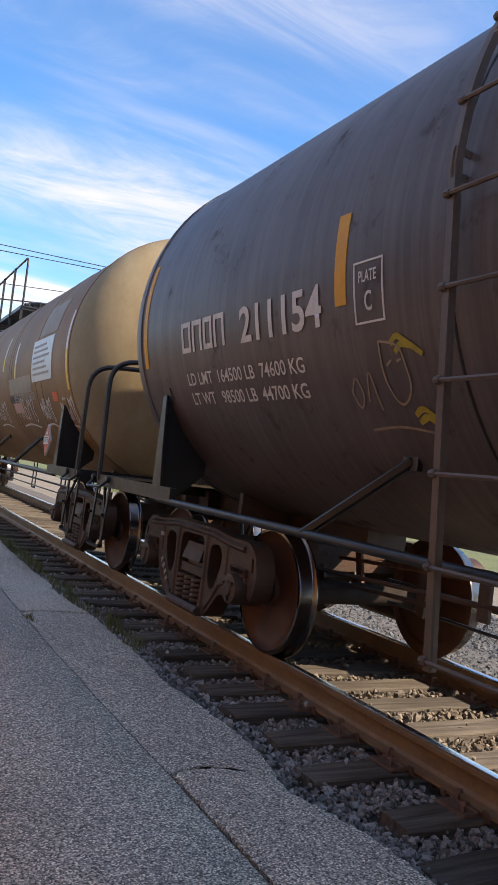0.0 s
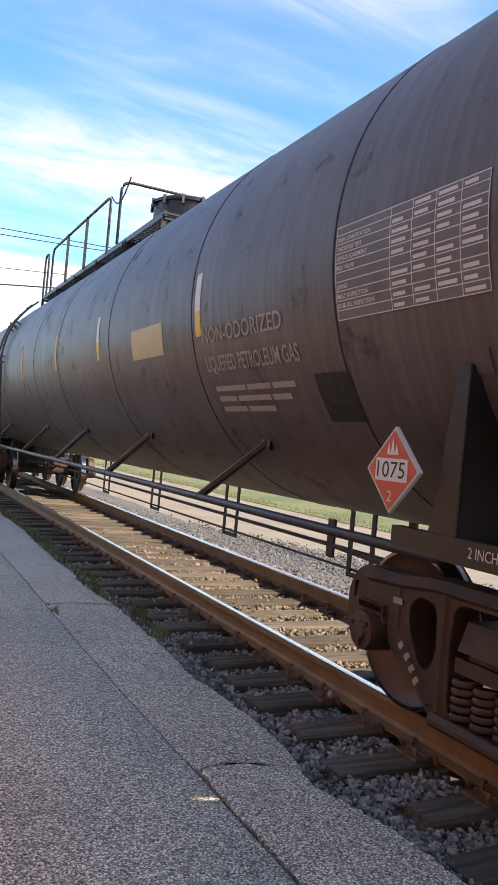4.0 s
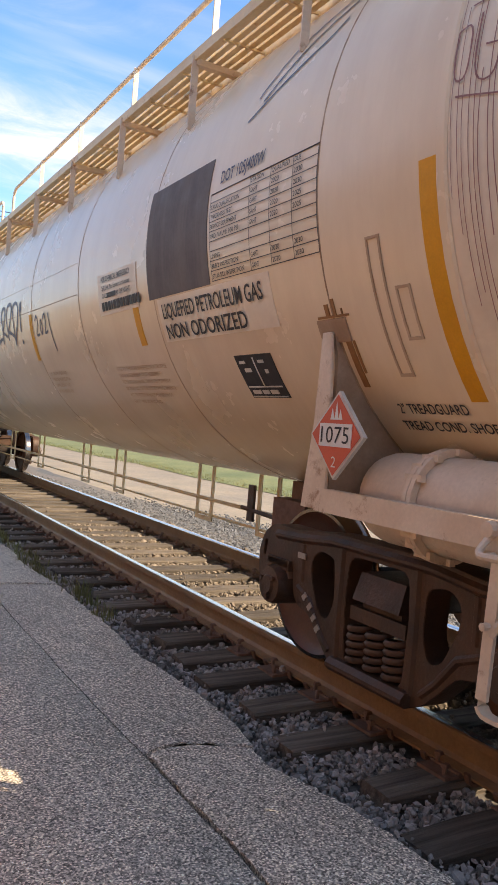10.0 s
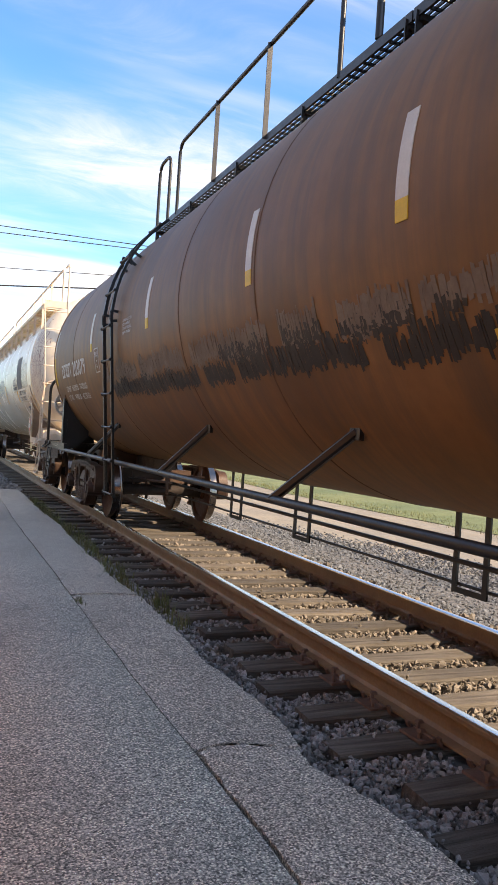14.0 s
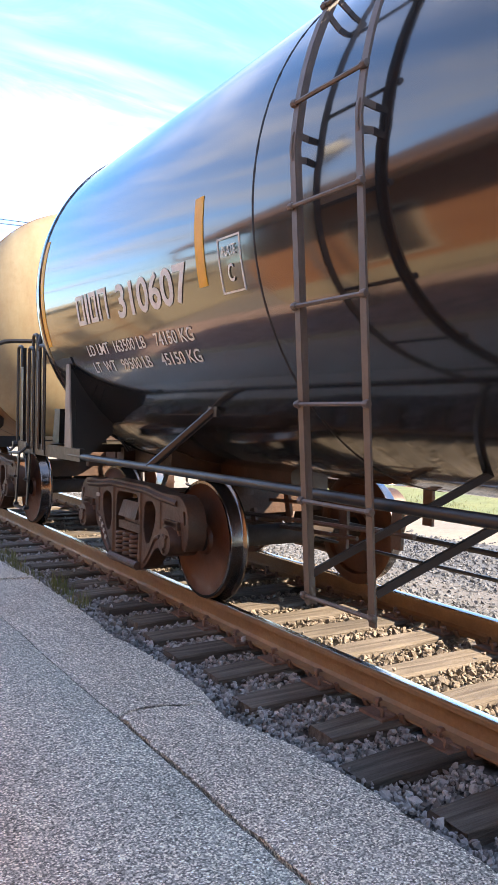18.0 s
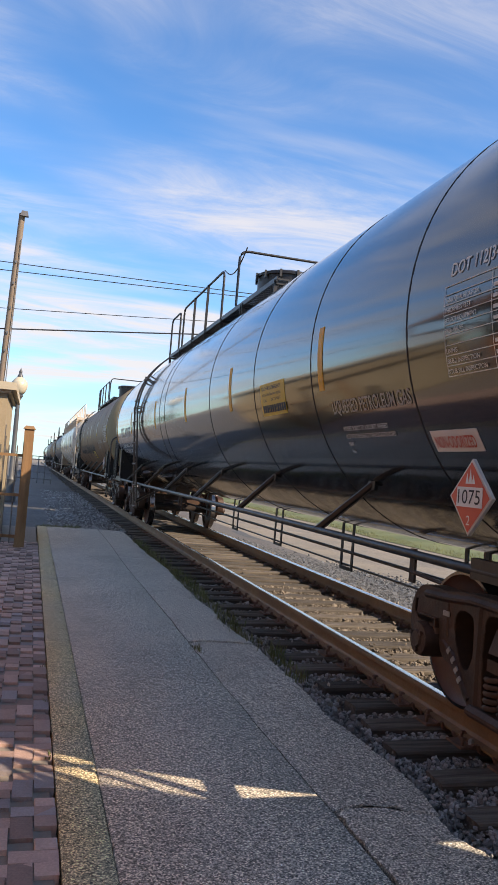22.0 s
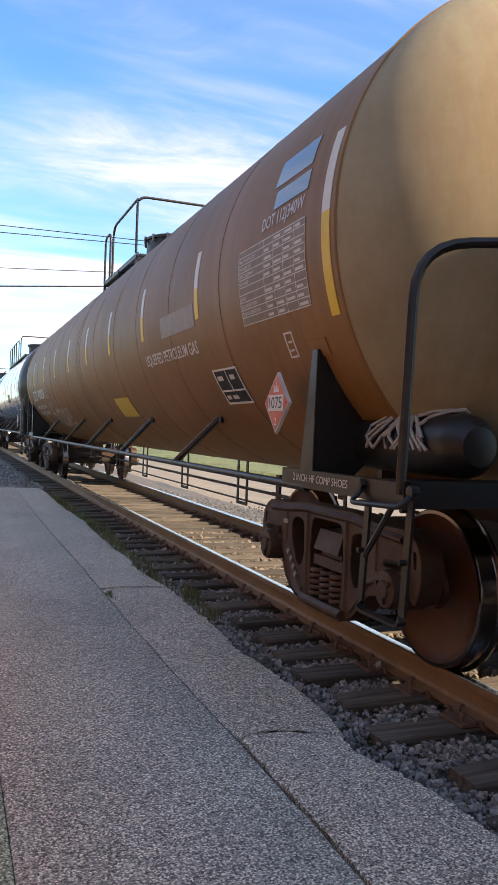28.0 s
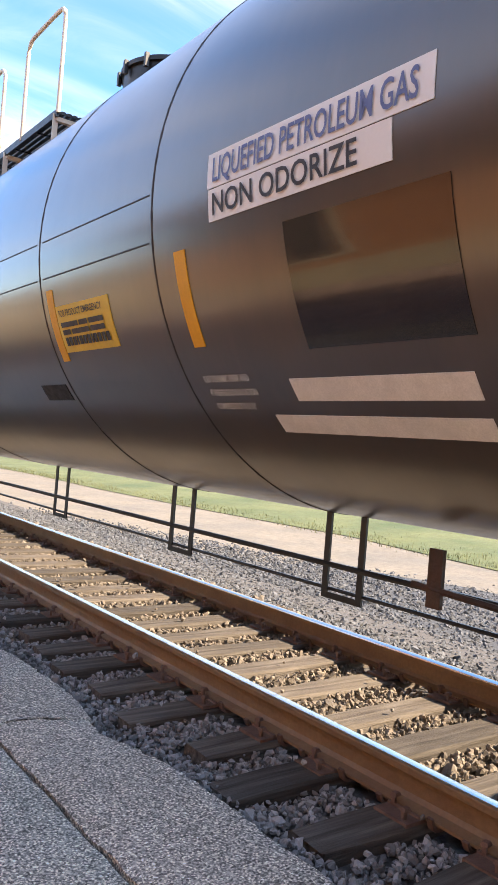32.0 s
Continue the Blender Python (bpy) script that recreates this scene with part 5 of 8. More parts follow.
        z = z0 + 0.04
        while z < z1 - 0.03:
            bm = bmesh.new()
            n = Vector((-0.012, 0, 0))
            a, b = spot(z, y - w / 2 - 0.012) + n, spot(z, y + w / 2 + 0.012) + n
            rod(bm, a, b, 0.011)
            for e in (a, b):
                lathe(bm, [(0.0, -0.02), (0.016, -0.016), (0.021, 0.0), (0.016, 0.016), (0.0, 0.02)], "y", 8, tuple(e))
            self.add("rung", bm, mat, parent=lad)
            z += step if z < self.zc + 0.9 else step * 0.8
        for d in (-w / 2, w / 2):
            for z in (zk, 3.3):
                p = spot(z, y + d)
                q, q2 = self.on(y + d, z + 0.05, 0.0), self.on(y + d, z - 0.05, 0.0)
                bm = bmesh.new()
                sweep(bm, bent([q, p + Vector((0.004, 0, 0.06)), p + Vector((0.004, 0, -0.06)), q2], 0.02, 2), rect(0.03, 0.010), up=Vector((0, 1, 0)))
                self.add("ladder_bracket", bm, mat, parent=lad)

    def walkway(self, y0, y1, mat, rail_mat, x=0.66, w=0.50, rail_h=0.98, posts=1.35, gaps=(), far=True, tall=(), ridged=False, both=True, drop=0.0, inner=False, rails=True):
        """A gratings walkway on top of the tank with hand rails."""
        z = self.zc + math.sqrt(self.R ** 2 - x * x) + 0.16 - drop
        for sx in ((-1, 1) if both else (-1,)):
            bm = bmesh.new()
            # grating: frame and bars
            for dx in (-w / 2, w / 2):
                box(bm, (sx * x + dx, (y0 + y1) / 2, z), (0.02, y1 - y0, 0.07))
            n = int((w - 0.04) / (0.050 if ridged else 0.035))
            for i in range(1, n):
                box(bm, (sx * x - w / 2 + w * i / n, (y0 + y1) / 2, z + 0.012), (0.041 if ridged else 0.012, y1 - y0, 0.02))
            k = int((y1 - y0) / (0.6 if ridged else 0.11))
            for i in range(k + 1):
                box(bm, (sx * x, y0 + (y1 - y0) * i / k, z + 0.0), (w, 0.014, 0.02))
            walk_ob = self.add("walkway", bm, mat, "grating walkway on top", smooth=0)
            k = max(1, int((y1 - y0) / 1.3))
            for i in range(k + 1):
                bm = bmesh.new()
                y = y0 + 0.05 + (y1 - y0 - 0.1) * i / k
                xo = sx * (x + w / 2)
                sweep(bm, [(xo, y, z), (xo, y, self.zc + math.sqrt(max(0, self.R ** 2 - (x + w / 2) ** 2)) - 0.01)], rect(0.05, 0.012), up=Vector((0, 1, 0)))
                box(bm, (sx * x, y, z - 0.045), (w, 0.05, 0.04))
                self.add("walkway_bracket", bm, rail_mat, parent=walk_ob)
            xo = sx * (x - w / 2 if inner else x + w / 2)
            if not rails:
                continue
            spans = []
            start = y0
            for g0, g1 in gaps:
                spans.append((start, g0))
                start = g1
            spans.append((start, y1))
            for a, b in spans:
                if b - a < 0.1:
                    continue
                bm = bmesh.new()
                sweep(bm, bent([(xo, a, z), (xo, a, z + rail_h), (xo, b, z + rail_h), (xo, b, z)], 0.16, 5), circle(0.021, 8))
                rl = self.add("handrail", bm, rail_mat, "pipe hand rail", parent=walk_ob, smooth=60)
                k = max(1, int((b - a) / posts))
                for i in range(1, k):
                    y = a + (b - a) * i / k
                    bm = bmesh.new()
                    box(bm, (xo, y, z + rail_h / 2), (0.014, 0.06, rail_h))
                    box(bm, (xo + sx * 0.02, y - 0.025, z + rail_h / 2), (0.04, 0.012, rail_h))
                    self.add("rail_post", bm, rail_mat, parent=walk_ob)
                if not ridged:
                    bm = bmesh.new()
                    rod(bm, (xo, a, z + rail_h * 0.5), (xo, b, z + rail_h * 0.5), 0.012)
        return z

    def hoop(self, y, mat, x=0.86, h=0.90):
        """A rail that crosses over the tank beside the valve housing."""
        z = self.zc + math.sqrt(self.R ** 2 - 0.66 ** 2) + 0.16
        bm = bmesh.new()
        sweep(bm, bent([(-x, y, z), (-x, y, z + h), (x, y, z + h), (x, y, z)], 0.16, 5), circle(0.021, 8))
        self.add("cross_rail", bm, mat, "hooped hand rail over the tank", smooth=60)
        for sx in (-1, 1):
            bm = bmesh.new()
            box(bm, (sx * x, y - 0.03, z + h * 0.42), (0.014, 0.05, h * 0.84))
            self.add("rail_post", bm, mat)

    def dome(self, y, mat, r=0.48, h=0.42, n=20):
        """The protective valve housing with its lid, hinge and bolts."""
        bm = bmesh.new()
        z = self.zc + self.R
        lathe(bm, [(r, z - 0.16), (r, z + h - 0.04), (r + 0.03, z + h - 0.04), (r + 0.03, z + h), (r * 0.93, z + h + 0.03), (0.0, z + h + 0.07)], "z", 40, (0, y, 0))
        d = self.add("valve_housing", bm, mat, "round valve housing", smooth=40)
        for i in range(12):
            t = 2 * math.pi * i / 12
            bm = bmesh.new()
            box(bm, ((r + 0.035) * math.cos(t), y + (r + 0.035) * math.sin(t), z + h - 0.04), (0.035, 0.035, 0.12))
            self.add("bolt", bm, mat, parent=d)
        bm = bmesh.new()
        box(bm, (0, y + r + 0.05, z + h), (0.3, 0.12, 0.10))
        self.add("hinge", bm, mat, parent=d)

    def placard(self, y, z, number=True, x=None, tilt=0.0):
        """A diamond placard with flame and class marks on a bracket."""
        xx = -(x or 1.50)
        bm = bmesh.new()
        a = 0.19

        def diamond(k, off):
            v = [bm.verts.new((xx - off, y + dy * k, z + dz * k)) for dy, dz in ((0, -a), (-a, 0), (0, a), (a, 0))]
            return v
        f = diamond(1.06, 0.0)
        b = diamond(1.06, -0.02)
        bm.faces.new(f)
        bm.faces.new(b[::-1])
        for i in range(4):
            bm.faces.new((f[i], f[(i + 1) % 4], b[(i + 1) % 4], b[i]))
        p = self.add("placard", bm, M["stencil_white"], "red diamond hazard placard")
        bm = bmesh.new()
        bm.faces.new(diamond(0.97, 0.004))
        self.add("placard_face", bm, M["placard_red"], parent=p)
        bm = bmesh.new()
        box(bm, (xx - 0.006, y, z), (0.004, 0.24, 0.105))
        self.add("number_panel", bm, M["white_paint"], parent=p)
        self.flat_text("1075", xx - 0.010, y + 0.105, z - 0.035, 0.075, 0.21, M["stencil_black"], p)
        self.flat_text("2", xx - 0.006, y + 0.017, z - 0.145, 0.05, 0.034, M["white_paint"], p)
        bm = bmesh.new()
        for dy, h in ((-0.03, 0.05), (0.0, 0.085), (0.03, 0.055)):
            bm.faces.new([bm.verts.new((xx - 0.006, y + dy + s, z + 0.07 + q)) for s, q in ((-0.016, 0.0), (0.016, 0.0), (0.004, h))])
        self.add("flame_mark", bm, M["white_paint"], parent=p)
        return p

    def flat_text(self, text, x, y_left, z, height, width, mat, parent=None, name="lettering"):
        cu = bpy.data.curves.new(name, "FONT")
        cu.body, cu.resolution_u = text, 3
        ob = bpy.data.objects.new(name, cu)
        scene.collection.objects.link(ob)
        me = bpy.data.meshes.new_from_object(ob)
        bpy.data.objects.remove(ob)
        bpy.data.curves.remove(cu)
        xs = [v.co.x for v in me.vertices]
        x0, k = min(xs), width / (max(xs) - min(xs))
        for v in me.vertices:
            v.co = (x, y_left - (v.co.x - x0) * k, z + v.co.y * height / 0.70)
        me.update()
        me.materials.append(mat)
        return part(name, me, None, parent or self.root)

    def head_text(self, text, x_left, z, height, width, mat, s=-1):
        """Letters on the rear head, read from behind."""
        cu = bpy.data.curves.new("lettering", "FONT")
        cu.body, cu.resolution_u = text, 3
        ob = bpy.data.objects.new("lettering", cu)
        scene.collection.objects.link(ob)
        me = bpy.data.meshes.new_from_object(ob)
        bpy.data.objects.remove(ob)
        bpy.data.curves.remove(cu)
        xs = [v.co.x for v in me.vertices]
        x0, k = min(xs), width / (max(xs) - min(xs))
        for v in me.vertices:
            x, zz = x_left + (v.co.x - x0) * k, z + v.co.y * height / 0.70
            r2 = (x * x + (zz - self.zc) ** 2) / self.R ** 2
            v.co = (x, s * (self.half + 0.05 + 0.48 * self.R * math.sqrt(max(0.0, 1 - r2)) + 0.012), zz)
        me.update()
        me.materials.append(mat)
        return part("lettering", me, None, self.root)

    def end_placard(self, x, z, s=-1):
        """A placard on the end rail, facing out along the track."""
        y = s * (self.half + 0.70)
        a = 0.19
        bm = bmesh.new()

        def diamond(k, off):
            return [bm.verts.new((x + dx * k, y + s * off, z + dz * k)) for dx, dz in ((0, -a), (a, 0), (0, a), (-a, 0))]
        f, b = diamond(1.06, 0.0), diamond(1.06, -0.02)
        bm.faces.new(f)
        bm.faces.new(b[::-1])
        for i in range(4):
            bm.faces.new((f[i], f[(i + 1) % 4], b[(i + 1) % 4], b[i]))
        box(bm, (x, y - s * 0.03, z - 0.3), (0.05, 0.012, 0.55))
        p = self.add("placard", bm, M["stencil_white"], "red diamond hazard placard")
        bm = bmesh.new()
        bm.faces.new(diamond(0.97, 0.004))
        self.add("placard_face", bm, M["placard_red"], parent=p)
        bm = bmesh.new()
        box(bm, (x, y + s * 0.006, z), (0.24, 0.004, 0.105))
        self.add("number_panel", bm, M["white_paint"], parent=p)
        me = self.flat_text("1075", 0, 0.105, -0.035, 0.075, 0.21, M["stencil_black"], p).data
        for v in me.vertices:
            v.co = (x - v.co.y, y + s * 0.011, z + v.co.z)

    def brake_wheel(self, s, x, y, pale):
        """Dished hand brake wheel with round holes and its stand."""
        c = Vector((x - 0.42, y + s * 0.26, 1.78))
        bm = bmesh.new()
        sweep(bm, [c + Vector((0.215 * math.cos(t), 0, 0.215 * math.sin(t))) for t in [2 * math.pi * i / 32 for i in range(32)]], circle(0.016, 6), up=Vector((0, 1, 0)), closed=True)
        loops = [[(0.202 * math.cos(t), 0.202 * math.sin(t)) for t in [2 * math.pi * i / 32 for i in range(32)]]]
        for i in range(8):
            a = 2 * math.pi * i / 8
            loops.append([((0.132 + 0.050 * math.cos(t)) * math.cos(a + 0.24 * math.sin(t)), (0.132 + 0.050 * math.cos(t)) * math.sin(a + 0.24 * math.sin(t))) for t in [2 * math.pi * k / 10 for k in range(10)]])
        disc = pierced_plate(loops[0], loops[1:], 0.012, 0.003)
        for v in disc.verts:
            r = math.hypot(v.co.y, v.co.z)
            v.co = c + Vector((v.co.y, s * (v.co.x + 0.05 * (1 - (r / 0.2) ** 2)), v.co.z))
        me = bpy.data.meshes.new("disc")
        disc.to_mesh(me)
        disc.free()
        bm.from_mesh(me)
        bpy.data.meshes.remove(me)
        bmesh.ops.recalc_face_normals(bm, faces=bm.faces)
        lathe(bm, [(0.0, -0.05), (0.045, -0.04), (0.045, 0.07), (0.0, 0.075)], "y", 14, tuple(c))
        self.add("brake_wheel", bm, M["brake_silver"] if pale else M["dusty_post"], "dished hand brake wheel with round holes")
        bm = bmesh.new()
        box(bm, (x, y - s * 0.05, 1.85), (0.22, 0.16, 0.42), taper=0.8)
        box(bm, (x, y - s * 0.05, 1.36), (0.09, 0.06, 0.62))
        rod(bm, (x - 0.42, y - s * 0.05, 1.78), (x - 0.42, y + s * 0.26, 1.78), 0.025)
        box(bm, (x - 0.36, y - s * 0.02, 1.74), (0.18, 0.12, 0.30), taper=0.8)
        box(bm, (x - 0.36, y - s * 0.02, 1.34), (0.09, 0.06, 0.52))
        self.add("brake_stand", bm, M["black_steel"], bevel=0.015)

    def brake_gear(self, s, x=-0.75, pale=False, wheel=True):
        """The brake valve on an end platform, with the hand brake where there is one."""
        y = s * (self.half + 0.62)
        if wheel:
            self.brake_wheel(s, x, y, pale)
        bm = bmesh.new()
        for k, (dx, dy, dz, w, d, h) in enumerate(((-0.30, 0.28, 1.26, 0.20, 0.30, 0.26), (-0.38, 0.02, 1.28, 0.16, 0.20, 0.34), (-0.14, 0.20, 1.20, 0.22, 0.24, 0.18), (-0.34, 0.42, 1.20, 0.14, 0.18, 0.16))):
            box(bm, (x + dx, y - s * (dy + 0.05), dz), (w, d, h), taper=0.82)
        lathe(bm, [(0.0, -0.16), (0.07, -0.15), (0.09, -0.1), (0.09, 0.1), (0.07, 0.15), (0.0, 0.16)], "y", 14, (x - 0.30, y - s * 0.30, 1.42))
        for k in range(5):
            a = Vector((x - 0.2 - 0.06 * k, y - s * (0.1 + 0.08 * k), 1.2))
            sweep(bm, bent([a, a + Vector((0.1, 0, 0.25)), a + Vector((0.35, -s * 0.2, 0.1)), a + Vector((0.5, -s * 0.3, -0.15))], 0.1, 3), circle(0.014, 6))
        self.add("brake_valve", bm, M["black_steel"], "brake valve with bent pipes", bevel=0.01)

    def reservoir(self, s, mat, x=-1.05, r=0.19, length=1.0, straps=True, yc=None, z=None):
        """Air reservoir lying along the side of an end platform."""
        yc = s * self.half if yc is None else yc
        z = 1.12 + r if z is None else z
        bm = bmesh.new()
        h = length / 2
        lathe(bm, [(0.0, -h - 0.07), (r * 0.6, -h - 0.05), (r * 0.93, -h + 0.02), (r, -h + 0.08), (r, h - 0.08), (r * 0.93, h - 0.02), (r * 0.6, h + 0.05), (0.0, h + 0.07)], "y", 28, (x, yc, z))
        t = self.add("air_reservoir", bm, mat, "air reservoir on the end platform")
        if straps:
            for dy in (-0.25, 0.25):
                bm = bmesh.new()
                lathe(bm, [(r + 0.001, dy - 0.03), (r + 0.008, dy - 0.03), (r + 0.008, dy + 0.03), (r + 0.001, dy + 0.03)], "y", 28, (x, yc, z))
                box(bm, (x, yc + dy, z + r + 0.01), (0.12, 0.05, 0.03))
                box(bm, (x - r * 0.75, yc + dy, z + r * 0.72), (0.05, 0.06, 0.05))
                box(bm, (x - r * 0.75, yc + dy, z - r * 0.72), (0.05, 0.06, 0.05))
                self.add("strap", bm, mat, parent=t)

    def end_ladder(self, s, mat, x=-1.20, w=0.44, top=3.84, out=0.70):
        """A ladder from the end platform up to the walkway, its stiles run on as a hand hold."""
        y = s * (self.half + out)
        lad = None

        def at(z, d):
            k = max(0.0, (z - 2.3) / (top - 2.3))
            return Vector((x + d - 0.08 * k, y - s * 0.05 * k, z))
        for d in (-w / 2, w / 2):
            bm = bmesh.new()
            sweep(bm, [at(1.05, d), at(2.3, d), at(top + 0.02, d)], rect(0.055, 0.016), up=Vector((1, 0, 0)))
            if lad is None:
                lad = self.add("end_ladder", bm, mat, "ladder up to the walkway")
            else:
                self.add("stile", bm, mat, parent=lad)
        for i in range(7):
            z = 1.48 + i * 0.36
            bm = bmesh.new()
            rod(bm, at(z, -w / 2 - 0.02), at(z, w / 2 + 0.02), 0.012)
            for e in (-w / 2 - 0.015, w / 2 + 0.015):
                lathe(bm, [(0.0, -0.02), (0.018, -0.016), (0.022, 0.0), (0.018, 0.016), (0.0, 0.02)], "x", 8, tuple(at(z, e)))
            self.add("rung", bm, mat, parent=lad)
        bm = bmesh.new()
        box(bm, tuple(at(top - 0.06, 0) + Vector((0, 0, 0))), (w + 0.02, 0.02, 0.14))
        self.add("top_plate", bm, mat, parent=lad)
        bm = bmesh.new()
        a = at(top, w / 2)
        sweep(bm, bent([a, a + Vector((0, 0, 0.78)), a + Vector((0.0, -s * 0.45, 0.78))], 0.14, 5), circle(0.021, 8))
        self.add("hand_hold", bm, mat, parent=lad)

    def sill_sign(self, s, text, y_mid):
        """Small white lettering on the platform's side sill."""
        self.flat_text(text, -1.449, y_mid + 0.36, 1.035, 0.045, 0.72, M["stencil_white"])

    def smears(self, y0, y1, z, mats, n=26, h=0.24):
        """A band of narrow brush marks, ragged above and below."""
        bm = bmesh.new()
        y = y0
        while y > y1:
            w = rng.uniform(0.010, 0.035)
            drift = 0.05 * noise.noise(Vector((y * 1.9, z, 0))) + 0.03 * noise.noise(Vector((y * 6.0, z, 3)))
            if noise.noise(Vector((y * 2.6, z * 5, 9))) > -0.28:
                lo, hi = z + drift + rng.uniform(-0.03, 0.03), z + drift + h * (0.85 + 0.4 * noise.noise(Vector((y * 3.1, 2, z)))) + rng.uniform(-0.03, 0.03)
                off = 0.002 + 0.001 * rng.random()
                mid = (lo + hi) / 2
                lean = rng.uniform(-0.012, 0.012)
                bm.faces.new([bm.verts.new(self.on(*p, off)) for p in ((y, lo), (y - w, lo + rng.uniform(-0.01, 0.01)), (y - w + lean / 2, mid), (y - w + lean, hi), (y + lean, hi + rng.uniform(-0.01, 0.01)), (y + lean / 2, mid))])
            y -= w * 0.93
        return tagged(self.add("brushed_paint", bm, mats, smooth=60), kind="stuff")

    def table(self, y, z, w, h, cols, rows, mat, line=0.005, text=None):
        """A stencilled inspection table: lines and bars for its small print."""
        f = self.patch("inspection_table", y, y - w, z + h - line, z + h, mat)
        bm = bmesh.new()

        def cell(ya, yb, za, zb, off=0.005):
            n = 1 if abs(zb - za) < 0.1 else 4
            for i in range(n):
                q0, q1 = za + (zb - za) * i / n, za + (zb - za) * (i + 1) / n
                bm.faces.new([bm.verts.new(self.on(*p, off)) for p in ((ya, q0), (yb, q0), (yb, q1), (ya, q1))])
        for i in range(rows):
            zz = z + h * i / rows
            cell(y, y - w, zz, zz + line)
        edges = [0.0, 0.42] + [0.42 + 0.58 * i / cols for i in range(1, cols + 1)]
        for e in edges:
            cell(y - w * e + line / 2, y - w * e - line / 2, z, z + h)
        if text:
            for i, cells in enumerate(text):
                zz = z + h * (rows - 1 - i) / rows + h / rows * 0.28
                for c, word in enumerate(cells):
                    if word == "-":
                        a = y - w * edges[c] - 0.014
                        cell(a, a - w * (edges[c + 1] - edges[c]) * (0.5 + 0.25 * ((i * 3 + c * 5) % 4) / 3), zz, zz + h / rows * 0.36)
                    elif word:
                        full = w * (edges[c + 1] - edges[c]) - 0.016
                        self.letters(word, y - w * edges[c] - 0.012, zz, h / rows * 0.46, min(full, len(word) * h / rows * 0.34), mat, parent=f)
        for i in range(0 if text else rows):
            zz = z + h * i / rows
            if rng.random() < 0.85:
                cell(y - 0.02, y - 0.02 - w * rng.uniform(0.2, 0.36), zz + h / rows * 0.34, zz + h / rows * 0.62)
            for c in range(cols):
                if rng.random() < 0.7:
                    a = y - w * (edges[c + 1] + 0.02)
                    cell(a, a - w * 0.58 / cols * 0.7, zz + h / rows * 0.34, zz + h / rows * 0.62)
        self.add("table_print", bm, mat, parent=f, smooth=0)


def common(car, steel, rails=True, web_mat=None, post_mat=None, rear_corner=0.42, lead_corner=0.42, reach=0.62, rail_out=None, braces=(5.5, 1.85, -0.75, -3.4, -6.0), lean=0.5, rail_z=1.0):
    for s in (-1, 1):
        car.end_frame(s, steel, corner=rear_corner if s < 0 else lead_corner, reach=reach if s > 0 else 0.62, rail_out=rail_out if s > 0 else None, web_mat=web_mat, post_mat=post_mat)
    if rails:
        car.side_rail(-car.half + 0.5, car.half - 0.5, [(y + lean, -lean) for y in braces], z=rail_z)


def S(t):
    """How far the train has rolled."""
    drift = np.interp(t, (0, 1.5, 5, 9, 12, 14.5, 18, 21, 24.5, 28, 32), (0.05, 0.08, 0.015, -0.045, 0.02, -0.01, -0.015, -0.035, -0.06, -0.02, 0.0))
    return 3.3 * t + 0.0075 * t * t + float(drift)


R1, Z1, R2, Z2 = 1.562, 2.53, 1.63, 2.60
DULL = M["black_steel"]
M["dusty_post"] = material("dusty_steel_post", (0.26, 0.225, 0.185), 0.6, dark=(0.18, 0.15, 0.12), scale=5, amount=0.8, fine=0.3)
car1 = Car("dull black tank car with faded white lettering and dusty ends", M["tank_black_dull"], M["head_grey"], DULL, R1, Z1, 8.80, 8.25, M["seam_black"], -2.55)
common(car1, DULL, reach=1.14)
M["cream_steel"] = material("rust_stained_cream_steel", (0.70, 0.59, 0.47), 0.55, dark=(0.58, 0.45, 0.33), scale=4, amount=0.8, fine=0.2, rust=(0.24, 0.11, 0.05), rust_amount=0.12, rust_scale=5)
CREAM = M["cream_steel"]
car2 = Car("cream white tank car with sprayed graffiti and a full-length walkway", M["tank_white"], M["head_white"], CREAM, R2, Z2, 8.82, 7.76, M["seam_white"], -22.70, nose=0.16, rear=0.25)
M["primer_web"] = material("rusty_primer_web", (0.44, 0.33, 0.24), 0.7, dark=(0.30, 0.19, 0.12), scale=4, amount=0.9, fine=0.3)
common(car2, CREAM, rails=False, web_mat=M["primer_web"], rear_corner=0.82, lead_corner=0.82)
car3 = Car("weathered brown tank car with white and yellow strips", M["tank_brown"], M["head_tan"], DULL, R1, Z1, 8.80, 8.25, M["seam_brown"], -43.25)
common(car3, DULL, reach=1.14)
car4 = Car("glossy black tank car that mirrors the platform", M["tank_gloss"], M["head_black"], DULL, R1, Z1, 9.30, 8.30, M["seam_black"], -64.40)
common(car4, DULL, post_mat=M["dusty_post"], reach=1.08, rail_out=0.40, braces=(6.71, 3.58, 1.06, -1.46, -3.96, -6.5), lean=0.4, rail_z=1.04)
car5 = Car("rust-brown tank car with chalk drawings and streaks", M["tank_rust"], M["head_tan"], DULL, R1, Z1, 9.05, 8.15, M["seam_brown"], -85.61)
common(car5, DULL)
car6 = Car("dark grey tank car with white signs and patches", M["tank_grey"], M["head_dark"], DULL, R2, Z2, 8.82, 7.80, M["seam_grey"], -106.0)
common(car6, DULL, rails=False, post_mat=M["dusty_post"])
M["tank_ochre"] = material("ochre_brown_tank_paint", (0.30, 0.165, 0.065), 0.55, spec=0.2, rough_var=0.06, dark=(0.19, 0.095, 0.04), scale=0.8, amount=0.9, fine=0.15, streak=(0.13, 0.075, 0.04), streak_amount=0.5, streak_axes=(0.5, 8.0, 0.5))
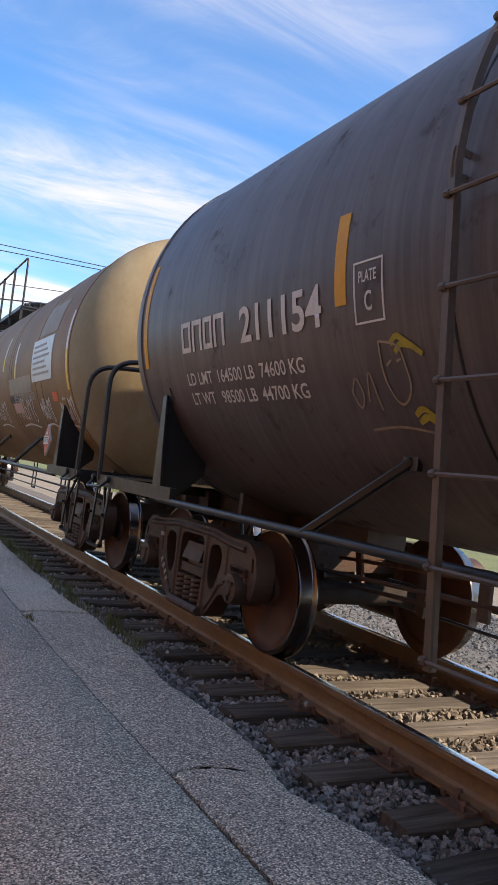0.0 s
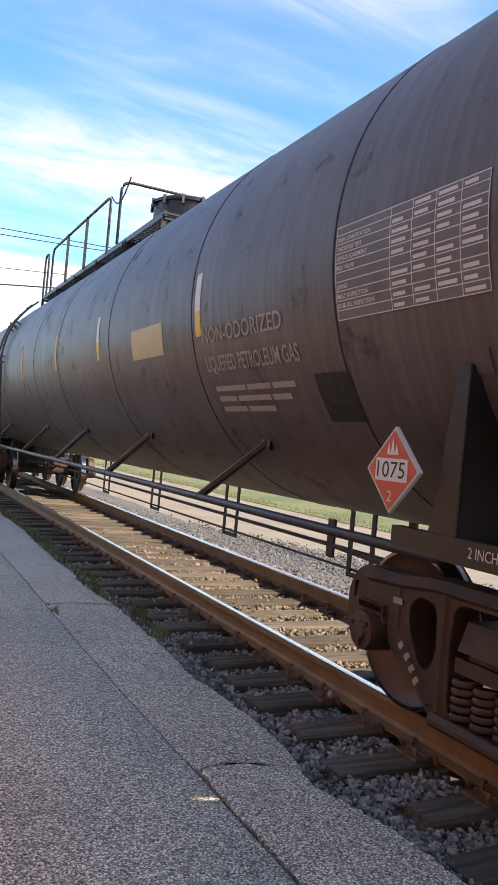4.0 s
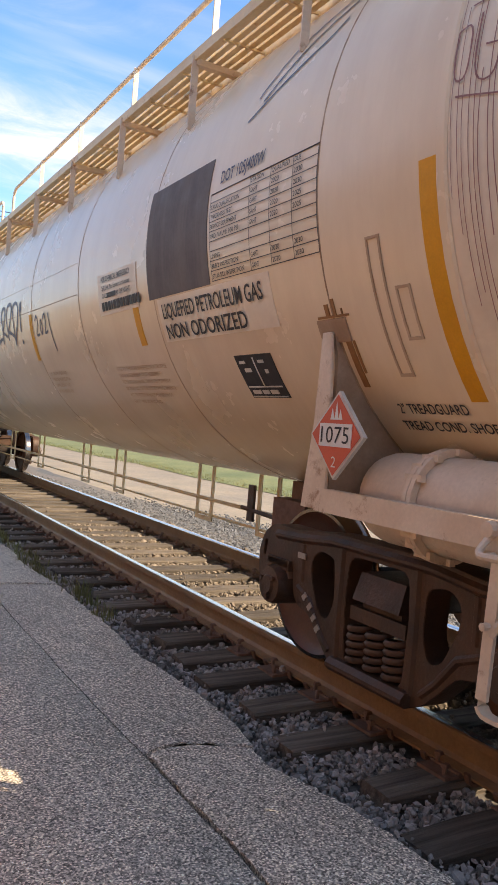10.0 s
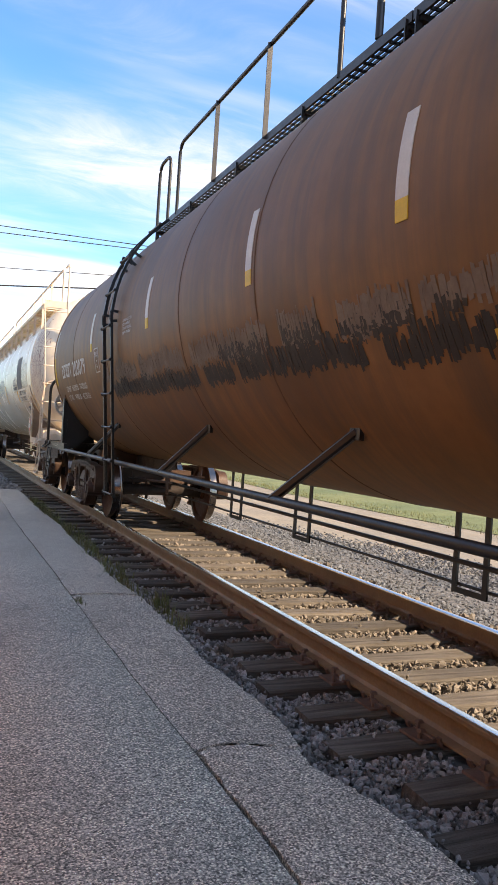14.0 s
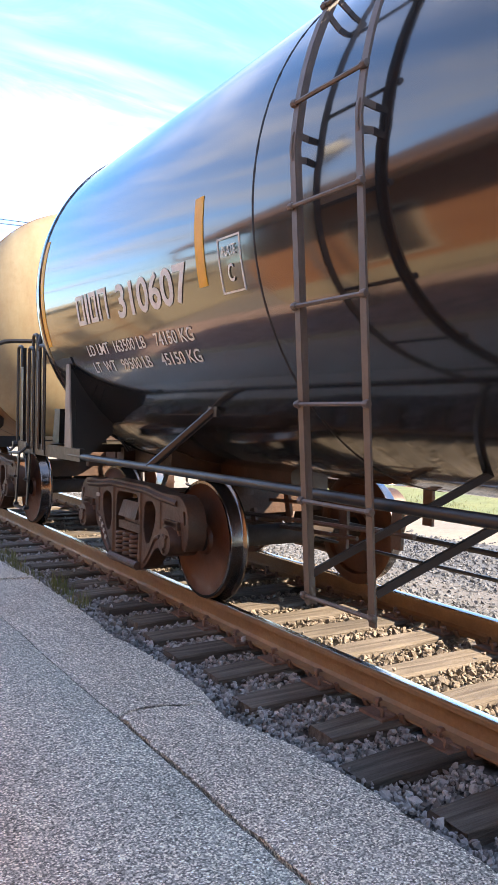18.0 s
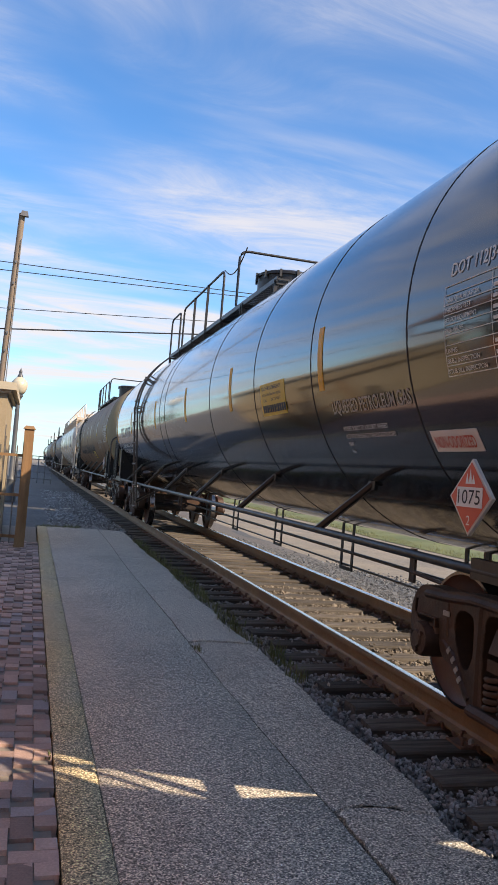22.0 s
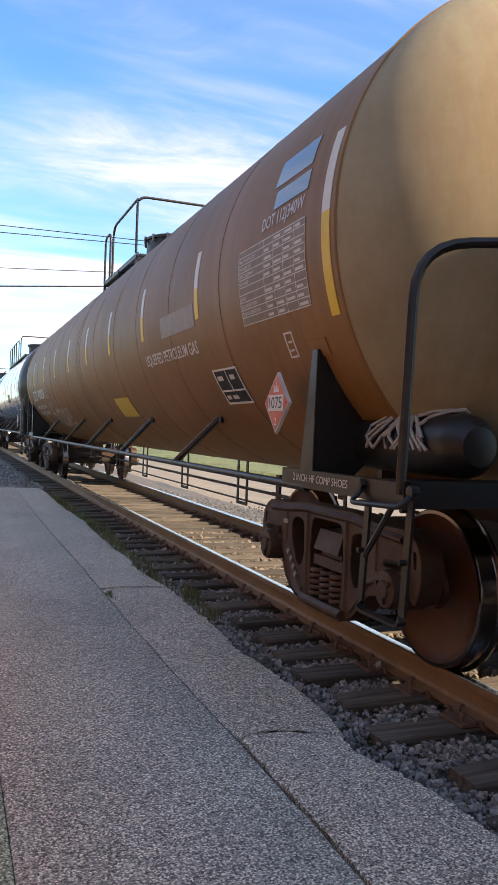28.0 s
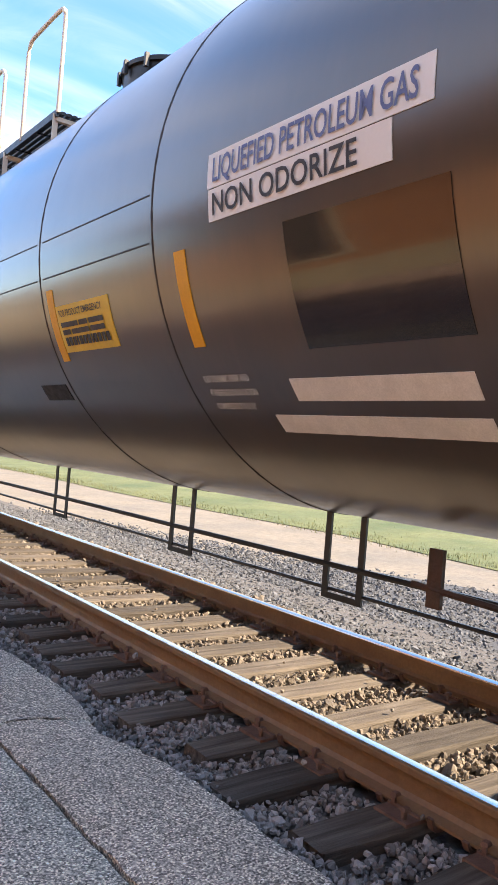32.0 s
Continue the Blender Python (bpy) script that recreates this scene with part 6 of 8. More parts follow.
car0 = Car("ochre-brown tank car with tan ends and white tags", M["tank_ochre"], M["head_tan"], DULL, R1, Z1, 8.80, 8.25, M["seam_brown"], 17.6, detail=False)
common(car0, DULL)


# ---- fittings and markings, car by car ----
def small_print(car, y, z, width, lines, pitch=0.075, height=0.045, mat=None):
    for k, text in enumerate(lines):
        w = width * len(text) / max(len(t) for t in lines)
        car.letters(text, y, z - k * pitch, height, w, mat or M["stencil_dim"])


def top_works(car, y_walk=(-2.2, 5.3), steel=None, gap=(-0.55, 0.42), dome_y=-0.75):
    steel = steel or car.steel
    z = car.walkway(y_walk[0], gap[0], M["black_steel"], steel, rails=False, x=0.56, w=0.48, drop=0.09)
    car.hoop(gap[0] + 0.44, steel, x=0.80)
    car.walkway(gap[0] + 0.02, y_walk[1] - 0.0, M["black_steel"], steel, rail_h=0.86, posts=1.15, gaps=((gap[0] + 0.05, gap[1]), (4.55, 4.95)), x=0.56, w=0.48, drop=0.09)
    # chain across the opening
    bm = bmesh.new()
    x = -0.80
    pts = [(x, gap[1] + (gap[0] - gap[1]) * i / 8, z + 0.86 + 0.02 * i / 8 - 0.22 * math.sin(math.pi * i / 8)) for i in range(9)]
    sweep(bm, pts, circle(0.010, 5))
    car.add("chain", bm, steel)
    car.dome(dome_y, steel, h=0.55)


WHITE, DIM, BLACK = M["stencil_white"], M["stencil_dim"], M["stencil_black"]

ROWS = ("", "TANK QUALIFICATION", "THICKNESS TEST", "SERVICE EQUIPMENT", "PRD: VALVE", "", "LINING", "88.B.2 INSPECTION", "STUB SILL INSPECTION", "")


def table_text(rows, cols):
    """Words in the first column, small print as bars in the others."""
    return [(ROWS[i],) + tuple("-" if (i * 2 + c) % 5 else "" for c in range(cols)) for i in range(rows)]



# car 1, dull black
car1.marks(7.87, 2.13, 0.22, (0.17, 0.17, 0.15, 0.17), 0.03)
car1.letters("211154", 6.88, 2.125, 0.22, 0.98, bold=0.02)
car1.letters("LD LMT  164500 LB  74600 KG", 7.85, 1.90, 0.09, 1.70, WHITE)
car1.letters("LT WT   98500 LB  44700 KG", 7.85, 1.765, 0.09, 1.68, WHITE)
car1.plate_c(5.60, 2.09)
car1.stripe(8.68, 2.07, 2.95, w=0.08)
car1.stripe(-8.72, 2.01, 2.95, 0.45)
for y in (5.72, 2.31, -0.36, -2.57, -5.48):
    car1.stripe(y, 2.20, 2.67, 0.6 if y < -2 else 0.0)
# seam rings, the shadow line along each lap painted near-black
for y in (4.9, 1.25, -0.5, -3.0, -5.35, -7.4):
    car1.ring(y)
car1.ladder(4.60, 0.46, 0.58, 3.75, M["ladder_steel"])
top_works(car1)
car1.hangers([-5.6, -3.0, -0.4, 2.2, 4.4], DULL)
car1.patch("emergency_sticker", -3.80, -4.67, 2.12, 2.39, M["sticker_pale"], "faded pale yellow emergency sticker")
car1.letters("NON-ODORIZED", -5.55, 2.14, 0.11, 1.25, DIM)
car1.letters("LIQUEFIED PETROLEUM GAS", -5.55, 1.94, 0.11, 1.40, DIM)
car1.bars(-5.6, 1.80, 0.035, (0.5, 0.35, 0.3), 0.03, DIM)
car1.bars(-5.6, 1.73, 0.035, (0.3, 0.5, 0.25), 0.03, DIM)
car1.bars(-5.6, 1.66, 0.035, (0.4, 0.4), 0.03, DIM)
car1.patch("table_ground", -7.43, -8.56, 2.11, 2.59, M["dim_table"], "dull grey table ground", off=0.003)
car1.table(-7.43, 2.11, 1.13, 0.48, 4, 10, M["stencil_white"], 0.005, table_text(10, 4))
car1.patch("black_panel", -7.05, -7.42, 1.60, 1.86, M["seam_black"])
car1.placard(-8.0, 1.36)
car1.patch("orange_tag", -8.45, -8.58, 1.50, 1.58, M["orange"])
car1.sill_sign(-1, "2 INCH TREAD COND. SHOES", -8.85)
for k, text in enumerate(("36\" CLASS C WHLS", "SPRG D-5", "BR BM AAR 24")):
    car1.head_text(text, -0.42, 1.90 - 0.068 * k, 0.05, 0.040 * len(text), WHITE)
car1.head_text("CAPY", -0.47, 2.60, 0.06, 0.16, WHITE)
car1.head_text("CAPY", -0.47, 2.51, 0.06, 0.16, WHITE)
car1.end_placard(-0.03, 1.31)
car1.scribble([[(0, .5), (.1, .7), (.16, .45), (.05, .3), (0, .5)], [(.2, .4), (.3, .8), (.34, .3)], [(.5, 1), (.75, .95), (.8, .5), (.6, .3), (.48, .6), (.5, 1)], [(.55, .75), (.62, .8)], [(.68, .78), (.74, .8)], [(.1, .1), (.5, .15), (1, .05)]], 5.75, 1.55, 0.45, 0.62, M["chalk"], 0.006)
car1.scribble([[(.0, .9), (.2, 1), (.5, .9), (.9, .75)], [(.1, .8), (.3, .9), (.6, .85)], [(.2, .1), (.5, .2), (.8, .05)], [(.25, .02), (.55, .1), (.75, 0)]], 5.35, 1.62, 0.40, 0.24, M["chalk_yellow"], 0.014)
car1.scribble([[(.1, 0), (.12, .9), (.4, .8), (.12, .5)], [(.5, .9), (.52, .1), (.8, .15)], [(1, .9), (.8, .8), (.95, .5), (.78, .2)]], 4.3, 1.70, 0.30, 0.6, M["chalk"], 0.006)

# car 2, cream white
W2 = M["white_paint"]
M["tan_patch"] = material("tan_overspray", (0.46, 0.31, 0.18), 0.6, dark=(0.40, 0.26, 0.15), scale=3, amount=0.6, fine=0.1)
M["grey_patch"] = material("grey_overpaint", (0.11, 0.10, 0.10), 0.7, dark=(0.14, 0.12, 0.11), scale=3, amount=0.8, fine=0.2, streak=(0.2, 0.17, 0.15), streak_amount=0.5, streak_axes=(0.6, 9, 0.6))
M["stencil_navy"] = material("stencil_navy", (0.07, 0.075, 0.12), 0.6, scale=9, amount=0.5, fine=0.3)
NAVY = M["stencil_navy"]
car2.patch("tan_patch", 7.72, 5.43, 2.09, 2.36, M["tan_patch"], "tan paint patch behind the number")
car2.marks(7.68, 2.12, 0.21, (0.17, 0.17, 0.15, 0.17), 0.03, NAVY)
car2.letters("204105", 6.86, 2.12, 0.21, 0.96, NAVY)
car2.letters("LD LMT   151100 LB     68550 KG", 7.74, 1.88, 0.085, 1.72, NAVY)
car2.letters("LT WT    111900 LB     50750 KG", 7.74, 1.745, 0.085, 1.72, NAVY)
car2.letters("NEW 4-90", 5.79, 1.75, 0.09, 0.46, NAVY)
car2.plate_c(5.13, 2.11, mat=NAVY, dashed=True)
car2.stripe(5.26, 1.91, 2.37)
car2.stripe(8.58, 1.55, 2.42, w=0.08)
car2.stripe(-8.75, 1.54, 2.42)
for y in (2.80, 0.0, -2.78, -5.70):
    car2.stripe(y, 1.90, 2.36)
for y in (7.75, 6.19, 4.36, 2.72, 0.88, -0.74, -2.86, -4.44, -6.05, -8.02):
    car2.ring(y, 0.006, off=0.003)
for y0, y1 in ((4.3, 0.9), (0.85, -4.4)):
    car2.lap(2.39, y0, y1, 0.004)
    car2.lap(2.66, y0, y1, 0.003, M["tank_white"])
M["stencil_ghost"] = material("ghosted_stencil", (0.38, 0.31, 0.26), 0.7, scale=9, amount=0.5, fine=0.4)
small_print(car2, 1.30, 2.97, 0.40, ["WATER CAPY", "280304 LBS", "127146 KGS"], 0.095, 0.055, M["stencil_ghost"])
for q in ((1.24, 1.10, 1.745, 1.752), (1.215, 1.11, 1.682, 1.688), (1.225, 1.217, 1.688, 1.745), (1.115, 1.108, 1.688, 1.745), (1.19, 1.182, 1.70, 1.735), (1.16, 1.152, 1.70, 1.735), (1.205, 1.13, 1.712, 1.718)):
    car2.patch("stencil_box", *q, M["stencil_ghost"], off=0.003)
G = M["graffiti"]


# sprayed tags along the side
car2.scribble([[(.0, .52), (.08, .57), (.11, .66), (.25, .86), (.24, .62), (.12, .3), (.01, .03)], [(.11, .66), (.26, .51), (.39, .62), (.25, .4), (.14, .22), (.28, .11)], [(.3, .32), (.43, .59), (.48, .14)], [(.43, .55), (.54, .85), (.65, 1), (.7, .85), (.59, .56), (.48, .5), (.63, .35), (.72, .1)], [(.73, .85), (.76, .44), (.7, 0)], [(.73, .51), (.86, .65), (.95, .74), (1, .9)], [(.58, .44), (.78, .4), (.89, .45)]], 2.55, 2.12, 0.39, 0.90, G, 0.014)
car2.scribble([[(.0, 0), (.05, .45), (.1, .76), (.12, .43), (.13, .26), (.23, .78), (.29, .98), (.28, .52), (.26, .14)], [(.26, .02), (.35, .64), (.42, .95), (.46, .44), (.45, .07)], [(.28, .36), (.49, .46)], [(.46, .08), (.48, .66), (.53, .96), (.61, .45), (.65, .11), (.69, .7), (.73, 1)], [(1, .99), (.91, .99), (.8, .96), (.75, .6), (.71, .05), (.8, .19), (.96, .29)], [(.7, .44), (.87, .53)]], 1.67, 2.11, 0.28, 0.80, G, 0.014)
car2.scribble([[(.28, .98), (.31, .6), (.08, .15)], [(.03, .65), (.13, .96), (.42, 1), (.29, .71), (.37, .58), (.41, .36), (.16, .19), (.01, .16), (.0, .33)], [(.53, .76), (.45, .36)], [(.64, .93), (.66, .88)], [(1, .91), (.8, .81), (.69, .47), (.87, .38), (.99, .81), (.91, .38), (.73, 0), (.58, .02), (.57, .18)]], -0.25, 2.09, 0.28, 0.48, G, 0.011)
car2.scribble([[(.02, .91), (.0, .59), (.02, .29), (.03, .08)], [(.0, .83), (.07, .92), (.15, .83), (.11, .65), (.03, .57), (.14, .47), (.15, .35), (.04, .11)], [(.2, .89), (.21, .49), (.18, .12), (.25, .2), (.32, .23)], [(.34, .73), (.36, .42), (.34, .09)], [(.32, .65), (.36, .92), (.45, .96), (.47, .83), (.42, .55), (.35, .35), (.44, .31), (.49, .23)], [(.51, .8), (.53, .44), (.54, .14)], [(.51, .75), (.56, .97), (.66, 1), (.7, .87), (.66, .61), (.58, .42), (.55, .33), (.62, .32), (.73, .21)], [(.74, .8), (.75, .42), (.74, .02)], [(.72, .77), (.75, .93), (.84, .98), (.9, .88), (.91, .72), (.86, .41), (.78, .18), (.73, 0)], [(.96, .86), (.98, .64), (.96, .27)], [(.96, .86), (1, .93), (.99, .71)]], -0.95, 2.09, 0.47, 1.45, G, 0.019)
car2.scribble([[(0, .5), (.5, 1), (1, .5), (.5, 0), (0, .5)]], -2.33, 2.09, 0.035, 0.035, G, 0.014)
car2.scribble([[(0, .8), (.1, 1), (.2, .8), (.0, .3), (.22, .35)], [(.3, .5), (.38, .9), (.46, .5), (.36, .3), (.3, .5)], [(.52, .8), (.62, 1), (.7, .75), (.55, .3), (.75, .4)], [(.85, .95), (1.0, -.25)]], -2.95, 2.04, 0.30, 0.58, G, 0.012)
car2.patch("emergency_sign", -4.96, -5.78, 2.16, 2.47, M["head_white"], "white emergency notice", off=0.005)
car2.letters("FOR CHEMICAL EMERGENCY", -5.06, 2.405, 0.042, 0.62, BLACK, off=0.011)
car2.letters("Spill, Leak, Fire, Exposure or Accident", -5.07, 2.345, 0.032, 0.60, BLACK, off=0.011)
car2.letters("CALL             DAY OR NIGHT", -5.07, 2.285, 0.036, 0.60, BLACK, off=0.011)
car2.bars(-5.17, 2.283, 0.036, (0.19,), 0.0, BLACK, off=0.011)
car2.bars(-5.04, 2.19, 0.065, (0.06, 0.06, 0.06, 0.03, 0.06, 0.06, 0.06, 0.03, 0.06, 0.06, 0.06, 0.06), 0.012, BLACK, off=0.011)
small_print(car2, -2.95, 1.75, 0.62, ["0.65\" CERAMIC FIBER AND", "4\" FIBERGLASS INSULATION", "COMPRESSED TO 3 1/2\"", "DO NOT EXCEED 450'F."], 0.055, 0.034, M["tan_patch"])
small_print(car2, -4.94, 1.745, 1.0, ["TITLE TO THIS CAR IS VESTED IN A TRUSTEE", "UNDER AN EQUIPMENT TRUST AGREEMENT", "RECORDED UNDER SECTION 11303 (FORMERLY", "SECTION 20C) OF THE INTERSTATE COMMERCE", "ACT OR VESTED IN ANOTHER PERSON OR", "ENTITY AND SO RECORDED."], 0.048, 0.031, M["tan_patch"])
car2.patch("grey_patch", -5.98, -6.90, 2.18, 2.90, M["grey_patch"], "brushed grey paint over old letters")
car2.table(-6.94, 2.19, 1.08, 0.49, 3, 9, BLACK, 0.0045, [
    ("", "STATION", "QUALIFIED", "DUE"), ("TANK QUALIFICATION", "GAHT", "2020", "2030"), ("THICKNESS TEST", "GAHT", "2020", "2030"), ("SERVICE EQUIPMENT", "GAHT", "2020", "2025"),
    ("PRD: VALVE 300 PSI", "GAHT", "2020", "2025"), ("", "", "", ""), ("LINING", "", "", ""), ("88.B.2 INSPECTION", "GAHT", "2020", "2030"), ("STUB SILL INSPECTION", "GAHT", "2020", "2030")])
car2.letters("DOT 105J400W", -7.04, 2.72, 0.07, 0.48, NAVY)
car2.patch("white_panel", -6.10, -7.55, 1.90, 2.17, M["head_white"], "white lettering panel", off=0.003)
car2.letters("LIQUEFIED PETROLEUM GAS", -6.17, 2.045, 0.095, 1.30, BLACK, off=0.009)
car2.letters("NON ODORIZED", -6.17, 1.92, 0.095, 1.08, BLACK, off=0.009)
bp = car2.patch("black_panel", -6.95, -7.36, 1.55, 1.78, BLACK, "black consolidated stencil panel")
for a, b, c, d in ((-6.97, -7.34, 1.607, 1.613), (-7.150, -7.158, 1.615, 1.765), (-6.965, -7.345, 1.556, 1.560), (-6.99, -7.05, 1.735, 1.75), (-7.02, -7.09, 1.69, 1.71), (-7.20, -7.26, 1.735, 1.75), (-7.24, -7.27, 1.68, 1.70), (-6.99, -7.08, 1.572, 1.592), (-7.10, -7.17, 1.572, 1.592), (-7.19, -7.27, 1.572, 1.592)):
    car2.patch("print_bar", a, b, c, d, M["stencil_white"], off=0.008, parent=bp)
car2.placard(-8.15, 1.36, x=1.50)
car2.letters("2\" TREADGUARD", -8.23, 1.49, 0.055, 0.43, BLACK)
car2.letters("TREAD COND. SHOES", -8.20, 1.42, 0.055, 0.60, BLACK)
# welded pads outlined by their rusty edges
for pa, pb, pc, pd in ((-8.35, -8.44, 1.64, 2.2), (-8.49, -8.58, 1.78, 1.99)):
    for q in ((pa, pa - 0.012, pc, pd), (pb + 0.012, pb, pc, pd), (pa - 0.012, pb + 0.012, pc, pc + 0.012), (pa - 0.012, pb + 0.012, pd - 0.012, pd)):
        car2.patch("pad_edge", *q, M["seam_white"], off=0.005)
M["cream_grating"] = material("cream_grating", (0.76, 0.64, 0.44), 0.6, dark=(0.62, 0.48, 0.28), scale=3, amount=0.9, fine=0.2, rust=(0.36, 0.18, 0.08), rust_amount=0.10, rust_scale=5)
car2.walkway(-8.95, 8.95, M["cream_grating"], CREAM, rail_h=0.78, posts=1.5, ridged=True, gaps=((0.9, 1.6),), x=1.275, w=0.36, drop=-0.045, inner=True)
for s in (-1, 1):
    car2.end_ladder(s, CREAM, *((-0.99, 0.44, 3.84, 0.56) if s > 0 else ()))
car2.dome(1.2, CREAM)
car2.hangers([-5.15, -3.9, -1.4, 0.0, 2.5, 4.6], M["cream_grating"])
car2.reservoir(-1, CREAM, x=-1.14, r=0.215, length=1.25, yc=-8.75, z=1.09)
# bolted joint round the reservoir
bm = bmesh.new()
for dy in (-0.014, 0.014):
    lathe(bm, [(0.217, dy - 0.012), (0.252, dy - 0.012), (0.252, dy + 0.012), (0.217, dy + 0.012)], "y", 28, (-1.14, -8.52, 1.09))
for i in range(12):
    t = 2 * math.pi * i / 12
    box(bm, (-1.14 + 0.237 * math.cos(t), -8.52, 1.09 + 0.237 * math.sin(t)), (0.03, 0.10, 0.03))
car2.add("reservoir_flange", bm, CREAM, "bolted flange of the reservoir", bevel=0.004)
# gusset under the end sill and rust round the corner pad
bm = bmesh.new()
tri = [(-1.20, 1.04), (-1.08, 1.04), (-1.07, 0.74), (-1.37, 0.74)]
f0 = [bm.verts.new((x, -9.46, z)) for x, z in tri]
f1 = [bm.verts.new((x, -9.44, z)) for x, z in tri]
bm.faces.new(f0)
bm.faces.new(f1[::-1])
for i in range(4):
    bm.faces.new((f0[i], f0[(i + 1) % 4], f1[(i + 1) % 4], f1[i]))
bmesh.ops.recalc_face_normals(bm, faces=bm.faces)
for x, z in ((-1.19, 1.0), (-1.32, 0.77), (-1.20, 0.77), (-1.10, 0.77)):
    lathe(bm, [(0.0, -0.022), (0.014, -0.018), (0.014, 0.0)], "y", 8, (x, -9.46, z))
car2.add("end_gusset", bm, M["stained_steel"], "speckled steel gusset below the platform")
M["rust_stain"] = material("rust_run", (0.36, 0.19, 0.075), 0.8, dark=(0.22, 0.10, 0.04), scale=9, amount=0.9, fine=0.4)
for q in ((-7.90, -8.14, 1.905, 1.915), (-7.97, -8.00, 1.915, 1.965), (-8.03, -8.05, 1.915, 1.985), (-8.06, -8.10, 1.60, 1.80), (-8.11, -8.125, 1.66, 1.80), (-8.09, -8.10, 1.915, 1.94)):
    car2.patch("rust_stain", *q, M["rust_stain"], off=0.004)
# red tag and its drips on the rear head
car2.scribble([[(.0, .78), (.0, .6), (.16, .6), (.16, .8), (.0, .78)], [(.22, .82), (.22, .58), (.42, .58), (.42, .8)], [(.3, .7), (.4, .7)], [(.48, .58), (.5, .82), (.66, .8), (.64, .6), (.48, .58)], [(.72, .84), (.72, .6), (.9, .6), (.92, .82)], [(.05, .55), (.5, .52), (1.0, .54)], [(.1, .86), (.45, .88), (.98, .9)],
               [(.3, .9), (.25, 1.15), (.36, 1.2), (.38, .92)], [(.46, .92), (.44, 1.28), (.56, 1.34), (.58, .94)], [(.64, .94), (.68, 1.2), (.8, 1.18), (.74, .94)], [(.5, 1.34), (.48, 1.44), (.56, 1.43)], [(.8, .9), (.95, 1.08), (1.0, .95)]], -8.86, 2.02, 1.05, 0.42, M["graffiti_red"], 0.0035)
drips = []
for k in range(16):
    a = 0.02 + 0.06 * k
    top = (0.95, 0.86, 0.62)[k % 3]
    drips.append([(a, top), (a + rng.uniform(-0.02, 0.02), top * 0.6), (a + rng.uniform(0.0, 0.03), rng.uniform(-0.45, 0.35))])
car2.scribble(drips, -8.86, 2.02, 1.05, 0.40, M["graffiti_red"], 0.0016)
car2.scribble([[(0, 0), (.3, .55), (.7, .8), (1, 1), (.95, .8)], [(.1, -.1), (.5, .45), (.9, .7)], [(-.05, -.3), (.4, .05), (.8, .3), (.9, .45)]], -7.25, 3.15, 0.42, 0.75, G, 0.007)
# side appliance below the tank near its rear truck
bm = bmesh.new()
box(bm, (-0.35, -6.3, 0.72), (0.34, 0.42, 0.30))
lathe(bm, [(0.0, -0.22), (0.13, -0.20), (0.15, -0.1), (0.15, 0.12), (0.10, 0.2), (0.0, 0.22)], "y", 20, (-0.45, -6.75, 0.66))
box(bm, (-0.3, -6.4, 0.92), (0.2, 0.5, 0.16))
car2.add("brake_cylinder", bm, M["plate_rust"], "rusty brake cylinder under the tank", bevel=0.01)

# car 3, weathered brown
car3.marks(8.0, 2.14, 0.20, (0.18, 0.18, 0.16, 0.18), 0.03)
car3.letters("203079", 7.02, 2.13, 0.21, 1.0)
car3.letters("LD LMT   163300 LB    74 050 KG", 7.9, 1.93, 0.085, 1.72, WHITE)
car3.letters("LT WT     99700 LB    45 250 KG", 7.9, 1.80, 0.085, 1.72, WHITE)
car3.plate_c(5.32, 2.09)
car3.stripe(8.68, 2.05, 2.95, 0.5, w=0.08)
car3.stripe(-8.65, 2.10, 3.12, 0.5)
for y in (5.52, 2.67, 0.05, -1.75, -4.81):
    car3.stripe(y, 2.37, 2.87, 0.80)
for y in (6.9, 4.6, 1.62, -0.05, -3.2, -4.95, -7.2):
    car3.ring(y)
small_print(car3, 3.68, 2.545, 0.40, ["OWNERSHIP SUBJECT TO A", "SECURITY AGREEMENT", "FILED WITH THE SURFACE", "TRANSPORTATION BOARD"], 0.045, 0.028, WHITE)
car3.ladder(4.22, 0.42, 0.60, 3.75, DULL)
top_works(car3, (-2.2, 5.45))
car3.hangers([-5.6, -3.0, -0.4, 2.2, 4.0], DULL)
M["smear_pale"] = material("brushed_pale_paint", (0.22, 0.175, 0.13), 0.7, dark=(0.12, 0.085, 0.06), scale=4, amount=1.0, fine=0.4)
M["smear_black"] = material("brushed_black_paint", (0.018, 0.015, 0.013), 0.6, scale=4, amount=0.8)
car3.smears(4.9, -1.6, 1.95, M["smear_pale"], h=0.20)
car3.smears(4.6, -3.3, 1.79, M["smear_black"], h=0.17)
car3.smears(0.8, -3.3, 1.93, M["smear_black"], h=0.11)
car3.smears(-1.2, -3.35, 1.98, M["smear_pale"], h=0.14)
car3.patch("emergency_sticker", -2.25, -3.03, 1.61, 1.86, M["sticker_yellow"], "yellow emergency sticker", off=0.009)
car3.letters("FOR CHEMICAL EMERGENCY", -2.31, 1.80, 0.036, 0.62, BLACK, off=0.013)
car3.letters("Spill, Leak, Fire, Exposure or Accident", -2.38, 1.758, 0.026, 0.52, BLACK, off=0.013)
car3.letters("CALL             DAY OR NIGHT", -2.36, 1.712, 0.034, 0.56, BLACK, off=0.013)
car3.bars(-2.49, 1.712, 0.034, (0.20,), 0, BLACK, off=0.013)
car3.bars(-2.31, 1.636, 0.058, (0.052,) * 3 + (0.025,) + (0.052,) * 3 + (0.025,) + (0.052,) * 4, 0.01, BLACK, off=0.013)
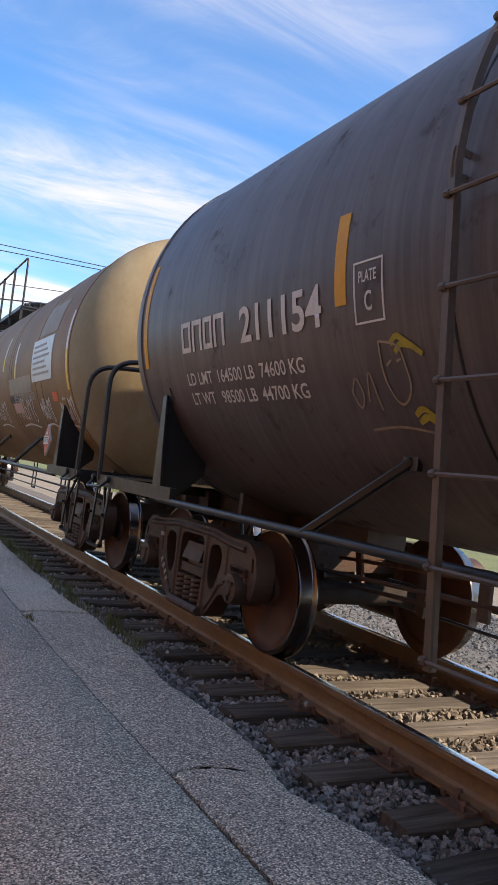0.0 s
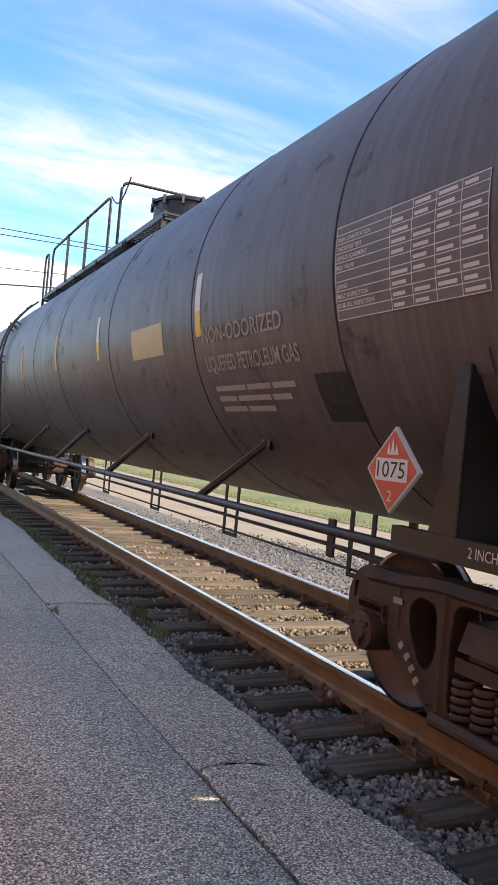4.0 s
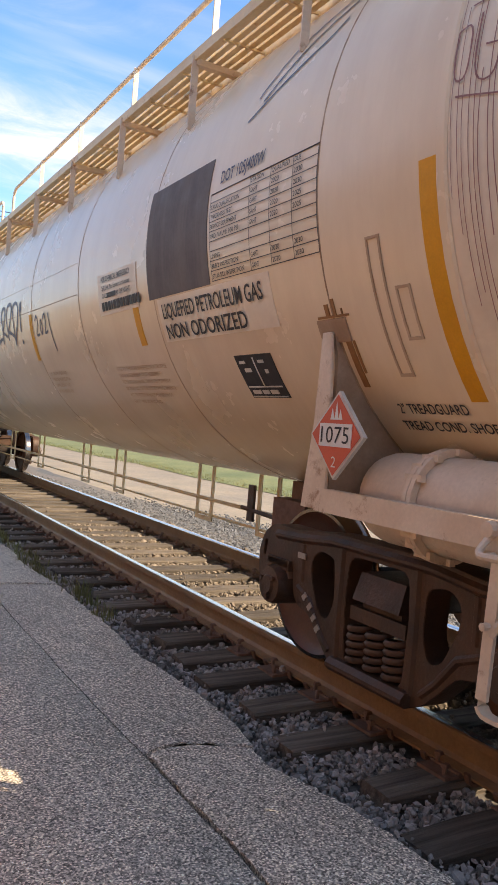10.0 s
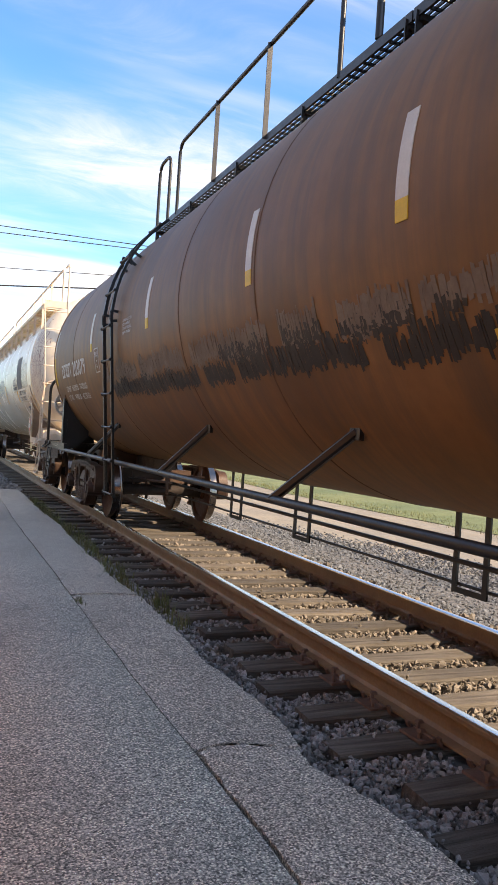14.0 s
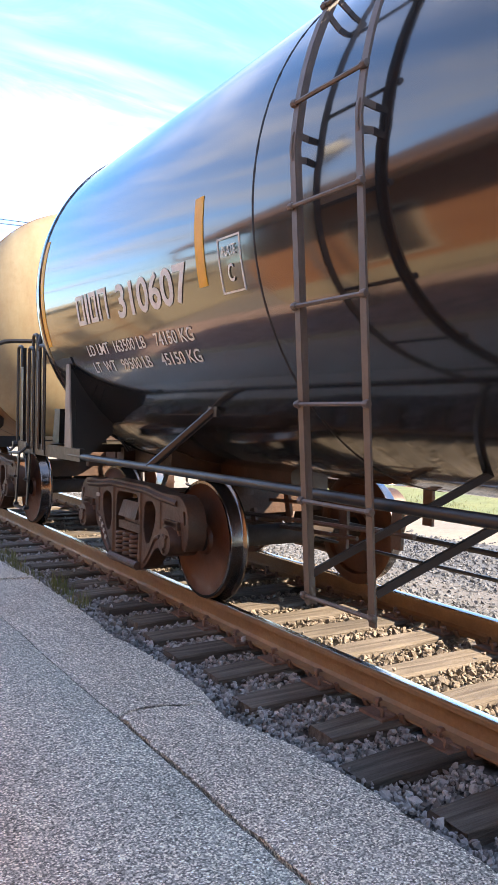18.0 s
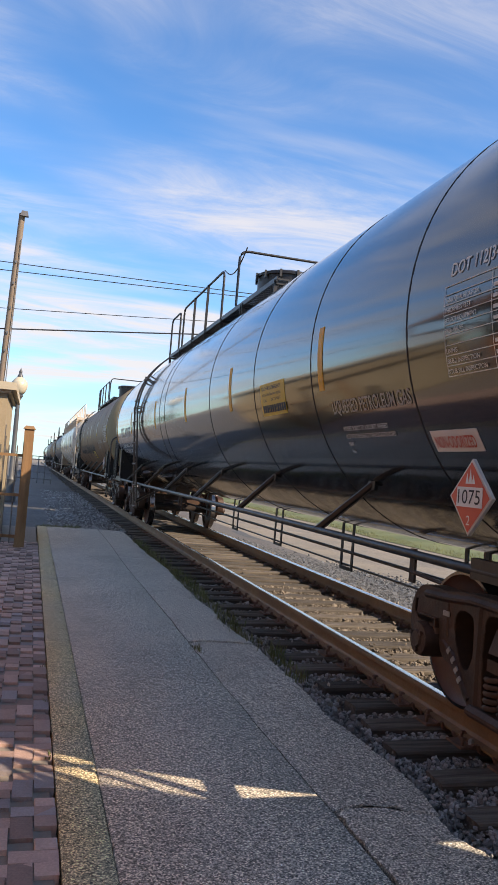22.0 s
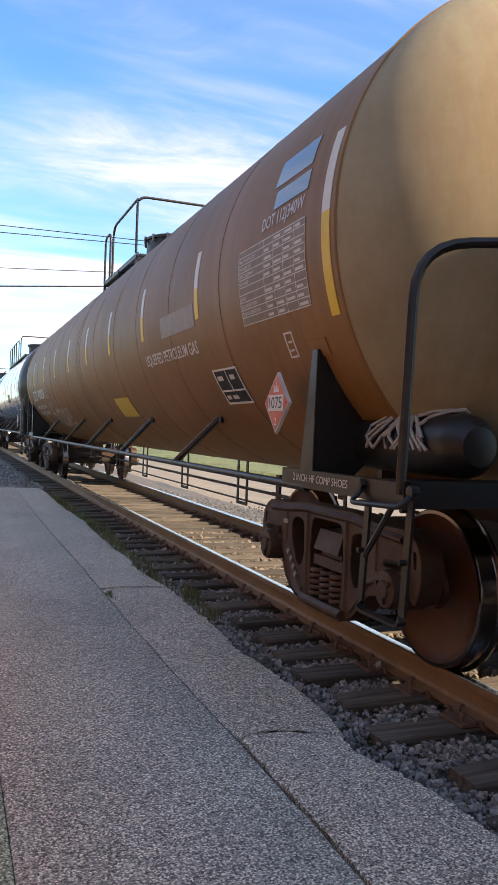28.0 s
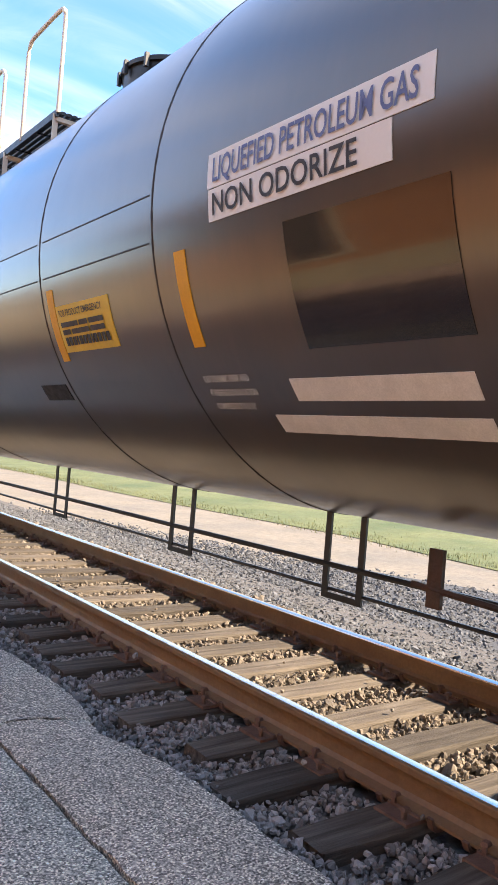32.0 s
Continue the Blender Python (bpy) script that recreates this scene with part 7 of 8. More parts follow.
car3.letters("LIQUEFIED PETROLEUM GAS", -5.16, 2.09, 0.11, 1.70, DIM)
car3.letters("NON-ODORIZED", -5.10, 1.92, 0.10, 1.05, DIM)
car3.table(-7.28, 2.10, 1.24, 0.52, 5, 9, WHITE, 0.005, table_text(9, 5))
car3.letters("DOT 112J340W", -7.35, 2.66, 0.07, 0.50, DIM)
car3.patch("black_panel", -6.75, -7.08, 1.57, 1.80, M["seam_black"])
car3.patch("orange_tag", -7.7, -7.85, 1.56, 1.64, M["orange"])
car3.placard(-8.0, 1.42)
car3.sill_sign(-1, "2 INCH TREAD COND. SHOES", -9.0)
car3.sill_sign(1, "2 INCH TREAD COND. SHOES", 8.95)
for k, (z, text) in enumerate(((3.20, "CAPY"), (3.05, "SPRG"), (2.96, "36 WHLS"), (2.87, "MINER"))):
    car3.head_text(text, -0.08, z, 0.055, 0.05 * len(text), WHITE)
car3.brake_gear(1, pale=True)
car3.scribble([[(0, .3), (.2, .9), (.4, .2), (.6, .8), (.8, .3)], [(.1, 0), (.9, .1)]], -4.6, 1.75, 0.3, 0.5, M["chalk"], 0.007)

# car 4, glossy black
car4.marks(8.32, 2.12, 0.23, (0.17, 0.05, 0.15, 0.18), 0.035)
car4.letters("310607", 7.48, 2.11, 0.23, 1.12, bold=0.02, off=0.004)
car4.letters("LD LMT  163500 LB    74150 KG", 8.31, 1.88, 0.09, 1.86, WHITE, off=0.004)
car4.letters("LT  WT   99500 LB    45150 KG", 8.31, 1.75, 0.09, 1.86, WHITE, off=0.004)
car4.plate_c(5.96, 2.09)
car4.stripe(9.20, 2.01, 2.96, w=0.08)
car4.stripe(-9.20, 2.03, 2.96)
for y in (6.17, 2.51, -0.5, -3.28, -6.24):
    car4.stripe(y, 2.16, 2.67)
# seam rings in the same near-black that stands for their shadow line
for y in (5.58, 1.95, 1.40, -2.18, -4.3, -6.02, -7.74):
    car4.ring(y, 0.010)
car4.ladder(4.88, 0.47, 0.52, 3.75, M["ladder_steel"], step=0.455, foot=True)
top_works(car4, (-2.3, 6.05), gap=(-0.55, 0.90), dome_y=-0.2)
car4.hangers([-6.2, -3.4, -0.7, 1.9, 4.2], DULL)
car4.patch("emergency_sticker", -4.54, -5.30, 2.04, 2.35, M["sticker_yellow"], "yellow emergency sticker")
car4.letters("FOR CHEMICAL EMERGENCY", -4.60, 2.285, 0.036, 0.62, BLACK, off=0.011)
car4.letters("Spill, Leak, Fire, Exposure or Accident", -4.61, 2.23, 0.026, 0.60, BLACK, off=0.011)
car4.letters("CALL            DAY OR NIGHT", -4.65, 2.175, 0.03, 0.54, BLACK, off=0.011)
car4.bars(-4.60, 2.07, 0.07, (0.055,) * 3 + (0.025,) + (0.055,) * 3 + (0.025,) + (0.055,) * 4, 0.01, BLACK, off=0.011)
car4.letters("LIQUEFIED PETROLEUM GAS", -6.40, 1.97, 0.10, 1.30, DIM, off=0.004)
small_print(car4, -6.5, 1.84, 0.85, ["INTEREST SUBJECT TO A SECURITY INTEREST", "FILED WITH THE SURFACE TRANSPORTATION BOARD", "PAINT", "TRN"], 0.055, 0.035, WHITE)
car4.table(-8.20, 2.08, 1.12, 0.50, 3, 9, WHITE, 0.005, table_text(9, 3))
car4.letters("DOT 112J340W", -8.25, 2.63, 0.075, 0.62, WHITE, off=0.004)
car4.patch("warning_sign", -7.80, -8.32, 1.68, 1.80, M["white_paint"], "white sign with red letters")
car4.letters("NON-ODORIZED", -7.84, 1.705, 0.075, 0.44, M["placard_red"], off=0.010)
car4.placard(-8.5, 1.42)
for k, text in enumerate(("M901E", "36\" 1W", "SPRG D-5", "BR BM AAR 24")):
    car4.head_text(text, -0.34, 1.96 - 0.058 * k, 0.045, 0.052 * len(text), WHITE)
car4.end_placard(0.23, 1.41)
car4.brake_gear(1, wheel=False)
# two tall guard posts with inner loops at the platform's edge
for y, top in ((9.82, 2.16), (10.36, 2.08)):
    bm = bmesh.new()
    sweep(bm, [(-1.40, y, 1.05), (-1.40, y, top)], rect(0.10, 0.03), up=Vector((1, 0, 0)))
    sweep(bm, bent([(-1.42, y + 0.13, 1.05), (-1.42, y + 0.13, top + 0.02), (-1.42, y - 0.02, top + 0.02), (-1.42, y - 0.02, top - 0.2)], 0.05, 4), circle(0.016, 8), up=Vector((1, 0, 0)))
    car4.add("guard_post", bm, DULL, "tall black post on the platform edge")
car4.sill_sign(-1, "2 INCH TREAD COND. SHOES", -9.5)
# side hand holds at both ends
for s in (-1, 1):
    for d in (0.15, 0.5):
        bm = bmesh.new()
        yy = s * (car4.half + 0.18 + d)
        sweep(bm, bent([(-1.45, yy, 1.05), (-1.45, yy, 2.05), (-1.45, yy - s * 0.16, 2.05), (-1.45, yy - s * 0.16, 1.05)], 0.05, 3), circle(0.018, 6))
        box(bm, (-1.45, yy - s * 0.16, 1.5), (0.012, 0.07, 1.0))
        car4.add("grab_rail", bm, DULL)

# car 5, rust brown
car5.marks(7.88, 1.92, 0.225, (0.19, 0.19, 0.17, 0.19), 0.05)
car5.letters("400034", 6.82, 1.94, 0.225, 1.30, bold=0.02)
car5.letters("LD LMT   163400 LB    74 100 KG", 7.82, 1.72, 0.09, 1.80, WHITE)
car5.letters("LT WT    99600 LB     45 200 KG", 7.82, 1.58, 0.09, 1.80, WHITE)
car5.plate_c(5.22, 1.93, 0.25, 0.29)
car5.stripe(8.98, 1.88, 2.85, 0.4, w=0.08)
car5.stripe(-8.95, 2.0, 3.04, 0.45)
for y in (7.2, 5.12, 3.18, 1.21, -0.75, -2.6, -4.5, -6.5):
    car5.stripe(y, 2.27, 2.84, 0.55)
for y in (7.55, 6.36, 5.05, 3.95, 2.6, 1.55, 0.20, 0.05, -0.1, -1.4, -2.9, -4.2, -5.6, -7.1):
    car5.ring(y, 0.0055, off=0.003)
M["white_tag"] = material("worn_white_tag", (0.62, 0.56, 0.48), 0.75, dark=(0.42, 0.32, 0.23), scale=7, amount=0.8, fine=0.4, streak=(0.24, 0.13, 0.07), streak_amount=0.7, streak_axes=(0.6, 22.0, 1.2))
car5.scribble([[(.01, 1), (.0, .73), (.02, .41), (.08, .12)], [(.04, .52), (.14, .6), (.16, .43), (.19, .12)], [(.27, .64), (.28, .46), (.28, .11)], [(.49, .58), (.47, .68), (.40, .70), (.355, .58), (.345, .30), (.37, .10), (.44, .10), (.46, .2)], [(.63, .60), (.61, .70), (.55, .72), (.505, .6), (.495, .32), (.52, .13), (.58, .12), (.60, .22)], [(.655, .74), (.65, .40), (.66, .18), (.70, .13), (.75, .25)], [(.77, .74), (.765, .40), (.78, .14)], [(.86, .68), (.87, .46), (.87, .24), (.89, 0)], [(.89, .68), (.96, .67), (1, .54), (.98, .36), (.91, .27), (.89, .39)]], 5.46, 1.27, 0.55, 1.77, M["white_tag"], 0.034)
car5.scribble([[(.1, 1), (.5, .6), (.6, 0)]], 5.05, 1.72, 0.13, 0.06, M["white_tag"], 0.045)
car5.scribble([[(.06, .9), (.07, .96), (.3, .96), (.34, .84), (.12, .51), (.0, .34), (.35, .37)], [(.64, .97), (.52, .78), (.47, .47), (.57, .39), (.7, .61), (.75, .91), (.64, .97)], [(.91, .91), (1, 1), (.94, .63), (.87, .27)], [(.01, 0), (.39, .07), (.76, .08)]], 3.52, 1.37, 0.30, 0.46, M["white_tag"], 0.022)
car5.scribble([[(0.00, 0.52), (0.02, 0.77), (0.12, 0.86), (0.27, 0.87), (0.37, 0.83), (0.54, 0.84), (0.58, 0.94), (0.63, 0.90), (0.73, 0.90), (0.71, 0.81), (0.74, 0.65), (0.68, 0.56), (0.51, 0.55)], [(0.02, 0.52), (0.22, 0.52), (0.12, 0.61), (0.24, 0.65), (0.12, 0.71), (0.22, 0.75)], [(0.34, 0.82), (0.32, 0.74), (0.44, 0.71), (0.50, 0.61), (0.44, 0.47), (0.32, 0.50), (0.27, 0.58)], [(0.54, 0.81), (0.58, 0.71), (0.71, 0.73)], [(0.23, 0.92), (0.27, 0.86)], [(0.16, 0.37), (0.34, 0.36), (0.48, 0.33), (0.20, 0.32), (0.16, 0.37)], [(0.54, 0.32), (0.73, 0.38), (0.98, 0.36), (0.54, 0.32)], [(0.24, 0.31), (0.33, 0.11), (0.48, 0.13)], [(0.43, 0.27), (0.48, 0.16)], [(0.50, 0.26), (0.58, 0.15), (0.63, 0.27)], [(0.68, 0.27), (0.71, 0.16)], [(0.76, 0.29), (0.85, 0.10), (0.99, 0.17), (0.82, 0.26)], [(0.62, 0.02), (0.71, 0.11), (0.83, 0.01)]], 2.52, 1.52, 0.72, 0.68, M["chalk_orange"], 0.007)
car5.scribble([[(0.16, 0.52), (0.00, 0.91), (0.12, 0.70), (0.05, 0.99), (0.24, 0.66)], [(0.28, 0.66), (0.38, 0.89), (0.45, 0.99), (0.40, 0.77), (0.55, 0.81), (0.43, 0.73)], [(0.16, 0.55), (0.22, 0.66), (0.27, 0.63), (0.19, 0.49), (0.16, 0.55)], [(0.28, 0.64), (0.40, 0.50), (0.45, 0.32), (0.38, 0.20), (0.26, 0.32), (0.20, 0.45)], [(0.18, 0.48), (0.10, 0.32), (0.03, 0.32)], [(0.10, 0.32), (0.08, 0.24)], [(0.24, 0.43), (0.20, 0.34), (0.26, 0.31)], [(0.51, 0.55), (0.43, 0.41)], [(0.43, 0.20), (0.49, 0.01), (0.59, 0.02), (0.64, 0.14), (0.55, 0.23), (0.43, 0.20)], [(0.55, 0.23), (0.57, 0.33), (0.61, 0.26), (0.68, 0.31), (0.67, 0.23), (0.77, 0.17), (0.64, 0.14)], [(0.82, 0.10), (0.85, 0.05), (0.87, 0.10), (0.84, 0.02)], [(0.94, 0.07), (1.00, 0.05)]], 0.98, 1.52, 0.44, 0.62, M["chalk"], 0.006)
car5.hangers([-6.2, -3.6, -1.0, 1.7, 4.22, 6.46], DULL)
car5.walkway(-0.75, 2.1, M["black_steel"], DULL, rail_h=0.86, posts=1.2, gaps=((-0.73, 1.6),), x=0.56, w=0.48, drop=0.09)
car5.hoop(-0.6, DULL, x=0.80)
for sx in (-1, 1):
    zr = car5.zc + math.sqrt(car5.R ** 2 - 0.56 ** 2) + 0.07
    bm = bmesh.new()
    sweep(bm, bent([(sx * 0.80, 1.35, zr), (sx * 0.80, 1.35, zr + 0.9), (sx * 0.80, -0.6, zr + 0.9)], 0.3, 6), circle(0.021, 8))
    car5.add("handrail", bm, DULL, "bent pipe hand rail beside the valve housing", smooth=60)
car5.dome(0.0, DULL)
M["pale_table"] = material("chalky_stencil_ground", (0.30, 0.255, 0.21), 0.7, dark=(0.20, 0.15, 0.11), scale=9, amount=0.8, fine=0.3)
car5.patch("table_ground", -7.56, -8.68, 2.09, 2.61, M["pale_table"], "chalky white table ground", off=0.003)
car5.table(-7.56, 2.09, 1.12, 0.52, 4, 10, WHITE, 0.006, table_text(10, 4))
car5.letters("DOT 112J340W", -7.98, 2.67, 0.085, 0.66, WHITE)
car5.patch("gloss_patch", -8.08, -8.64, 2.94, 3.12, M["tank_gloss"], "glossy repaint patch")
car5.patch("gloss_patch", -8.14, -8.66, 2.78, 2.90, M["tank_gloss"], "glossy repaint patch")
car5.letters("LIQUEFIED PETROLEUM GAS", -4.50, 2.0, 0.11, 1.88, WHITE)
car5.patch("gloss_patch", -5.28, -6.40, 2.22, 2.42, M["stencil_dim"], "faded number patch")
bp5 = car5.patch("black_panel", -6.54, -7.12, 1.56, 1.84, M["seam_black"])
for q in ((-6.54, -7.12, 1.825, 1.84), (-6.54, -7.12, 1.56, 1.575), (-6.54, -6.56, 1.575, 1.825), (-7.10, -7.12, 1.575, 1.825), (-6.56, -7.10, 1.66, 1.672), (-6.83, -6.845, 1.672, 1.825), (-6.60, -6.72, 1.75, 1.785), (-6.60, -6.68, 1.60, 1.63), (-6.74, -6.86, 1.60, 1.63), (-6.90, -7.0, 1.75, 1.785)):
    car5.patch("print_bar", *q, M["stencil_white"], off=0.008, parent=bp5)
for q in ((-8.18, -8.195, 1.82, 1.98), (-8.29, -8.305, 1.82, 1.98), (-8.195, -8.29, 1.82, 1.832), (-8.195, -8.29, 1.968, 1.98), (-8.21, -8.27, 1.86, 1.872), (-8.22, -8.27, 1.91, 1.925)):
    car5.patch("hazard_stencil", *q, M["stencil_white"])
car5.patch("emergency_sticker", -1.95, -2.85, 1.48, 1.72, M["sticker_yellow"], "yellow emergency sticker")
car5.placard(-8.2, 1.52)
car5.sill_sign(-1, "2 INCH HF COMP SHOES", -8.75)
car5.sill_sign(1, "2 INCH HF COMP SHOES", 8.9)
car5.scribble([[(0, .2), (.1, .8), (.25, .3), (.2, .0)], [(.3, .1), (.4, .9), (.6, .8), (.4, .5), (.65, .2)], [(.7, .2), (.8, .95), (1, .4)]], 8.70, 1.93, 0.26, 0.44, M["chalk"], 0.006)
car5.scribble([[(.3, 1), (0, .7), (.2, .4), (.5, .6), (.8, .9)], [(.1, .5), (.4, .8), (.7, .4), (.5, .2)], [(.5, .95), (.6, .6), (.9, .7), (.6, .3), (.95, .1)], [(0, .1), (.4, .0), (.8, .15), (1, .05)]], 8.68, 1.53, 0.36, 0.36, M["chalk"], 0.006)
for q in ((8.19, 8.17, 1.86, 2.03), (8.01, 7.99, 1.86, 2.03), (8.17, 8.01, 1.86, 1.88), (8.17, 8.01, 2.01, 2.03), (8.14, 8.04, 1.90, 1.92), (8.13, 8.05, 1.95, 1.965)):
    car5.patch("hazard_stencil", *q, M["stencil_dim"])
car5.reservoir(-1, DULL, x=-1.0, r=0.17, length=1.1, straps=False)
bm = bmesh.new()
for k in range(14):
    a = rng.uniform(0, 1.0)
    yy = -9.45 + 0.55 * a
    sweep(bm, [(-1.0 + 0.19 * math.cos(t), yy + 0.09 * math.sin(3 * t + k), 1.29 + 0.19 * math.sin(t)) for t in [math.pi * (0.15 + 0.9 * i / 8) for i in range(9)]], circle(0.010, 5))
car5.add("rope_coil", bm, M["stencil_dim"], "pale rope over the reservoir")

# car 6, dark grey
car6.patch("dark_patch", 7.80, 6.20, 2.11, 2.40, BLACK, "black paint patch behind the number")
car6.marks(7.74, 2.145, 0.215, (0.13, 0.13, 0.12, 0.13), 0.025, off=0.011, line=0.034)
car6.letters("204115", 7.12, 2.14, 0.215, 0.85, bold=0.02, off=0.011)
car6.letters("LD LMT 151900 LB 68900 KG", 7.77, 1.96, 0.085, 1.0, WHITE)
car6.letters("LT WT  111100 LB 50400 KG  NEW 4-90", 7.77, 1.825, 0.085, 1.40, WHITE)
car6.letters("2 INCH TREAD", 7.52, 1.64, 0.05, 0.36, DIM)
car6.letters("COND. SHOE", 7.42, 1.56, 0.05, 0.32, DIM)
car6.patch("orange_tag", 7.60, 7.44, 1.54, 1.62, M["orange"])
car6.plate_c(6.03, 2.11, 0.30, 0.29)
car6.patch("access_panel", 8.75, 8.42, 2.45, 2.88, M["tank_gloss"], "glossy square panel", off=0.008)
car6.stripe(8.74, 1.45, 2.28, w=0.08)
car6.stripe(-8.75, 1.54, 2.42)
for y in (5.06, 3.33, 2.11, -1.38, -2.94, -4.58):
    car6.stripe(y, 1.81, 2.25)
for y in (6.16, 4.33, 0.4, -2.80, -4.33, -8.02):
    car6.ring(y, 0.010)
for y0, y1 in ((4.3, 0.45), (0.35, -2.75), (-2.85, -4.3)):
    car6.lap(2.33, y0, y1, 0.005)
    car6.lap(2.57, y0, y1, 0.005)
M["gloss_patch"] = material("brushed_gloss_black", (0.010, 0.010, 0.011), 0.16, dark=(0.02, 0.018, 0.017), scale=3, amount=0.8, fine=0.1, bump=0.008, bump_scale=9, coat=0.5)
car6.patch("gloss_patch", 1.71, 0.52, 2.08, 2.37, M["gloss_patch"], "brushed glossy black patch")
car6.patch("gloss_patch", -5.38, -6.22, 1.76, 2.24, M["gloss_patch"], "brushed glossy black patch")
car6.patch("gloss_patch", -2.28, -2.73, 1.57, 1.67, M["seam_black"])
car6.patch("emergency_sticker", -3.0, -3.76, 1.86, 2.14, M["sticker_yellow"], "yellow emergency sticker")
car6.letters("FOR PRODUCT EMERGENCY", -3.05, 2.075, 0.04, 0.62, BLACK, off=0.010)
car6.bars(-3.05, 2.01, 0.03, (0.25, 0.12, 0.2), 0.02, BLACK, off=0.010)
car6.bars(-3.05, 1.965, 0.03, (0.12, 0.25, 0.2), 0.02, BLACK, off=0.010)
car6.bars(-3.06, 1.90, 0.05, (0.045,) * 3 + (0.025,) + (0.045,) * 3 + (0.025,) + (0.045,) * 4, 0.012, BLACK, off=0.010)
M["sign_white"] = material("white_sign", (0.70, 0.69, 0.66), 0.4, scale=5, amount=0.15, fine=0.06)
M["sign_blue"] = material("blue_letters", (0.10, 0.13, 0.28), 0.5, scale=8, amount=0.4)
car6.patch("white_sign", -4.85, -6.16, 2.475, 2.63, M["sign_white"], "white product sign")
car6.patch("white_sign", -4.86, -5.98, 2.33, 2.47, M["sign_white"], "white product sign")
car6.letters("LIQUEFIED PETROLEUM GAS", -4.90, 2.50, 0.105, 1.20, M["sign_blue"], off=0.010)
car6.letters("NON ODORIZE", -4.90, 2.355, 0.095, 0.92, BLACK, off=0.010)
car6.letters("S", -6.48, 2.36, 0.12, 0.10, WHITE)
car6.patch("white_band", -5.17, -6.16, 1.56, 1.65, M["stencil_white"], "painted-over white band")
car6.patch("white_band", -4.94, -6.16, 1.425, 1.50, M["stencil_white"], "painted-over white band")
small_print(car6, -4.50, 1.65, 0.40, ["0.65\" CERAMIC FIBER AND", "4\" FIBERGLASS INSULATION", "COMPRESSED TO 3 1/2\""], 0.062, 0.036, WHITE)
small_print(car6, -0.42, 3.06, 0.36, ["WATER CAPY", "280304 LBS", "127146 KGS"], 0.08, 0.05, WHITE)
car6.hangers([-6.4, -4.2, -2.2, 0.4, 2.9, 5.3], DULL)
car6.walkway(-0.95, 4.6, M["black_steel"], CREAM, rail_h=1.0, posts=1.5, ridged=True, gaps=((0.0, 0.7),), w=0.46)
car6.dome(-1.5, DULL)
car6.brake_gear(1, pale=True)
bm = bmesh.new()
for y in (5.6, 5.1):
    box(bm, (-0.55, y, 0.72), (0.05, 0.16, 0.50), taper=0.8)
rod(bm, (-0.45, 6.6, 0.66), (-0.45, 4.4, 0.6), 0.02)
rod(bm, (-0.55, 5.6, 0.5), (-0.55, 4.6, 0.5), 0.018)
car6.add("brake_rigging", bm, M["plate_rust"])

# car 0 ahead
car0.stripe(-8.72, 2.01, 2.95, 0.5)
for y in (-5.5, -2.6, 0.8, 5.0):
    car0.stripe(y, 2.3, 2.85, 0.6)
sign = car0.patch("sign_panel", -6.75, -7.95, 2.18, 2.74, M["sign_pale"], "pale blue-white lettering panel", off=0.006)
for k in range(6):
    car0.patch("print_bar", -6.85, -7.80 + 0.12 * (k % 3), 2.26 + 0.075 * k, 2.29 + 0.075 * k, M["stencil_dim"], off=0.010, parent=sign)
car0.patch("worn_panel", -7.0, -8.02, 2.78, 3.22, M["tan_wash"], "pale worn paint panel")
car0.patch("grey_panel", -5.0, -6.66, 2.06, 2.30, M["tan_wash"], "grey repaint panel")
pink = car0.patch("pink_label", -5.15, -5.78, 1.79, 1.93, M["pink_label"], "pink warning label", off=0.006)
car0.patch("dark_panel", -4.95, -5.70, 1.95, 2.04, BLACK, "black stencil panel")
car0.patch("red_label", -7.84, -8.08, 1.90, 2.01, M["orange"], "red label", off=0.006)
car0.stripe(-4.45, 2.47, 3.04, 0.6)
for y in (-5.2, -6.95):
    car0.ring(y)
for y in (6.0, 3.2, 0.5, -2.3, -5.0, -7.3):
    car0.ring(y)
car0.walkway(-1.6, 2.4, M["black_steel"], DULL, rail_h=1.0, posts=1.2)
car0.dome(0.4, DULL)
car0.placard(-8.0, 1.4)
car0.hangers([-5.6, -3.0, -0.4, 2.2, 4.4], DULL)
car0.letters("LIQUEFIED PETROLEUM GAS", -5.3, 1.95, 0.11, 1.5, DIM)
TAG = [[(.0, .2), (.04, .9), (.1, .3), (.16, .85), (.2, .1)], [(.26, .15), (.27, .8), (.36, .95), (.38, .6), (.27, .5), (.4, .1)], [(.46, .9), (.44, .2), (.54, .1), (.58, .5), (.5, .6)], [(.64, .1), (.68, .95), (.76, .55), (.82, .9), (.84, .0)], [(.9, .75), (.96, .95), (1.0, .7), (.92, .4), (1.0, .15), (.9, .0)], [(.05, -.15), (.5, -.05), (.95, -.2)]]
for y_left, z, h, w in ((-3.3, 1.66, 0.36, 1.1), (-5.3, 1.66, 0.36, 1.25), (-7.0, 1.66, 0.32, 0.6), (-8.12, 1.64, 0.32, 0.62)):
    car0.scribble(TAG, y_left, z, h, w, M["stencil_white"], 0.012)

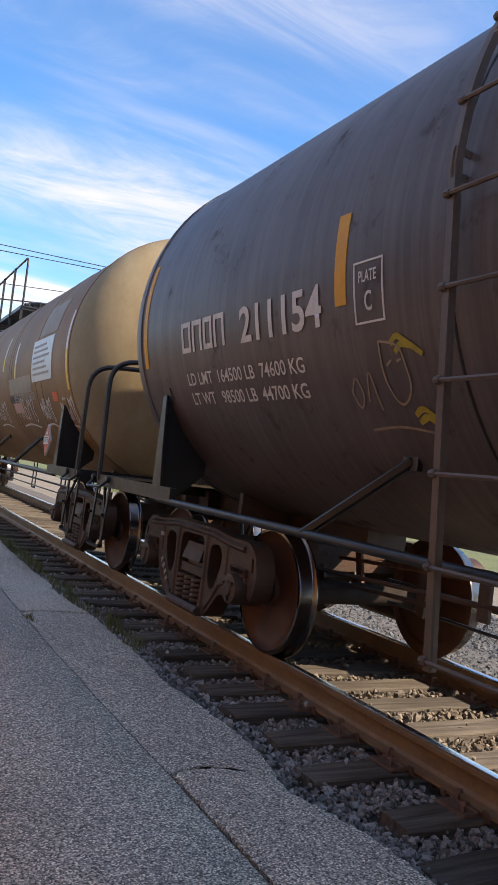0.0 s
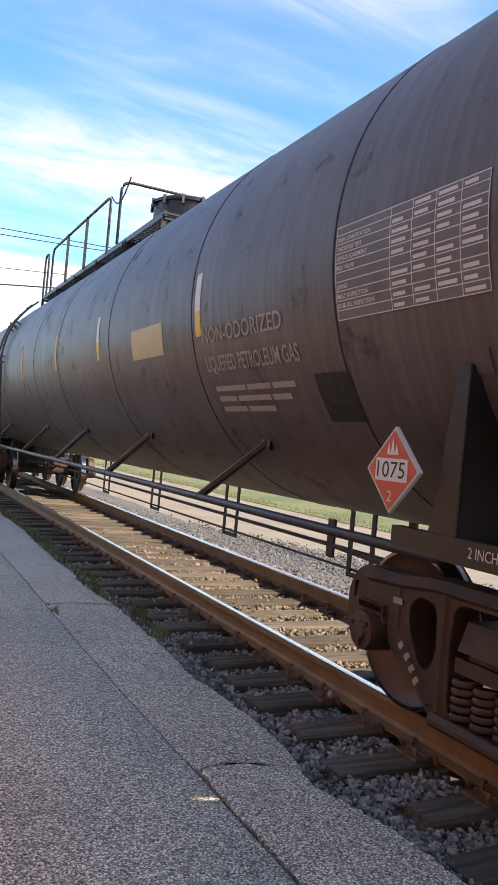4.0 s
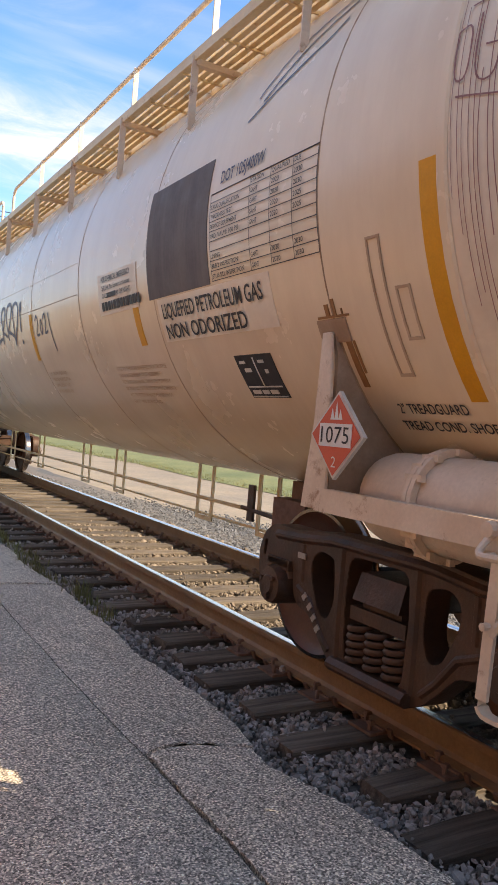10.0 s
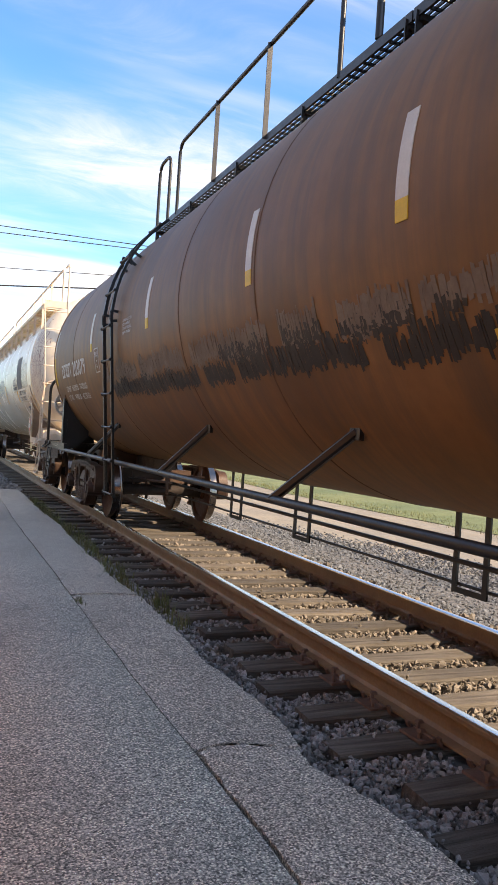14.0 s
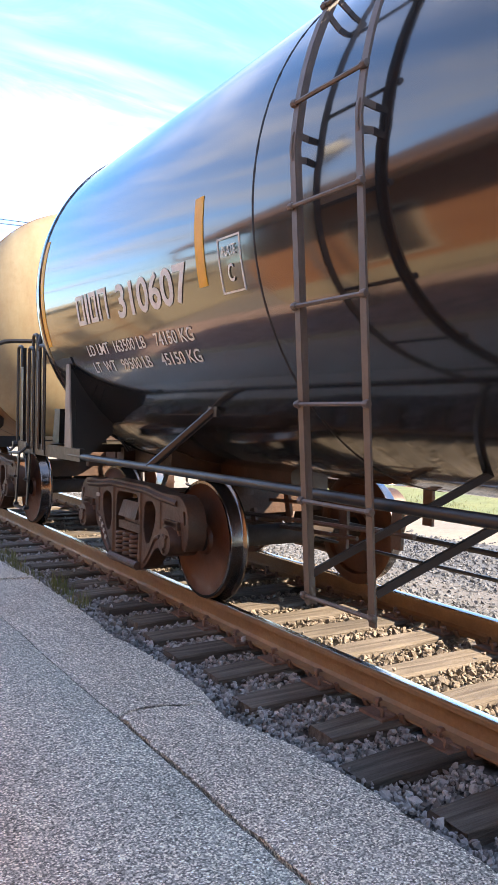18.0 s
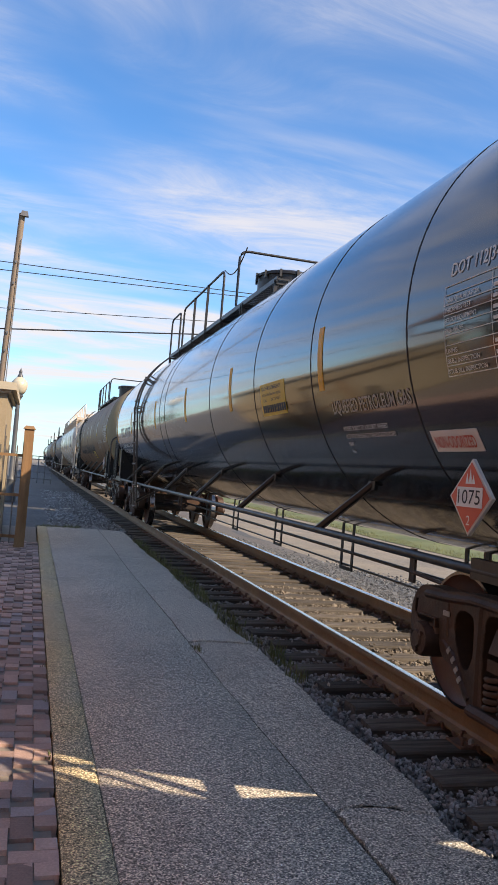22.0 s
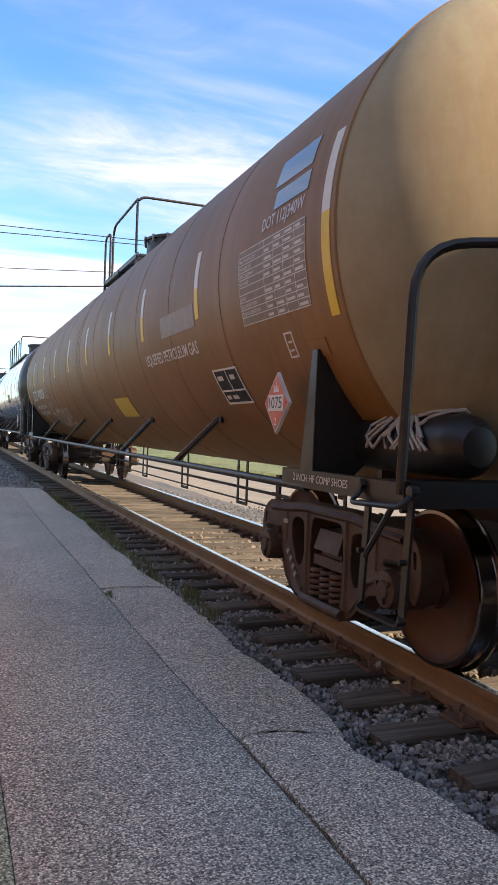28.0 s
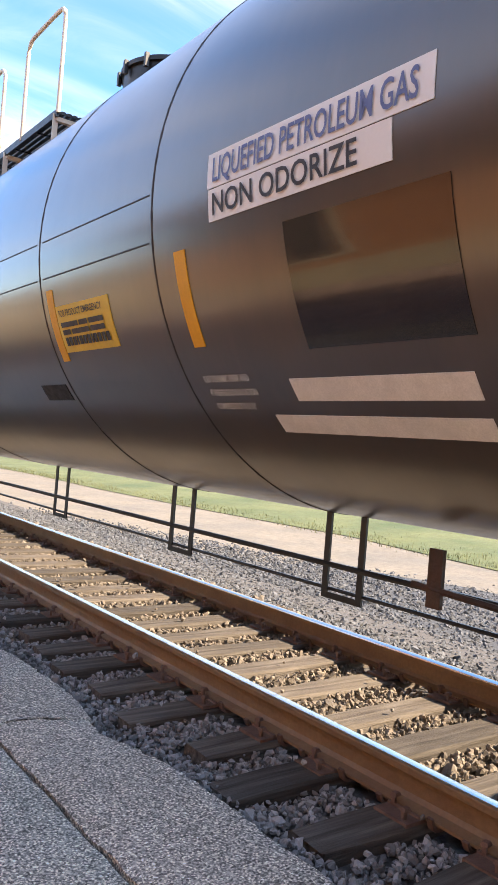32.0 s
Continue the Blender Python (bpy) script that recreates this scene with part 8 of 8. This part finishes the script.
# small white stamps on the truck frames
for car in (car1, car2, car3, car4, car5, car6):
    for sgn in (-1, 1):
        c = sgn * car.trucks - (car.rear if sgn < 0 else 0.0)
        for k, (dy, z, w, h) in enumerate(((0.66, 0.665, 0.075, 0.032), (0.60, 0.445, 0.03, 0.042), (0.545, 0.40, 0.03, 0.042), (0.50, 0.35, 0.03, 0.042), (0.46, 0.30, 0.03, 0.042))):
            bm = bmesh.new()
            box(bm, (-1.087 if k else -1.085, c + dy, z), (0.008, w, h), Matrix.Rotation(0.75 if k else 0.0, 3, "X"))
            car.add("frame_stamp", bm, M["stencil_dim"])

# three more cars further ahead
for k, (paint, head, label) in enumerate(((M["tank_black_dull"], M["head_grey"], "black tank car far ahead in the train"), (M["tank_grey"], M["head_dark"], "dark grey tank car far ahead in the train"), (M["tank_brown"], M["head_tan"], "brown tank car far ahead in the train"))):
    c = Car(label, paint, head, DULL, R1, Z1, 8.80, 8.25, M["seam_brown"], 17.6 + 20.6 * (k + 1), detail=False)
    common(c, DULL)
    c.walkway(-1.6, 2.4, M["black_steel"], DULL, rail_h=1.0, posts=1.2)
    c.dome(0.4, DULL)
    for y in (-8.6, -5.5, -2.6, 0.8, 5.0):
        c.stripe(y, 2.2, 2.75, 0.4)


# ---- beside and beyond the platform ----
shed = tagged(new("garage_shed"), "small tan block shed with a roller door and flat roof", "shed")
bm = bmesh.new()
box(bm, (-1.05, 16.6, 1.24), (0.36, 3.9, 2.78))
box(bm, (-5.0, 16.6, 1.24), (0.36, 3.9, 2.78))
box(bm, (-3.03, 18.42, 1.24), (3.58, 0.25, 2.78))
box(bm, (-3.03, 14.80, 2.36), (3.58, 0.30, 0.54))
part("wall", bm, M["stucco"], shed, bevel=0.01)
bm = bmesh.new()
box(bm, (-3.02, 16.6, 2.70), (4.6, 4.2, 0.14))
box(bm, (-3.02, 16.6, 2.60), (4.45, 4.05, 0.06))
part("roof", bm, M["trim_tan"], shed, "flat roof with a pale edge", bevel=0.015)
bm = bmesh.new()
box(bm, (-3.02, 14.90, 1.04), (3.56, 0.02, 2.36))
door = part("roller_door", bm, M["rolldoor"], shed, "ribbed tan roller door")
for i in range(15):
    z = -0.14 + i * 0.149
    bm = bmesh.new()
    sweep(bm, [(-4.8, 14.86, z + 0.075), (-1.24, 14.86, z + 0.075)], [(-0.012, -0.073), (0.006, -0.06), (0.010, 0.0), (0.006, 0.06), (-0.012, 0.073)], up=Vector((0, 0, 1)))
    part("door_slat", bm, M["rolldoor"], door, smooth=0)
bm = bmesh.new()
box(bm, (-0.865, 15.2, 1.9), (0.02, 0.16, 0.22))
box(bm, (-0.85, 15.2, 1.2), (0.03, 0.05, 1.2))
part("meter_box", bm, M["grey_steel"], shed)

gate = tagged(new("gate"), "weathered wooden gate frame with metal bars beside the platform", "gate")
for x, w, h in ((-0.42, 0.17, 2.08), (-1.9, 0.15, 2.0)):
    bm = bmesh.new()
    box(bm, (x, 14.05, PAVE + h / 2), (w, 0.16, h))
    box(bm, (x, 14.05, PAVE + h + 0.03), (w + 0.05, 0.21, 0.06), taper=0.6)
    part("gate_post", bm, M["fence_wood"], gate, bevel=0.012)
for z in (0.02, 0.75, 1.45):
    bm = bmesh.new()
    box(bm, (-1.16, 14.05, z), (1.32, 0.04, 0.05))
    part("gate_rail", bm, M["fence_wood"], gate)
for i in range(9):
    bm = bmesh.new()
    rod(bm, (-0.60 - 0.14 * i, 14.05, -0.10), (-0.60 - 0.14 * i, 14.05, 1.62), 0.012)
    part("gate_bar", bm, M["grey_steel"], gate)
bm = bmesh.new()
sweep(bm, [(-0.46, 13.9, -0.15), (-0.44, 13.97, 1.7)], rect(0.04, 0.10))
part("gate_stay", bm, M["fence_wood"], gate)

M["bronze_post"] = material("dark_bronze_post", (0.10, 0.105, 0.11), 0.45, dark=(0.06, 0.065, 0.07), scale=4, amount=0.7, fine=0.2)


def street_lamp(x, y, top, k):
    """Post with a base, collar, frosted globe and finial; top: the globe's middle height, k: size."""
    lamp = tagged(new("street_lamp"), "old-fashioned lamp post with a round frosted globe", "street lamp", "street lamps")
    b = top - 0.35 * k
    bm = bmesh.new()
    lathe(bm, [(0.0, -0.16), (0.22 * k, -0.16), (0.22 * k, 0.02), (0.16 * k, 0.10), (0.13 * k, 0.55), (0.15 * k, 0.60), (0.085 * k, 0.75), (0.075 * k, b - 0.6), (0.065 * k, b - 0.15), (0.0, b - 0.15)], "z", 18, (x, y, 0))
    part("post", bm, M["bronze_post"], lamp, "slim dark post")
    bm = bmesh.new()
    lathe(bm, [(0.0, b - 0.15), (0.07 * k, b - 0.15), (0.11 * k, b - 0.06), (0.15 * k, b), (0.15 * k, b + 0.05), (0.0, b + 0.06)], "z", 18, (x, y, 0))
    part("collar", bm, M["bronze_post"], lamp)
    bm = bmesh.new()
    lathe(bm, [(0.0, b + 0.055), (0.14 * k, b + 0.06), (0.23 * k, b + 0.18 * k), (0.285 * k, b + 0.36 * k), (0.26 * k, b + 0.50 * k), (0.15 * k, b + 0.63 * k), (0.08 * k, b + 0.68 * k), (0.0, b + 0.68 * k)], "z", 24, (x, y, 0))
    part("globe", bm, M["globe"], lamp, "frosted globe", smooth=60)
    bm = bmesh.new()
    lathe(bm, [(0.0, b + 0.66 * k), (0.10 * k, b + 0.67 * k), (0.09 * k, b + 0.72 * k), (0.045 * k, b + 0.80 * k), (0.06 * k, b + 0.86 * k), (0.02 * k, b + 0.95 * k), (0.0, b + 1.0 * k)], "z", 12, (x, y, 0))
    part("finial", bm, M["bronze_post"], lamp)


street_lamp(-0.98, 28.0, 3.86, 1.0)
street_lamp(-1.19, 6.47, 4.62, 0.74)

pole = tagged(new("utility_pole"), "tall grey timber utility pole with a floodlight on top", "utility pole")
bm = bmesh.new()
sweep(bm, [(-2.52, 45, -0.4), (-2.30, 45, 8.0), (-2.08, 45, 15.0)], circle(0.17, 12))
part("shaft", bm, M["pole"], pole)
bm = bmesh.new()
box(bm, (-1.95, 44.8, 14.95), (0.45, 0.3, 0.3), taper=0.7)
rod(bm, (-2.1, 45, 14.6), (-1.9, 44.8, 14.9), 0.05)
part("floodlight", bm, M["grey_steel"], pole)
bm = bmesh.new()
for z in (7.2, 8.2, 9.6, 11.0, 12.2):
    box(bm, (-2.3 + (z - 8) * 0.031, 44.78, z), (0.10, 0.06, 0.14))
rod(bm, (-2.22, 44.8, 0.0), (-1.98, 44.8, 13.5), 0.03)
part("conduit", bm, M["grey_steel"], pole)
for k, ((z0, s), r) in enumerate((((12.15, 0.014), 0.025), ((11.69, 0.030), 0.025), ((9.56, 0.067), 0.02), ((8.40, 0.098), 0.04))):
    bm = bmesh.new()
    pts = []
    for i in range(25):
        x = -60 + 130 * i / 24
        pts.append((x, 45, z0 + s * (x + 2.6) + 0.0003 * (x - 2) ** 2))
    sweep(bm, pts, circle(r, 5))
    thing("overhead_wire", bm, M["cable"], "black overhead wire strung across the track", "wire", "overhead wires")

rail_fence = tagged(new("fence"), "low dark metal railing at the end of the yard", "fence")
for i in range(7):
    bm = bmesh.new()
    box(bm, (-1.6 + 0.42 * i, 50.0, 0.65), (0.06, 0.06, 1.75))
    part("fence_post", bm, M["grey_steel"], rail_fence)
for z in (0.1, 0.5, 0.9, 1.3, 1.5):
    bm = bmesh.new()
    rod(bm, (-1.6, 50.0, z), (0.95, 50.0, z), 0.025)
    part("fence_bar", bm, M["grey_steel"], rail_fence)
for y in (26.5, 34.0):
    bm = bmesh.new()
    box(bm, (0.35, y, -0.24), (1.6, 0.35, 0.10))
    thing("kerb", bm, M["trim_tan"], "short pale concrete kerb across the yard", "kerb", "kerbs", bevel=0.015)

# yard beyond the platform
bm = bmesh.new()
ys = [18.4 + 1.5 * i for i in range(140)]
rows = [[bm.verts.new((x + (0.25 * noise.noise(Vector((x, y, 0))) if abs(x - 1.9) < 0.2 else 0), y, z)) for x, z in ((-30, -0.20), (-6, -0.19), (-1.5, -0.185), (0.6, -0.185), (1.9, -0.215))] for y in ys]
for r0, r1 in zip(rows, rows[1:]):
    for i in range(4):
        bm.faces.new((r0[i], r0[i + 1], r1[i + 1], r1[i]))
M["yard"] = material("worn_asphalt_yard", (0.12, 0.115, 0.11), 0.95, dark=(0.19, 0.18, 0.165), scale=0.7, amount=0.9, fine=0.6, bump=0.08, bump_scale=40)
thing("yard", bm, M["yard"], "worn grey asphalt yard with gravel", "road", kind="structure", smooth=50)
spots = []
while len(spots) < 2600:
    y = 18.5 + 22 * rng.random() ** 1.6
    x = rng.uniform(0.2, 2.0)
    spots.append((x, y, -0.19 + rng.uniform(-0.01, 0.015)))
scatter_stones("yard_stones", spots, 0.030, "loose stones scattered at the edge of the yard", M["ballast"])


def tuft(bm, c, n, h, spread):
    for i in range(n):
        a = rng.uniform(0, 2 * math.pi)
        lean = Vector((math.cos(a), math.sin(a), 0)) * rng.uniform(0.1, 0.7) * h
        p = Vector(c) + Vector((rng.gauss(0, spread), rng.gauss(0, spread), 0))
        w = Vector((-math.sin(a), math.cos(a), 0)) * 0.0035 * (1 + h * 4)
        k = h * rng.uniform(0.5, 1.1)
        v = [bm.verts.new(q) for q in (p - w, p + w, p + lean * 0.45 + Vector((0, 0, k * 0.65)) + w * 0.6, p + lean + Vector((0, 0, k)), p + lean * 0.45 + Vector((0, 0, k * 0.65)) - w * 0.6)]
        bm.faces.new(v)


bm = bmesh.new()
for i in range(170):
    y = 5.5 + 11 * rng.random()
    tuft(bm, (pave_edge(y) + rng.uniform(-0.02, 0.18), y, -0.23), 14, rng.uniform(0.06, 0.17), 0.05)
for i in range(5):
    y = 6.48 + 0.05 * i
    tuft(bm, (1.22 + rng.uniform(-0.03, 0.05), y, -0.16), 10, 0.035, 0.02)
for i in range(60):
    tuft(bm, (rng.uniform(0.0, 0.9), 18.5 + rng.uniform(-0.1, 0.5), -0.19), 12, rng.uniform(0.04, 0.1), 0.06)
for i in range(12):
    y = 4.0 + 9.0 * rng.random()
    tuft(bm, (0.113 if rng.random() < 0.4 else -0.10, y, -0.165), 6, 0.03, 0.012)
thing("weeds", bm, M["blade"], "thin green weeds along the broken platform edge", "weeds", kind="stuff", smooth=0)
# grass edge beyond the lot
bm = bmesh.new()
for i in range(4200):
    y = -6 + 52 * rng.random() ** 1.2
    x = 11.4 + 9 * rng.random() ** 1.6
    tuft(bm, (x, y, -0.40), 7, rng.uniform(0.04, 0.13), 0.16)
thing("grass_clumps", bm, M["blade"], "tall dry grass along the field's edge", "grass", kind="stuff", smooth=0)

# the depot along the platform, mirrored by the tanks
depot = tagged(new("depot_building"), "long red brick depot with wide eaves and a brown roof", "building")
bm = bmesh.new()
box(bm, (-2.6, -8.0, 1.62), (0.36, 35.0, 3.5))
part("wall", bm, M["brick_wall"], depot)
bm = bmesh.new()
box(bm, (-2.56, -8.0, 0.20), (0.38, 35.06, 0.72))
part("base", bm, M["stucco"], depot)
bm = bmesh.new()
box(bm, (-4.6, 9.32, 1.62), (3.63, 0.30, 3.5))
part("end_wall", bm, M["brick_wall"], depot)
bm = bmesh.new()
f = [bm.verts.new(v) for v in ((-1.30, -25.8, 3.42), (-1.30, 9.92, 3.42), (-6.5, 9.92, 5.9), (-6.5, -25.8, 5.9), (-11.7, 9.92, 3.42), (-11.7, -25.8, 3.42))]
g = [bm.verts.new(v.co - Vector((0, 0, 0.12))) for v in f]
for q in ((0, 1, 2, 3), (3, 2, 4, 5)):
    bm.faces.new([f[k] for k in q])
    bm.faces.new([g[k] for k in q[::-1]])
for a, b in ((0, 1), (1, 2), (2, 4), (4, 5), (5, 3), (3, 0)):
    bm.faces.new((f[a], f[b], g[b], g[a]))
part("roof", bm, M["seam_brown"], depot, "dark brown shingle roof", smooth=0)
M["gutter"] = material("brown_gutter", (0.30, 0.16, 0.10), 0.5, dark=(0.22, 0.11, 0.07), scale=4, amount=0.7, fine=0.2)
bm = bmesh.new()
sweep(bm, [(-1.27, -25.8, 3.36), (-1.27, 9.95, 3.36)], rect(0.11, 0.13, 0.02))
part("gutter", bm, M["gutter"], depot, "brown eaves gutter")
bm = bmesh.new()
sweep(bm, bent([(-1.29, 9.86, 3.30), (-1.29, 9.86, 2.98), (-2.40, 9.72, 2.86), (-2.40, 9.56, 2.6), (-2.40, 9.56, -0.14)], 0.09, 3), circle(0.05, 10))
part("downpipe", bm, M["gutter"], depot, "brown downpipe")
bm = bmesh.new()
box(bm, (-1.85, -8.0, 3.33), (1.06, 35.4, 0.03))
part("soffit", bm, M["trim_tan"], depot, "pale soffit boards")
for i in range(8):
    y = -23.5 + 4.3 * i
    bm = bmesh.new()
    box(bm, (-2.40, y, 1.65), (0.06, 1.3, 1.7))
    w = part("window", bm, M["trim_tan"], depot)
    bm = bmesh.new()
    box(bm, (-2.362, y, 1.65), (0.02, 1.1, 1.5))
    part("pane", bm, M["glass_dark"], w)


def tree(x, y, h, seed):
    r = random.Random(seed)
    t = tagged(new("tree"), "broad green tree far beyond the field", "tree", "trees beyond the field")
    bm = bmesh.new()
    sweep(bm, [(x, y, -0.4), (x + 0.2, y, h * 0.3), (x, y + 0.2, h * 0.7)], circle(h * 0.035, 8))
    for i in range(6):
        a = i * 1.05
        sweep(bm, [(x + 0.1, y, h * (0.3 + 0.05 * i)), (x + math.cos(a) * h * 0.28, y + math.sin(a) * h * 0.28, h * (0.55 + 0.05 * i))], circle(h * 0.012, 6))
    part("trunk", bm, M["bark"], t)
    v, f = [], []
    for i in range(1400):
        a, b, c = r.gauss(0, 1), r.gauss(0, 1), r.gauss(0, 1)
        k = (0.6 + 0.4 * r.random()) / math.sqrt(a * a + b * b + c * c)
        lump = 1 + 0.3 * noise.noise(Vector((a * k * 2, b * k * 2, c * k * 2 + seed)))
        p = Vector((x + a * k * h * 0.36 * lump, y + b * k * h * 0.36 * lump, h * 0.62 + c * k * h * 0.36 * lump))
        s = h * 0.045
        q = len(v)
        for _ in range(3):
            v.append(tuple(p + Vector((r.uniform(-s, s), r.uniform(-s, s), r.uniform(-s, s)))))
        f.append((q, q + 1, q + 2))
    part("crown", raw_mesh("crown", v, f, M["leaf"]), None, t)


for i, (x, y, h) in enumerate(((60, 22, 7), (72, 48, 9), (64, 74, 8), (85, 105, 10), (75, 140, 9), (58, -6, 8), (-34, 120, 8), (-22, 150, 7))):
    tree(x, y, h, i)


# ---- what moves ----
def motions():
    ends = [1.0 * i for i in range(33)]
    for car in CARS:
        walk(car.root, [(t, pose(AXIS_X, car.y0 + S(t), 0)) for t in ends])
        for ws in car.wheelsets:
            y = ws.matrix_basis.translation.y
            rows = []
            for i in range(161):
                t = i * 0.2
                rows.append((t, pose(0, y, 0.457) @ Matrix.Rotation(-S(t) / 0.457, 4, "X")))
            walk(ws, rows)


motions()
